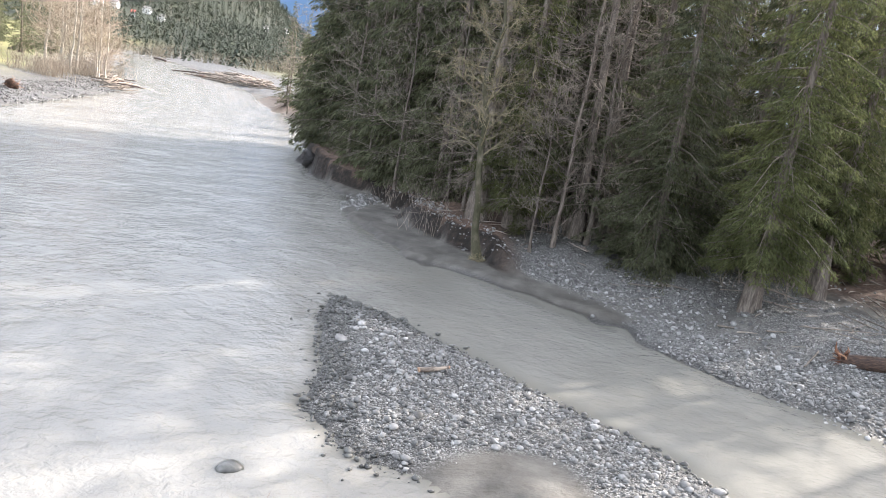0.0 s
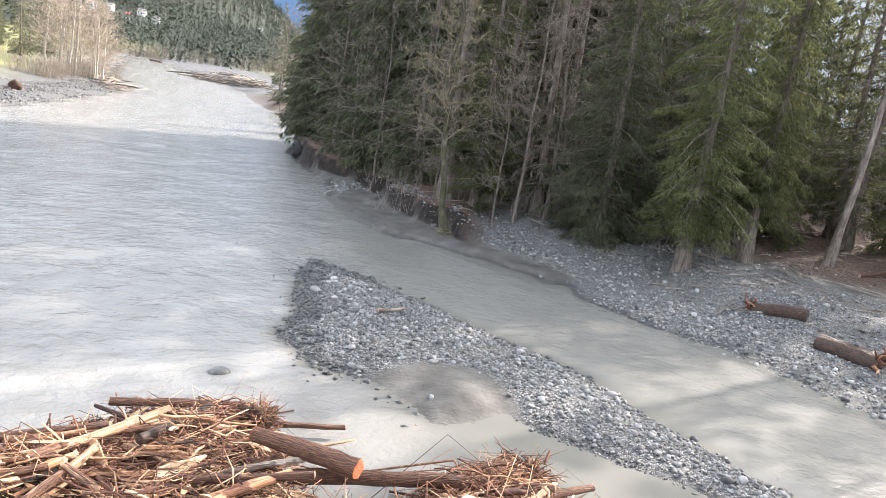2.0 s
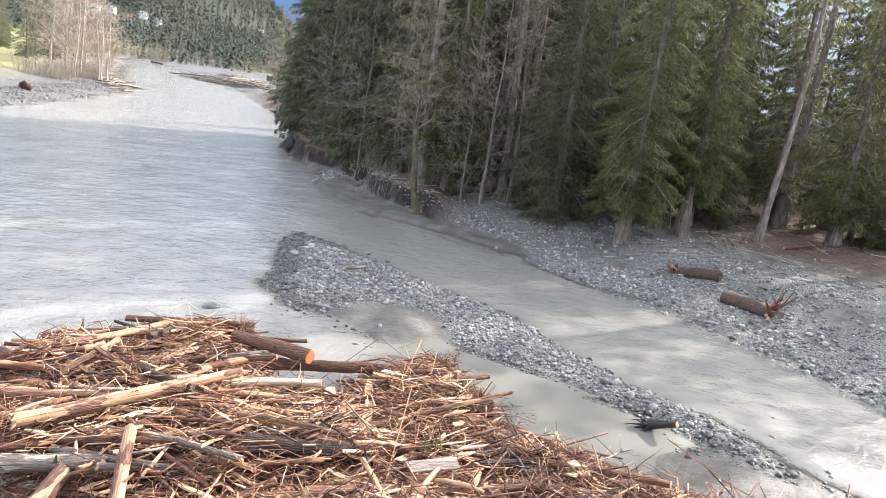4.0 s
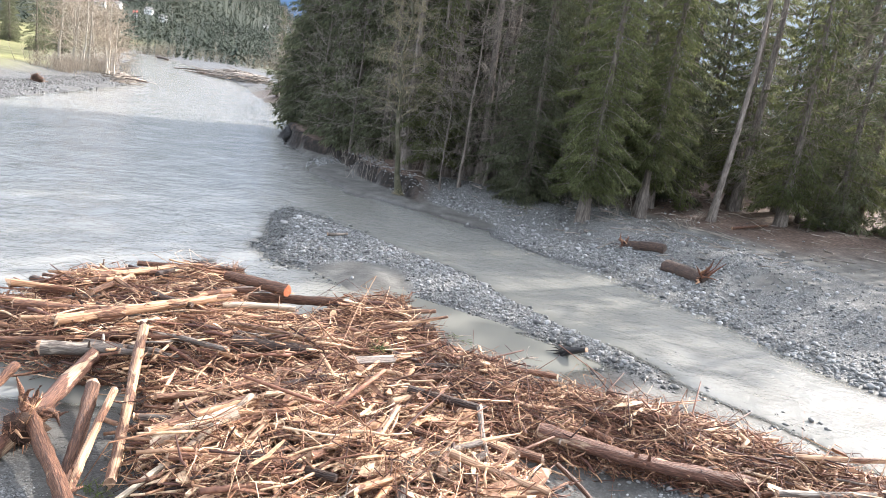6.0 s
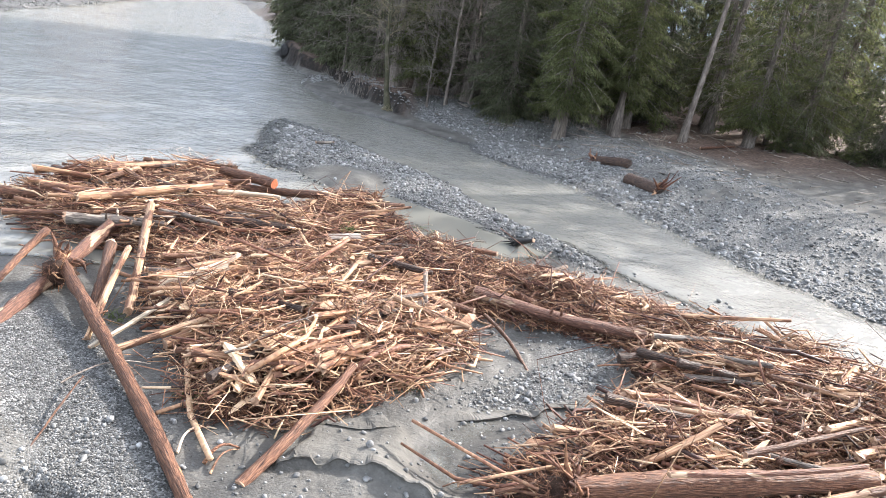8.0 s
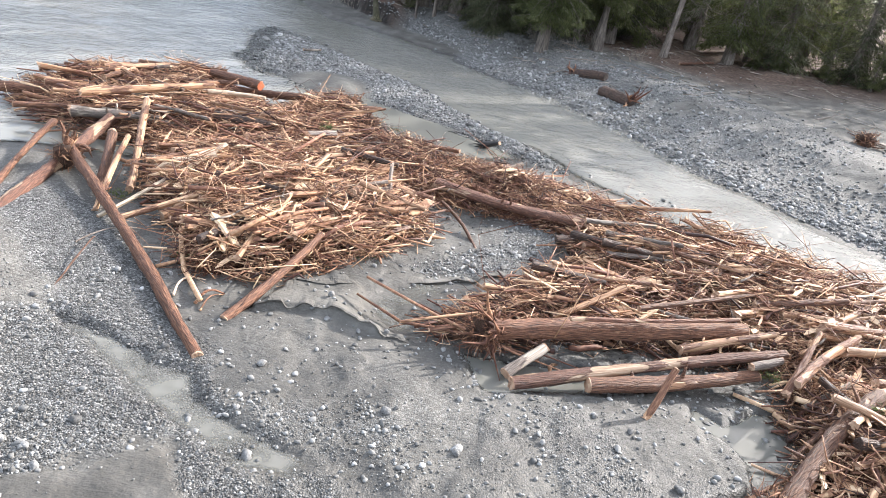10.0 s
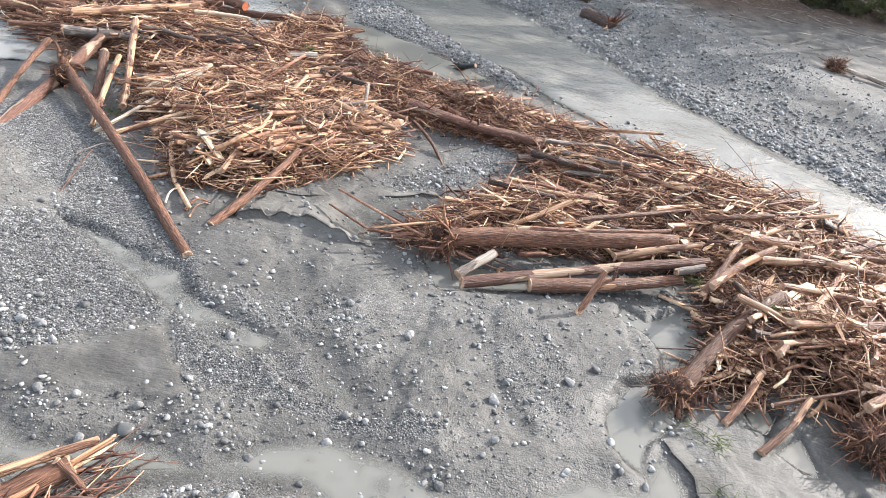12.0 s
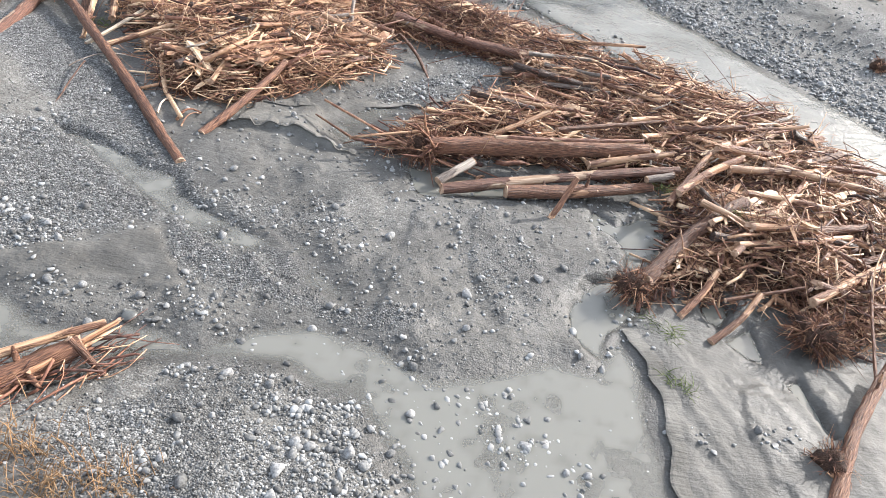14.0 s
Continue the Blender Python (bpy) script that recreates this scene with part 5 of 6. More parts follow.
def boulder(x, y, size, mat, label, seed, z=None, flat=1.0):
    r = np.random.default_rng(seed)
    v = stone_shapes(r, 1, True)[0] * size
    v[:, 2] *= flat
    ob = mesh_object("boulder", v, ICO2_F, mat)
    ob.location = (x, y, (ground_z(x, y) if z is None else z) + size * .15)
    return tagged(ob, label, "rock")


boulder(-3.26, 10.28, .34, MAT["wetstone"], "dark wet boulder alone in the shallow river", 81, -.08, .5)
boulder(-2.7, 16.4, .2, MAT["palestone"], "pale round stone on the gravel bar", 82)
boulder(1.13, 10.3, .13, MAT["palestone"], "pale stone on the sand of the bar", 83)
boulder(5.19, 12.0, .16, MAT["palestone"], "pale stone at the edge of the bar", 84)
boulder(9.0, 6.9, .16, MAT["palestone"], "white stone in the shallow side channel", 85, 0)
boulder(8.45, -10.85, .11, MAT["palestone"], "white round stone in the silty pool", 86)
boulder(4.0, -10.45, .15, MAT["wetstone"], "grey stone beside the splintered log", 87)
boulder(10.3, -9.1, .1, MAT["palestone"], "flat pale stone at the pool's edge", 88)


# ---- driftwood ----
def lay_log(kind, a, b, rad, taper=.8, root=False, bend=.02):
    """A driftwood trunk from a to b, with ragged or sawn ends as parts."""
    global LOG_SEED
    LOG_SEED += 1
    r = np.random.default_rng(LOG_SEED)
    a, b, rad = Vector(a), Vector(b), rad * .84
    ln = (b - a).length
    words = dict(bark="red-brown driftwood log with peeling bark", pale="pale stripped driftwood log", white="long bleached driftwood pole", split="splintered orange-brown split log",
                 grey="weathered grey driftwood log", dark="dark wet driftwood log", black="black waterlogged wood", barkp="brown log with patches of bark stripped off", redcut="brown sawn log with a red cut end", rootlog="thick red-brown trunk with torn root end")
    where = " in the log jam" if not (b.x < 4.5 and b.y < -10) and b.x < 19 else " lying on the gravel"
    thing = tagged(new("log"), words[kind] + where, "log", group="logs of the jam")
    thing.matrix_world = Matrix.Translation(a) @ (b - a).to_track_quat("X", "Z").to_matrix().to_4x4()
    m = MAT["bark" if kind in ("rootlog", "redcut") else kind]
    k = max(7, int(ln / .16))
    s = np.linspace(0, 1, k)
    bx = np.stack([s * ln, bend * ln * np.sin(s * 3.1) * r.normal() + np.cumsum(r.normal(0, .004, k)), bend * ln * np.sin(s * 2.5) * r.normal() * .5 + np.cumsum(r.normal(0, .003, k))], 1)
    sides = 12
    ang = np.arange(sides) * TAU / sides
    prof = 1 + .06 * np.sin(ang * 3 + r.uniform(0, 6)) + .04 * np.sin(ang * 5 + r.uniform(0, 6))
    if kind == "split":
        prof = np.where(np.sin(ang + r.uniform(0, 6)) > .35, .55, prof) * r.uniform(.85, 1.15, sides)
    rr = rad * (1 - (1 - taper) * s)[:, None] * prof[None] * (1 + r.normal(0, .05, (k, sides)) + .035 * r.normal(0, 1, (k, 1)) + .06 * np.sin(s * ln * 2.1 + r.uniform(0, 6))[:, None])
    v, f = tube(bx, rr, sides)
    mesh_object("trunk", v, f, m, thing)
    for end, sign in ((0, -1), (k - 1, 1)):
        ring = v[end * sides:(end + 1) * sides]
        if kind in ("split", "pale") and r.random() < .8:
            tip = ring + np.stack([sign * r.uniform(.02, 1.0, sides) ** 1.5 * rad * (1.7 if kind == "split" else .8), r.normal(0, .02, sides), r.normal(0, .02, sides)], 1)
        else:
            ragged = r.uniform(.05, .8) if kind in ("bark", "barkp", "grey") else .05
            tip = ring * .95 + bx[end] * .05 + np.stack([sign * (.01 + ragged * rad * r.random(sides) ** 2), r.normal(0, .006, sides), r.normal(0, .006, sides)], 1)
        c = bx[end] + np.array([sign * .02, 0, 0])
        vv = np.concatenate([ring, tip, [c]])
        i = np.arange(sides)
        j = (i + 1) % sides
        q = np.stack([i, j, j + sides, i + sides], 1)
        t = np.stack([i + sides, j + sides, np.full(sides, 2 * sides)], 1)
        mesh_object("log_end", vv, [q, t], MAT["redcut"] if kind == "redcut" else MAT["cut"] if kind != "dark" else m, thing, smooth=False)
    if kind in ("bark", "barkp", "pale", "grey") and rad > .07:
        for _ in range(r.integers(0, 3)):
            u = r.uniform(.15, .85)
            p0 = np.array([np.interp(u, s, bx[:, q]) for q in range(3)])
            d = np.array([r.uniform(-.3, .6), r.normal(), abs(r.normal())])
            d /= np.linalg.norm(d)
            vv, ff = tube([p0, p0 + d * rad * 1.5, p0 + d * (rad + r.uniform(.08, .3))], (rad * .3, rad * .22, rad * .1), 6)
            mesh_object("branch_stub", vv, ff, m, thing)
    if root or kind == "rootlog":
        roots(thing, rad, r, 60 if kind == "rootlog" else 36, "black" if kind == "black" else "root")
    return thing


LOG_SEED = 500


def roots(thing, rad, r, n, mat):
    """The torn root plate at a log's near end."""
    h = Heap()
    for _ in range(n):
        a = r.uniform(0, TAU)
        ln = r.uniform(.4, 1.6) * rad * 1.6
        d = np.array([r.uniform(-1.1, .3), math.cos(a), math.sin(a)])
        p0 = np.array([r.uniform(-.05, .15), math.cos(a) * rad * .7, math.sin(a) * rad * .7])
        p1 = p0 + d * ln * .5
        p2 = p1 + (d + r.normal(0, .6, 3)) * ln * .5
        w = rad * r.uniform(.05, .28)
        v, f = tube([p0, p1, p2], (w, w * .6, w * .15), 5)
        h.add(v, quads=f)
    tagged(h.make("root_plate", MAT[mat], thing), kind="stuff")


def root_arms(thing, n, length, rad, seed):
    """Thick crooked roots that reach out round a trunk's foot."""
    r = np.random.default_rng(seed)
    for i in range(n):
        a = i * TAU / n + r.normal(0, .3)
        d = np.array([-.9 * r.random() + .1, math.cos(a), math.sin(a)])
        p = [np.array([.12, math.cos(a) * rad, math.sin(a) * rad])]
        for k in range(6):
            d = d + r.normal(0, .38, 3)
            d /= np.linalg.norm(d)
            p.append(p[-1] + d * length * r.uniform(.5, 1) / 6)
        v, f = tube(p, rad * np.linspace(1.2, .15, 7) * r.uniform(.7, 1.2), 7)
        mesh_object("root", v, f, MAT["bark"], thing)
    return thing


lay_log('redcut', (0.26, 5.98, 0.80), (-1.45, 6.55, 0.80), 0.18)
lay_log('pale', (-3.11, 2.02, 0.85), (-0.66, 4.52, 0.95), 0.13)
lay_log('bark', (-4.59, 3.04, 0.60), (-2.36, 3.51, 0.70), 0.14)
lay_log('bark', (-5.67, 2.76, 0.35), (-3.20, 3.23, 0.50), 0.16)
lay_log('grey', (-2.98, 1.34, 0.55), (-1.64, 1.71, 0.60), 0.16)
lay_log('bark', (-4.49, 1.45, 0.40), (-1.10, 2.46, 0.70), 0.08)
lay_log('dark', (0.09, 2.65, 0.70), (1.60, 2.87, 0.65), 0.15)
lay_log('bark', (-0.70, 6.10, 0.45), (3.20, 6.45, 0.62), 0.14)
lay_log('pale', (-1.47, 2.15, 0.90), (-0.02, -1.85, 0.30), 0.11)
lay_log('bark', (-1.26, -0.04, 0.70), (-0.65, -1.91, 0.15), 0.13)
lay_log('pale', (-0.84, -0.17, 0.75), (-0.21, -2.85, 0.15), 0.075)
lay_log('white', (1.33, -0.02, 0.95), (-0.01, -3.11, 0.20), 0.06)
lay_log('barkp', (-2.10, 1.60, 0.50), (-1.65, -4.00, 0.20), 0.165)
lay_log('bark', (-3.10, 0.80, 0.40), (-2.20, -2.80, 0.18), 0.09)
lay_log('white', (0.17, -1.05, 0.50), (1.23, -0.41, 0.85), 0.17)
lay_log('split', (1.08, -2.80, 0.30), (2.07, -1.92, 0.65), 0.17)
lay_log('pale', (0.46, -3.28, 0.30), (2.07, -1.96, 0.80), 0.075)
lay_log('bark', (3.33, -5.63, 0.10), (4.25, -3.17, 0.70), 0.10)
root_arms(lay_log('rootlog', (7.58, -5.04, 0.50), (12.04, -3.98, 0.75), 0.225), 9, .5, .04, 78)
lay_log('grey', (7.88, -5.66, 0.12), (8.47, -5.13, 0.40), 0.12)
lay_log('barkp', (7.97, -5.99, 0.18), (12.68, -4.33, 0.70), 0.13)
lay_log('bark', (9.18, -5.75, 0.25), (12.10, -4.83, 0.50), 0.16)
lay_log('pale', (10.06, -6.13, 0.10), (10.39, -5.76, 0.85), 0.08)
lay_log('pale', (7.78, -3.53, 0.40), (9.99, -2.82, 0.60), 0.09)
lay_log('barkp', (8.79, -5.00, 0.95), (11.86, -4.04, 1.00), 0.05)
lay_log('dark', (13.66, -1.55, 0.70), (16.41, -0.72, 0.60), 0.08)
lay_log('split', (12.39, -5.39, 0.55), (13.27, -4.11, 1.10), 0.1)
lay_log('grey', (12.68, -5.49, 0.40), (13.42, -5.12, 0.80), 0.07)
lay_log('bark', (11.59, -7.78, 0.35), (13.70, -5.55, 0.90), 0.16)
lay_log('bark', (12.11, -6.69, 0.30), (13.02, -5.81, 0.60), 0.06)
lay_log('barkp', (6.11, 1.17, 0.55), (9.73, 0.58, 0.50), 0.16)
lay_log('pale', (4.71, 0.46, 0.60), (5.66, 0.23, 0.50), 0.14)
lay_log('bark', (5.52, 0.59, 0.40), (6.13, 0.44, 0.40), 0.13)
lay_log('bark', (6.35, 0.17, 0.50), (7.24, -1.05, 0.05), 0.05)
lay_log('dark', (9.00, -0.57, 0.40), (10.83, -0.14, 0.60), 0.13)
lay_log('pale', (10.55, -0.14, 0.60), (12.43, 0.09, 0.70), 0.12)
lay_log('bark', (13.59, -11.63, 0.15), (15.53, -8.82, 0.50), 0.13)
lay_log('bark', (15.47, -7.18, 1.00), (14.97, -9.53, 0.30), 0.035)
lay_log('pale', (14.30, -7.96, 0.70), (16.33, -6.47, 0.95), 0.11)
lay_log('bark', (12.95, -7.92, 0.35), (14.39, -7.49, 0.60), 0.045)
lay_log('pale', (12.61, -8.74, 0.08), (13.53, -7.78, 0.50), 0.08)
lay_log('pale', (12.19, -8.25, 0.10), (12.88, -7.35, 0.50), 0.08)
lay_log('pale', (13.17, -6.72, 0.70), (14.69, -5.12, 1.00), 0.09)
lay_log('bark', (3.11, -12.21, 0.26), (3.80, -11.35, 0.36), 0.2)
lay_log('bark', (3.73, -11.43, 0.50), (4.17, -11.54, 0.10), 0.06)
lay_log('pale', (3.08, -11.86, 0.50), (3.95, -11.0, 0.42), 0.075)
lay_log('split', (3.5, -11.9, 0.36), (4.1, -10.95, 0.42), 0.06)
lay_log('grey', (22.30, 11.25, 0.25), (21.56, 5.77, 0.40), 0.13)
lay_log('split', (2.33, 0.87, 0.70), (3.44, 0.27, 0.50), 0.15)
lay_log('pale', (3.31, -1.57, 0.85), (4.87, -0.95, 0.50), 0.06)
lay_log('pale', (0.19, -1.14, 0.70), (1.27, 0.20, 0.80), 0.09)
lay_log('split', (3.38, -0.29, 0.55), (4.45, 0.20, 0.55), 0.14)
lay_log('bark', (3.35, -2.28, 0.30), (5.23, -0.92, 0.50), 0.1)
lay_log('pale', (2.35, -2.75, 0.50), (3.71, -1.76, 0.70), 0.08)
lay_log('bark', (1.27, 1.56, 0.70), (2.91, 2.48, 0.50), 0.1)
lay_log('pale', (1.22, 3.43, 0.70), (2.08, 4.16, 0.60), 0.08)
lay_log('bark', (-4.79, 5.79, 0.50), (-2.60, 6.83, 0.60), 0.09)
lay_log('bark', (-5.02, 5.82, 0.50), (-3.65, 6.45, 0.60), 0.1)
lay_log('pale', (-3.59, 4.12, 0.70), (-3.48, 5.65, 0.70), 0.09)
lay_log('bark', (2.68, 4.71, 0.30), (4.24, 3.90, 0.30), 0.1)
lay_log('bark', (3.65, 1.34, 0.50), (5.19, 1.37, 0.40), 0.1)
lay_log('bark', (4.12, 5.26, 0.35), (6.05, 4.34, 0.30), 0.08)
lay_log('pale', (9.51, -1.08, 0.60), (12.94, 0.76, 0.70), 0.09)
lay_log('bark', (9.50, 0.12, 0.50), (10.82, 0.03, 0.60), 0.12)
lay_log('pale', (11.01, -1.04, 0.70), (13.26, -0.32, 0.70), 0.07)
lay_log('bark', (11.09, -1.78, 0.80), (13.44, -1.30, 0.80), 0.06)
lay_log('bark', (10.07, -4.17, 0.95), (12.64, -2.60, 0.90), 0.06)
lay_log('pale', (10.80, -4.69, 0.60), (12.51, -4.07, 0.90), 0.09)
lay_log('grey', (11.98, -4.82, 0.60), (12.52, -4.61, 0.70), 0.09)
lay_log('pale', (13.72, -4.21, 0.90), (15.15, -3.79, 0.90), 0.11)
lay_log('split', (13.70, -3.40, 0.95), (15.06, -3.12, 0.90), 0.12)
lay_log('split', (12.42, -5.47, 0.80), (14.00, -3.92, 1.00), 0.1)
lay_log('pale', (13.82, -5.12, 0.90), (15.56, -5.10, 0.90), 0.1)
lay_log('bark', (14.24, -6.28, 0.90), (16.46, -5.36, 0.90), 0.12)
lay_log('pale', (14.72, -3.70, 0.90), (16.99, -3.97, 0.90), 0.12)
lay_log('bark', (13.11, -6.59, 0.60), (14.18, -6.12, 0.90), 0.09)
lay_log('bark', (14.50, -2.89, 0.80), (16.89, -1.20, 0.70), 0.13)
lay_log('dark', (15.85, -1.85, 0.90), (16.91, -1.84, 0.60), 0.14)
lay_log('bark', (6.57, -5.19, 0.35), (7.70, -4.72, 0.50), 0.04)
lay_log('pale', (6.08, -5.35, 0.50), (7.58, -4.64, 0.60), 0.03)
lay_log('bark', (0.84, -6.88, 0.05), (0.48, -4.19, 0.30), 0.02)

lay_log('bark', (-2.60, 8.02, 0.20), (-0.30, 8.28, 0.24), 0.075)
lay_log('white', (-0.75, 4.35, 0.80), (0.72, 4.93, 0.72), 0.095)
lay_log('bark', (-4.20, 7.55, 0.42), (-1.90, 8.20, 0.42), 0.09)
lay_log('pale', (-4.10, 5.10, 0.75), (-3.10, 7.30, 0.62), 0.10)

root_arms(lay_log("bark", (-1.84, -.80, .52), (3.30, -6.68, .12), .135, .82, True, .006), 11, .75, .055, 77)


# ---- debris mounds of the jam ----
PILE_A = [(-5.6, 3.0), (-4.9, 5.8), (-4.3, 7.3), (-3.3, 8.1), (-2.3, 8.3), (-1.7, 7.9), (-1.3, 7.2), (-.9, 6.5), (-.2, 5.6), (1.2, 5.7), (1.5, 7.0), (2.3, 7.6), (3.1, 7.2), (4.1, 5.0), (3.8, 3.0), (1.6, 1.6), (-1.4, 1.2), (-3.6, 1.6)]
PILE_B = [(-.9, 1.4), (3.8, 3.2), (4.9, 1.4), (6.2, -.9), (5.2, -2.6), (3.6, -4.1), (2.5, -4.4), (1.7, -3.5), (1.3, -2.4), (.3, -1.4)]
PILE_C = [(3.6, 5.2), (5.5, 4.4), (6.5, 3.4), (8.4, 3.3), (10.5, 2.8), (11.2, 1.4), (9.9, .5), (8.5, .9), (6.2, 1.0), (4.5, 1.4), (3.6, 2.8)]
PILE_D = [(6.6, -5.0), (7.2, -3.8), (8.0, -3.2), (9.4, -1.3), (9.2, -.2), (10.6, 1.6), (13.1, 1.7), (15, .2), (16.6, -.1), (17.4, -1.5), (18, -2.9), (16.4, -4.4), (13.2, -4.0), (10, -4.1), (8, -4.7)]
PILE_E = [(12.9, -4.5), (16.5, -3.4), (18.6, -3.2), (19.2, -6.4), (16.2, -7.6), (14.9, -8.4), (14.2, -7.2), (13.2, -7.4), (11.5, -7.8), (12.5, -6.5)]


def pile_height(poly, X, Y, top, seed):
    d = inland(poly, X, Y)
    return top * np.sqrt(np.clip(d / 1.0, 0, 1)) * (1 + .5 * lattice(X, Y, 1.1, seed) + .25 * lattice(X, Y, .4, seed + 1)), d


def sticks(heap, r, n, poly, top, seed, angle, wide, length, rad, lift, sides=5, tilt=.12, bend=.05):
    """Broken sticks lying in layers over a mound, mostly along one direction."""
    xs, ys = [q[0] for q in poly], [q[1] for q in poly]
    p = scatter(r, n, (min(xs), max(xs), min(ys), max(ys)), lambda p, r: (inland(poly, p[:, 0], p[:, 1]) > -.12 + .1 * r.normal(size=len(p))) & (lattice(p[:, 0], p[:, 1], .42, seed + 9) > r.uniform(-1.0, .45, len(p))))
    n = len(p)
    h, d = pile_height(poly, p[:, 0], p[:, 1], top, seed)
    g = np.maximum(terrain(p[:, 0], p[:, 1])[0], 0)
    a = np.radians(r.normal(angle, wide, n) + 28 * lattice(p[:, 0], p[:, 1], 1.3, seed + 5))
    ln = length * np.exp(r.normal(0, .5, n))
    rd = rad * np.exp(r.normal(0, .4, n))
    z = g + h * r.uniform(.35, 1.05, n) + lift * r.random(n)
    dv = np.stack([np.cos(a), np.sin(a), r.normal(0, tilt, n)], 1) * ln[:, None] / 2
    c = np.column_stack([p, z])
    bow = r.normal(0, 1, (n, 3)) * np.array([1, 1, .5]) * (bend * ln)[:, None]
    kink = r.normal(0, .35, (n, 3)) * (bend * ln)[:, None]
    P = np.stack([c - dv, c - dv * .36 + bow * .85 + kink, c + dv * .36 + bow * .85 - kink, c + dv], 1)
    P[..., 2] = np.maximum(P[..., 2], .02)
    R = np.stack([rd * r.uniform(.6, 1, n), rd, rd * r.uniform(.7, 1, n), rd * r.uniform(.2, .9, n)], 1)
    v, f, t = tubes(P, R, sides)
    heap.add(v, quads=f, tris=t)


def slivers(heap, r, n, poly, top, seed, angle, wide, length, width):
    """Flat torn slabs of wood with pointed ends, lying at all tilts."""
    xs, ys = [q[0] for q in poly], [q[1] for q in poly]
    p = scatter(r, n, (min(xs), max(xs), min(ys), max(ys)), lambda p, r: inland(poly, p[:, 0], p[:, 1]) > .05 + .15 * r.random(len(p)))
    n = len(p)
    h, d = pile_height(poly, p[:, 0], p[:, 1], top, seed)
    g = np.maximum(terrain(p[:, 0], p[:, 1])[0], 0)
    a = np.radians(r.normal(angle, wide, n) + 28 * lattice(p[:, 0], p[:, 1], 1.3, seed + 5))
    u = np.stack([np.cos(a), np.sin(a), r.normal(0, .16, n)], 1)
    s = np.stack([-np.sin(a), np.cos(a), r.normal(0, .5, n)], 1)
    s /= np.linalg.norm(s, axis=1)[:, None]
    w = np.cross(u, s)
    ln, wd = length * np.exp(np.clip(r.normal(0, .45, n), -1, .7)), width * np.exp(np.clip(r.normal(0, .4, n), -.8, .6))
    c = np.column_stack([p, g + h * r.uniform(.7, 1.05, n) + .05 + .12 * r.random(n)])
    along = np.stack([r.uniform(-.6, -.4, n), r.uniform(-.5, -.3, n), r.uniform(-.1, .1, n), r.uniform(.2, .45, n), r.uniform(.45, .65, n)], 1) * ln[:, None]
    across = np.stack([r.uniform(.05, .5, n), r.uniform(.6, 1, n), np.ones(n), r.uniform(.6, 1, n), r.uniform(.03, .4, n)], 1) * wd[:, None]
    shift = r.normal(0, .25, (n, 5)) * wd[:, None]
    bow = np.cumsum(r.normal(0, .018, (n, 5)), 1) * ln[:, None]
    mid = c[:, None] + along[..., None] * u[:, None] + shift[..., None] * s[:, None] + bow[..., None] * w[:, None]
    e, t = across[..., None] * s[:, None], (across * .3)[..., None] * w[:, None]
    v = np.stack([mid - e - t, mid + e - t, mid + e + t, mid - e + t], 2)
    v[..., 2] = np.maximum(v[..., 2], .01)
    i = np.arange(4)[:, None] * 4 + np.arange(4)[None]
    j = np.arange(4)[:, None] * 4 + (np.arange(4)[None] + 1) % 4
    f = np.concatenate([np.stack([i, j, j + 4, i + 4], -1).reshape(-1, 4), [(3, 2, 1, 0), (16, 17, 18, 19)]])
    heap.add(v.reshape(-1, 3), quads=(f[None] + np.arange(n)[:, None, None] * 20).reshape(-1, 4))


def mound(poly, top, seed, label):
    """The dense core of bark and litter under the sticks; its dark colour adds to the shade in the gaps."""
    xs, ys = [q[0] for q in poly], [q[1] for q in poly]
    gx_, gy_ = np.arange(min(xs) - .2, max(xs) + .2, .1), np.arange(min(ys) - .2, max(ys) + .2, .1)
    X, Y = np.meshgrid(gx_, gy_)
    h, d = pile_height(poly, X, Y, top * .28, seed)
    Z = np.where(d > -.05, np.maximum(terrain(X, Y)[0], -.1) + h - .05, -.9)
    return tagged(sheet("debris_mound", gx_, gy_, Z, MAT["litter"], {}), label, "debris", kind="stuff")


r6 = np.random.default_rng(90)
SPARE = [lay_log(k, (0, 0, -50), (ln, 0, -50), rd, .75) for k, ln, rd in (("bark", 1.9, .085), ("pale", 1.5, .08), ("split", 1.2, .10), ("bark", 1.2, .11), ("pale", 2.2, .06), ("split", .9, .085),
                                                                          ("grey", 1.6, .07), ("dark", 1.4, .10))]


def fork(ln, rad, mat, label, seed):
    """A crooked broken branch with side shoots."""
    r = np.random.default_rng(seed)
    k = 6
    main_p = np.stack([np.linspace(0, ln, k), np.cumsum(r.normal(0, .035, k)), np.cumsum(r.normal(0, .035, k))], 1)
    P, R = [main_p], [np.linspace(rad, rad * .45, k)]
    for _ in range(7):
        i = r.integers(1, k)
        d = np.array([r.uniform(.2, 1), r.normal(0, .8), r.normal(0, .25)])
        l2 = ln * r.uniform(.08, .3)
        P.append(main_p[i] + np.linspace(0, 1, k)[:, None] * d * l2 + np.cumsum(r.normal(0, .012, (k, 3)), 0))
        R.append(np.linspace(rad * .45, rad * .12, k))
    v, f, t = tubes(P, R, 5)
    return tagged(mesh_object("branch", v, [f, t], mat), label, "branch", group="branches of the jam")


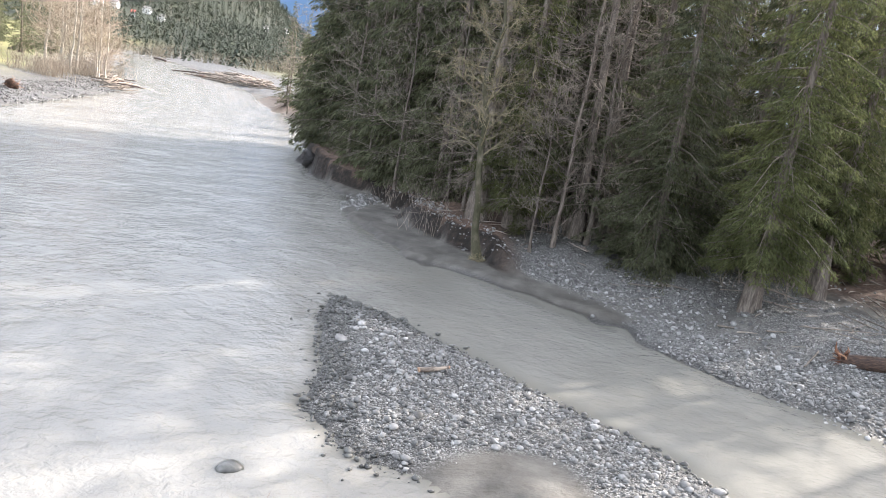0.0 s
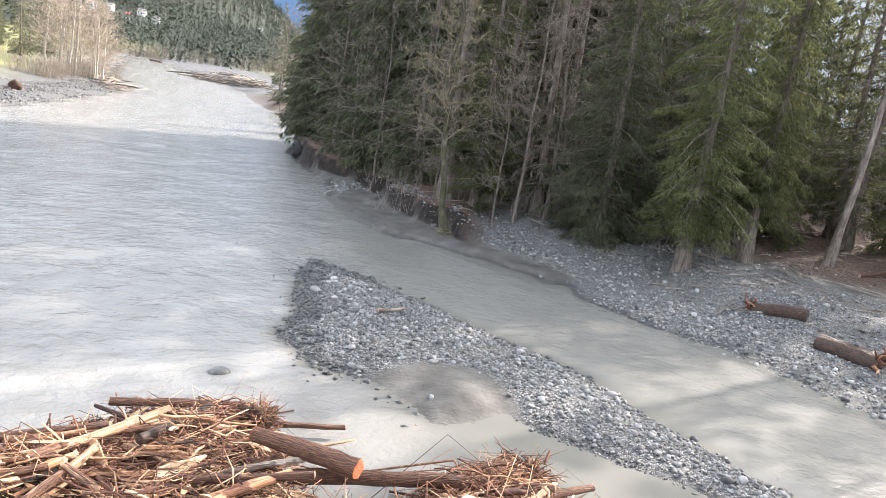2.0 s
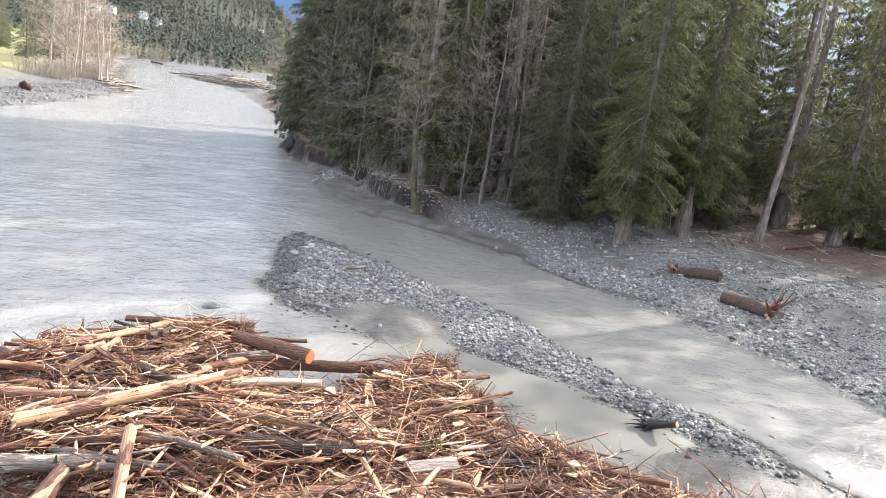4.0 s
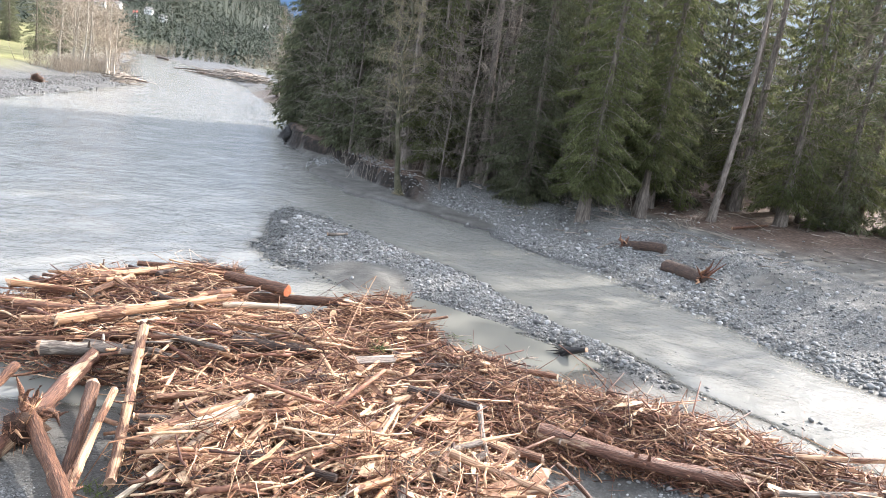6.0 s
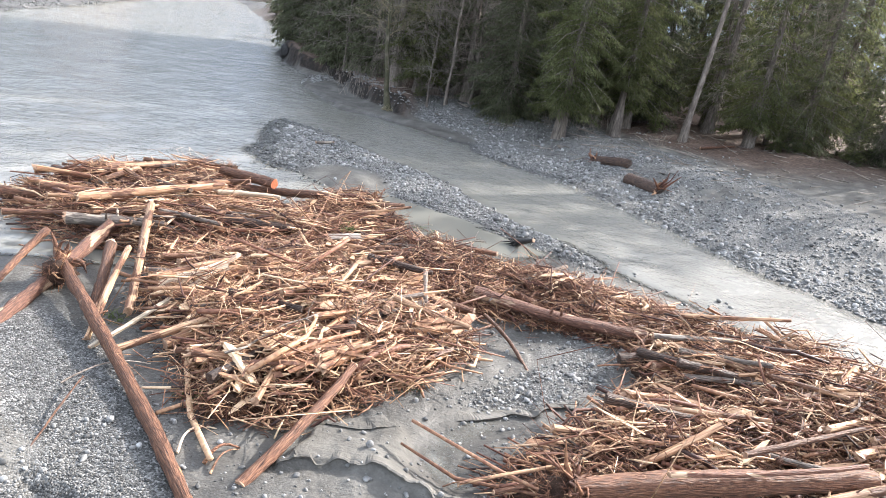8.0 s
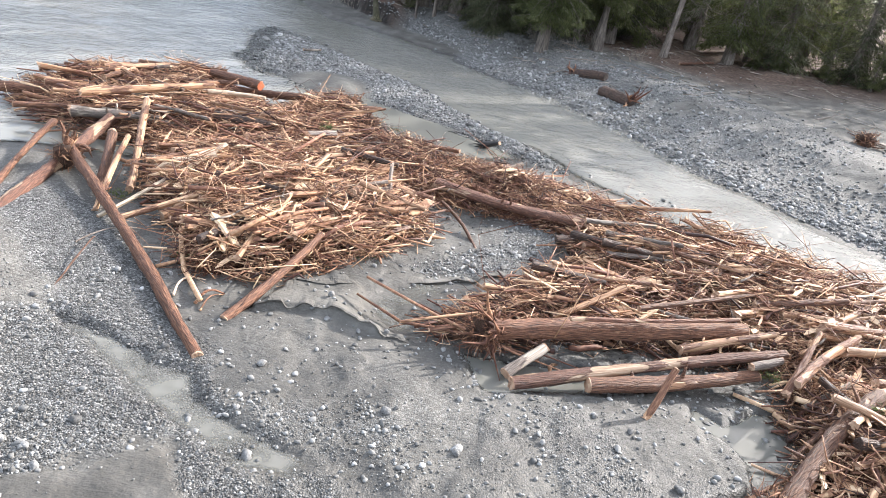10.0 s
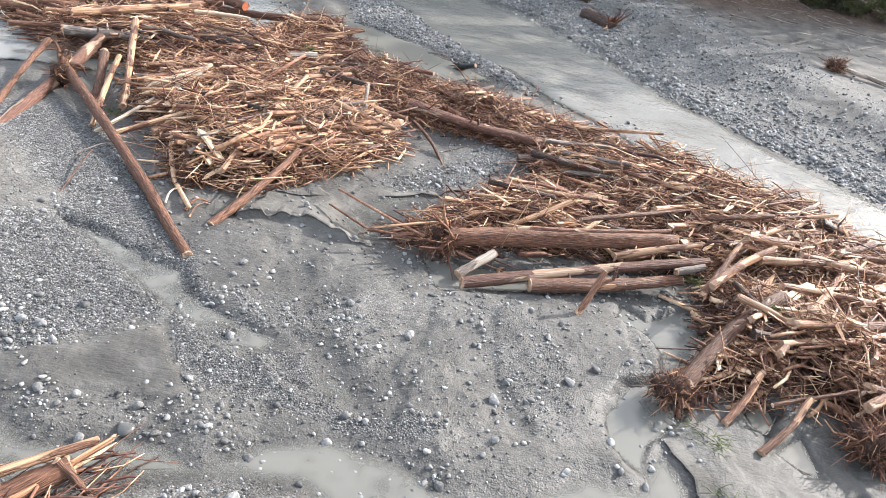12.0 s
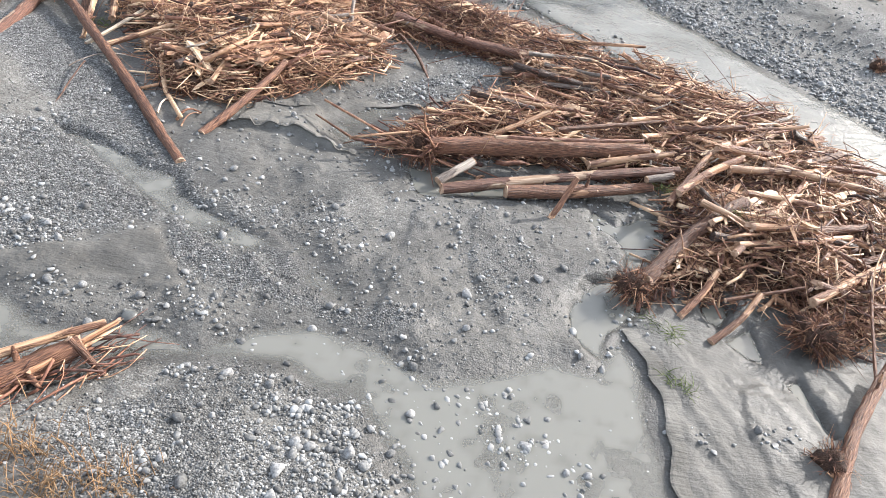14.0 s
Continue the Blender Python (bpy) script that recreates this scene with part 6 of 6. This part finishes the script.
def bent_branch(x, y, z, turn, span, rise, rad, mat, label, seed):
    """A thin branch bowed into an arc, its ends on the ground."""
    r = np.random.default_rng(seed)
    u = np.linspace(0, 1, 9)
    p = np.stack([u * span, rise * np.sin(u * 2.6) + np.cumsum(r.normal(0, .008, 9)), .10 * np.sin(u * 3.1) + np.cumsum(r.normal(0, .006, 9))], 1)
    v, f = tube(p, rad * np.linspace(1, .45, 9), 7)
    ob = mesh_object("bent_branch", v, f, MAT[mat])
    ob.matrix_world = pose(x, y, z, 0, 0, turn)
    return tagged(ob, label, "branch", group="bent branches")


for k, (x, y, turn, span, rise, rad, mat) in enumerate(((2.35, -5.25, 62, .75, .22, .022, "white"), (2.75, -5.35, 48, .55, .10, .030, "split"), (2.9, -5.5, 70, .6, .05, .018, "pale"), (.15, -4.2, 40, 1.3, .2, .016, "grey"),
                                                        (8.7, -5.55, 75, .6, .2, .045, "pale"), (5.9, -4.9, 10, 1.2, .12, .012, "bark"), (6.1, -4.3, -25, 1.4, -.1, .012, "bark"), (5.6, -.9, -70, 1.2, .15, .02, "pale"))):
    bent_branch(x, y, max(ground_z(x, y), 0) + .02, turn, span, rise, rad, mat, "thin bowed driftwood branch lying on the silt", 820 + k)

FORKS = [fork(1.6, .030, MAT["bark"], "crooked red-brown branch with side shoots in the jam", 801), fork(2.1, .034, MAT["pale"], "long pale stripped branch in the jam", 802),
         fork(1.2, .026, MAT["dark"], "short dark branch with side shoots in the jam", 803), fork(1.9, .024, MAT["grey"], "thin grey weathered branch in the jam", 804),
         fork(1.4, .04, MAT["bark"], "stout broken brown branch in the jam", 805), fork(1.0, .03, MAT["pale"], "short pale broken branch in the jam", 806)]
for poly, top, seed, angle, wide, n_log, n_mid, n_fine, pale in ((PILE_A, .60, 101, 22, 20, 34, 640, 3000, .28), (PILE_B, .72, 111, 38, 26, 64, 700, 3300, .78), (PILE_C, .48, 121, -12, 30, 14, 380, 5200, .1),
                                                                 (PILE_D, .72, 131, 14, 22, 44, 800, 3600, .38), (PILE_E, .75, 141, 30, 30, 36, 560, 3200, .35)):
    mound(poly, top, seed, "packed bark and twig debris beneath the logs, darkened to deepen gap shade")
    hb, hp, ht = Heap(), Heap(), Heap()
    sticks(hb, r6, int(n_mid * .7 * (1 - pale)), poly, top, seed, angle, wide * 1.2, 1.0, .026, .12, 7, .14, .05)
    sticks(hp, r6, int(n_mid * .5 * pale), poly, top, seed, angle, wide * 1.1, .9, .026, .15, 7, .14, .045)
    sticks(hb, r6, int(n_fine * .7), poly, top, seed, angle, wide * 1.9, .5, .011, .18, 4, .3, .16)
    sticks(hp, r6, int(n_fine * .5 * (.25 + pale)), poly, top, seed, angle, wide * 1.8, .4, .011, .2, 4, .3, .1)
    sticks(hp, r6, int(n_fine * .8 * (.15 + pale)), poly, top, seed, angle, wide * 3.0, .3, .0048, .22, 3, .5, .3)
    sticks(ht, r6, int(n_fine * 1.8), poly, top, seed, angle, wide * 3.2, .34, .0050, .18, 3, .5, .32)
    hs = Heap()
    slivers(hs, r6, int(900 * (pale + .12)), poly, top, seed, angle, wide * 1.5, .40, .028)
    slivers(hs, r6, int(110 * pale), poly, top, seed, angle, wide * 1.3, .7, .06)
    tagged(hs.make("wood_slivers", MAT["stickp"], smooth=False), "torn cream and orange slabs of split wood in the jam", "driftwood", kind="stuff")
    sticks(hp, r6, int(500 * pale), poly, top, seed, angle, wide * 2, .75, .007, .2, 3, .3, .3)
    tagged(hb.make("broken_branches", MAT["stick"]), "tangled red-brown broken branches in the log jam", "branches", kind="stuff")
    tagged(hp.make("broken_wood", MAT["stickp"]), "pale splintered wood pieces in the log jam", "driftwood", kind="stuff")
    tagged(ht.make("twigs", MAT["root"]), "fine brown twigs and rootlets over the log jam", "twigs", kind="stuff")
    xs, ys = [q[0] for q in poly], [q[1] for q in poly]
    p = scatter(r6, n_log, (min(xs), max(xs), min(ys), max(ys)), lambda p, r: inland(poly, p[:, 0], p[:, 1]) > .45)
    h, d = pile_height(poly, p[:, 0], p[:, 1], top, seed)
    for (x, y), hz in zip(p, h):
        k = r6.choice(8, p=(.16, .14, .14, .1, .14, .12, .1, .1)) if pale > .2 else r6.choice([0, 3, 7, 6])
        a = r6.normal(angle, wide * 1.2) + 28 * lattice(np.array([x]), np.array([y]), 1.3, seed + 5)[0]
        m = pose(x, y, max(ground_z(x, y), 0) + hz * r6.uniform(.85, 1.08) + .07, r6.uniform(0, 360), r6.normal(0, 6), a) @ Matrix.Translation((-.7, 0, 0))
        copy_thing(SPARE[k], m)
    p = scatter(r6, 52, (min(xs), max(xs), min(ys), max(ys)), lambda p, r: inland(poly, p[:, 0], p[:, 1]) > .15)
    h, d = pile_height(poly, p[:, 0], p[:, 1], top, seed)
    for (x, y), hz in zip(p, h):
        a = r6.normal(angle, wide * 1.6) + 28 * lattice(np.array([x]), np.array([y]), 1.3, seed + 5)[0]
        m = pose(x, y, max(ground_z(x, y), 0) + hz * r6.uniform(.8, 1.0) + .05, r6.normal(0, 25), r6.normal(2, 5), a) @ Matrix.Translation((-.7, 0, 0))
        copy_thing(FORKS[r6.integers(6)], m)
TANGLE = [(1.5, 7.0), (2.3, 7.7), (3.1, 7.4), (3.6, 6.2), (4.0, 4.9), (3.4, 4.2), (2.3, 4.1), (1.5, 4.7), (1.2, 5.7)]
ht = Heap()
sticks(ht, r6, 2800, TANGLE, .48, 151, 20, 75, .45, .007, .16, 3, .25, .3)
sticks(ht, r6, 240, TANGLE, .48, 151, 0, 60, .8, .015, .12, 4, .16, .2)
tagged(ht.make("root_tangle", MAT["root"]), "matted red-brown roots and twigs at the tip of the jam", "roots", kind="stuff")
for ob in FORKS:
    bpy.data.objects.remove(ob)
for ob in SPARE:
    for c in list(ob.children):
        bpy.data.objects.remove(c)
    bpy.data.objects.remove(ob)


# ---- roots, stumps, tufts and other single things ----
def root_mass(x, y, z, size, label, seed, n=150, mat="root", core="litter", squash=.8):
    """An uprooted plate: an earthy core bristling with fine roots."""
    r = np.random.default_rng(seed)
    thing = tagged(new("root_wad"), label, "roots", group="root wads")
    thing.location = (x, y, z)
    v = ICO2_V * size * (1 + .26 * r.normal(size=(len(ICO2_V), 1))) * np.array([1, .8, squash]) * .66
    mesh_object("root_core", v, ICO2_F, MAT[core], thing)
    n = int(n * 1.8)
    d = r.normal(0, 1, (n, 3)) * np.array([1, 1, .7])
    d /= np.linalg.norm(d, axis=1)[:, None]
    p0 = d * size * r.uniform(.1, .62, (n, 1)) + .16 * size * np.sin(d[:, [1, 2, 0]] * 7 + seed)
    p1 = p0 + d * size * r.uniform(.12, .38, (n, 1)) + r.normal(0, .1 * size, (n, 3))
    p2 = p1 + (d * .5 + r.normal(0, .75, (n, 3)) + np.array([0, 0, -.35])) * size * r.uniform(.15, .5, (n, 1))
    w = size * np.exp(r.normal(-4.3, .6, n))
    v, f, t = tubes(np.stack([p0, p1, p2], 1), np.stack([w, w * .7, w * .2], 1), 4)
    tagged(mesh_object("root_fibre", v, f, MAT[mat], thing), kind="stuff")
    return thing


root_mass(11.35, -7.95, .30, .42, "torn brown root wad at the end of a jammed log", 301, 190)
root_mass(14.45, -8.35, .28, .55, "fibrous red-brown root wad hanging over the silt", 302, 420)
root_mass(15.1, -7.75, .35, .5, "fibrous red-brown root wad under the log pile", 303, 320)
root_mass(7.45, -5.05, .42, .40, "frayed golden-brown root wad of the thick trunk", 304, 260)
root_mass(-1.75, -1.1, .40, .42, "gnarled root wad of the long leaning pole", 305, 120)
root_mass(5.5, -1.5, .35, .32, "shredded root tangle at the edge of the pile", 306, 160)
root_mass(-1.75, 7.75, .42, .42, "shaggy root wad at the upstream end of the jam", 316, 260)
root_mass(2.9, 7.2, .35, .55, "brown twig and root tangle at the tip of the jam", 307, 300)
root_mass(3.6, 5.7, .30, .55, "brown twig and root tangle over the backwater", 308, 300)
root_mass(10.6, 1.0, .35, .5, "brown root tangle between two log piles", 309, 260)
root_mass(2.6, -4.1, .28, .42, "shredded bark and root tangle at the pile's foot", 310, 260)
root_mass(13.75, -10.9, .22, .34, "dark brush tangle beside a red log", 311, 200)
root_mass(22.6, 13.9, ground_z(22.6, 13.9) + .2, .55, "brown root clump stranded on the gravel bank", 312, 220)
root_mass(21.6, 5.9, ground_z(21.6, 5.9) + .15, .4, "grey root clump at the end of a stranded log", 313, 160)
for i, (x, y, z, s) in enumerate(((-10.9, 46.6, .5, .7), (-11.0, 48.4, .5, .6))):
    root_mass(x, y, z, s, "dark roots hanging over the undercut bank", 320 + i, 90, "black", "black", 1.3)
root_mass(.55, 26.5, .2, .36, "bare roots of the maple hanging over the bank", 315, 200, "mosstwig", "mosstrunk", .45)


def stump_log(a, b, rad, label, seed):
    thing = lay_log("dark", a, b, rad, .9, True, .04)
    return tagged(thing, label, "log", group="stranded logs")


stump_log((11.2, 20.0, ground_z(11.4, 19.9) + .03), (12.7, 19.2, ground_z(12.6, 19.3) + .13), .27, "short red-brown log with roots stranded on the gravel bank", 1)
stump_log((13.55, 16.2, ground_z(13.5, 16.3) + .08), (12.4, 17.6, ground_z(12.5, 17.5) + .12), .36, "thick brown log with frayed root end stranded on gravel", 2)
tagged(lay_log("black", (7.2, 6.8, .05), (7.7, 6.35, .34), .15, .5, True), "black waterlogged stump in the shallow backwater", "stump")
tagged(lay_log("grey", (-.62, 14.8, .30), (.0, 15.1, .36), .07, .7), "pale broken branch lying on the gravel bar", "branch")
tagged(lay_log("bark", (17.6, 25.6, ground_z(17.6, 25.6) + .05), (19.6, 26.4, ground_z(19.6, 26.4) + .1), .09), "fallen branch on the forest floor", "branch")
tagged(lay_log("grey", (24.2, 12.6, ground_z(24.2, 12.6) + .12), (23, 13.7, ground_z(23, 13.7) + .2), .12), "grey log stranded beside a root clump", "log")

bm = bmesh.new()
bmesh.ops.create_cube(bm, size=1, matrix=Matrix.Diagonal((.75, .26, .03, 1)))
bmesh.ops.bevel(bm, geom=bm.edges[:], offset=.006, segments=1, affect='EDGES')
board = tagged(new("board"), "weathered grey plank on top of the log jam", "board")
board.matrix_world = pose(2.95, 2.6, .80, 8, -6, 15)
part("plank", bm, MAT["grey"], board)


def tuft(name, label, x, y, z, n, height, mat, seed, wide=.2, lean=.5, width=.006):
    r = np.random.default_rng(seed)
    a = r.uniform(0, TAU, n)
    p0 = np.stack([x + r.normal(0, wide, n), y + r.normal(0, wide, n), np.full(n, z - .02)], 1)
    h = height * r.uniform(.4, 1.1, n)[:, None]
    d = np.stack([np.cos(a) * lean, np.sin(a) * lean, np.ones(n)], 1) * r.uniform(.5, 1.2, (n, 1))
    p1 = p0 + d * h * .55
    p2 = p1 + (d * np.array([1.5, 1.5, .35])) * h * .5
    v, f, t = tubes(np.stack([p0, p1, p2], 1), np.tile([width, width * .8, width * .2], (n, 1)), 3)
    return tagged(mesh_object(name, v, f, mat), label, "grass", kind="stuff")


for i, (x, y) in enumerate(((3.8, -13.1), (4.05, -12.85), (4.35, -13.2), (4.75, -13.1), (5.15, -13.2), (4.5, -13.45), (3.6, -12.8))):
    tuft("grass_tuft", "tuft of dry reddish-tan grass on the silt bank", x, y, ground_z(x, y), 60, .38, MAT["drygrass"], 330 + i, .16)
for i, (x, y, n, h) in enumerate(((11.65, -8.55, 60, .25), (11.95, -8.75, 120, .35), (11.8, -9.75, 90, .3), (11.95, -9.95, 70, .3), (4.4, 6.8, 70, .3), (4.75, 6.6, 60, .25), (7.75, 6.1, 60, .2))):
    tuft("green_sprig", "torn green conifer sprig lying in wet silt", x, y, max(0, ground_z(x, y)), n // 3, h * .4, MAT["greensprig"], 340 + i, .10, 1.6, .007)
for i, (x, y, z) in enumerate(((-.2, -1.9, .1), (2.1, -3.9, .15), (5.0, -2.7, .15), (2.9, 3.3, .75), (13.3, -6.0, .9), (12.4, -4.6, .35), (3.3, -2.5, .8))):
    tuft("green_sprig", "green moss and leaf tuft caught in the driftwood", x, y, z, 36, .18, MAT["greensprig"], 350 + i, .12, 1.2, .007)

# loose sticks on the forest floor and along the bank
r7 = np.random.default_rng(360)
p = scatter(r7, 420, (-6, 27, 17, 36), lambda p, r: (inland(RIGHT_BANK, p[:, 0], p[:, 1]) > 3.2))
n = len(p)
z = terrain(p[:, 0], p[:, 1])[0]
a, ln = r7.uniform(0, TAU, n), .5 * np.exp(r7.normal(0, .6, n))
c = np.column_stack([p, z + .03])
d = np.stack([np.cos(a), np.sin(a), r7.normal(0, .12, n)], 1) * ln[:, None]
v, f, t = tubes(np.stack([c - d, c + r7.normal(0, .06, (n, 3)) * np.array([1, 1, .3]), c + d], 1), np.tile([.02, .018, .006], (n, 1)) * r7.uniform(.5, 1.6, (n, 1)), 4)
tagged(mesh_object("fallen_sticks", v, f, MAT["twig"]), "fallen grey-brown sticks strewn on the forest floor", "sticks", kind="stuff")

# undergrowth below the trees and on the undercut bank
p = scatter(r7, 240, (-28, 28, 24, 96), lambda p, r: (inland(RIGHT_BANK, p[:, 0], p[:, 1]) > 1.6 + 4.4 * ease((p[:, 0] + 1) / 4)) & (inland(RIGHT_BANK, p[:, 0], p[:, 1]) < 10))
shrubs("undergrowth", "brown leafless undergrowth beneath the trees", p, 1.3, MAT["twig"], 361, 9, .35, .4)
for x, y, s in ((12.0, 29.3, .16), (23.4, 26.8, .2), (25.8, 26.2, .24), (27.6, 24.8, .22), (22.0, 27.0, .16), (15.8, 29.0, .14), (-5.0, 40.0, .2), (-7.4, 44.6, .2), (2.0, 29.3, .14), (-9.6, 49.8, .25)):
    tagged(plant(cedar_a, x, y, x * 40, s * 1.3, s), "small green cedar sapling under the tall trees")

# stones that break the surface of the shallows
p = scatter(r7, 380, (7.5, 16, -1, 9), lambda p, r: (inland(FLAT, p[:, 0], p[:, 1]) < .1) & (inland(FLAT, p[:, 0], p[:, 1]) > -r.gamma(1.4, .55, len(p))) & (p[:, 0] * .8 + p[:, 1] > 12))
s = sizes(r7, len(p), .03, .05, .13)
v = stone_shapes(r7, len(p)) * s[:, None, None] + np.column_stack([p, r7.uniform(-.03, .01, len(p))])[:, None]
tagged(mesh_object("shallow_stones", v.reshape(-1, 3), (ICO_F[None] + np.arange(len(p))[:, None, None] * 12).reshape(-1, 3), MAT["wetstone"]), "dark wet stones breaking the shallow side channel", "stones", kind="stuff")
p = scatter(r7, 160, (-5, 1, 9, 21), lambda p, r: (inland(BAR, p[:, 0], p[:, 1]) < 0) & (inland(BAR, p[:, 0], p[:, 1]) > -r.gamma(1.3, .2, len(p))))
s = sizes(r7, len(p), .03, .055, .14)
v = stone_shapes(r7, len(p)) * s[:, None, None] + np.column_stack([p, r7.uniform(-.03, .02, len(p))])[:, None]
tagged(mesh_object("bar_edge_stones", v.reshape(-1, 3), (ICO_F[None] + np.arange(len(p))[:, None, None] * 12).reshape(-1, 3), MAT["wetstone"]), "dark wet stones in the water round the gravel bar", "stones", kind="stuff")

# driftwood on the far shores
r8 = np.random.default_rng(370)
FAR_PILE = [(-69, 173), (-60, 160), (-46, 146), (-43, 149), (-52, 166), (-65, 182)]
LEFT_PILE = [(-43.6, 86.5), (-44.8, 86), (-50, 95), (-57, 104.5), (-56, 106), (-48, 96)]
for poly, n, ln_, rd_, top in ((FAR_PILE, 420, 3.6, .11, .9), (LEFT_PILE, 120, 1.9, .06, .35)):
    hd = Heap()
    sticks(hd, r8, n, poly, top, 375, 150 if poly is FAR_PILE else 70, 40, ln_, rd_, .3, 5)
    tagged(hd.make("driftwood_heap", MAT["twig"]), "brown tangle of driftwood on the far gravel shore", "driftwood", kind="stuff")
for i in range(22):
    u, w = r8.random(), r8.normal(0, 3)
    x, y = -46 - 22 * u + w, 149 + 24 * u + r8.normal(0, 3)
    a = radians(r8.normal(150, 40))
    ln = r8.uniform(3, 8)
    z = max(ground_z(x, y), .2) + r8.uniform(.1, .8)
    tagged(lay_log(("grey", "dark", "grey")[i % 3], (x, y, z), (x + math.cos(a) * ln, y + math.sin(a) * ln, z + r8.normal(0, .2)), r8.uniform(.1, .2)), "large driftwood log heaped on the far gravel shore", group="far shore logs")
for i in range(18):
    u = i / 17
    x, y = -44 - 12 * u + r8.normal(0, .8), 88 + 18 * u + r8.normal(0, .8)
    a = radians(r8.normal(20 if i % 2 else 130, 50))
    ln = r8.uniform(1.5, 4)
    z = max(ground_z(x, y), .2) + r8.uniform(.1, .5)
    tagged(lay_log("dark" if i % 2 else "grey", (x, y, z), (x + math.cos(a) * ln, y + math.sin(a) * ln, z + r8.normal(0, .15)), r8.uniform(.06, .14)), "dark driftwood log on the far gravel shore", group="far shore logs")
root_mass(-42.1, 63.2, ground_z(-42.1, 63.2) + .3, .9, "red-brown stump on the far gravel shore", 371, 80)
tagged(lay_log("dark", (-122, 265, .6), (-110, 247, .5), .5), "dark log stranded at the far bend", "log")
for x, y, w, turn in ((-289, 530, 13, 20), (-281, 540, 9, 0), (-261, 528, 5, 30), (-264, 556, 9, 10), (-248, 546, 8, 5), (-232, 750, 10, 15), (-245, 872, 11, 0)):
    house(x, y, w * .62, 5, 3, turn, HOUSE_RED if x == -261 else HOUSE_ROOF)

# splinters round the broken log on the near bank
hs_ = Heap()
NEAR_LOG = [(2.6, -12.5), (3.0, -11.6), (4.0, -10.9), (4.35, -11.1), (3.9, -11.7), (3.3, -12.6)]
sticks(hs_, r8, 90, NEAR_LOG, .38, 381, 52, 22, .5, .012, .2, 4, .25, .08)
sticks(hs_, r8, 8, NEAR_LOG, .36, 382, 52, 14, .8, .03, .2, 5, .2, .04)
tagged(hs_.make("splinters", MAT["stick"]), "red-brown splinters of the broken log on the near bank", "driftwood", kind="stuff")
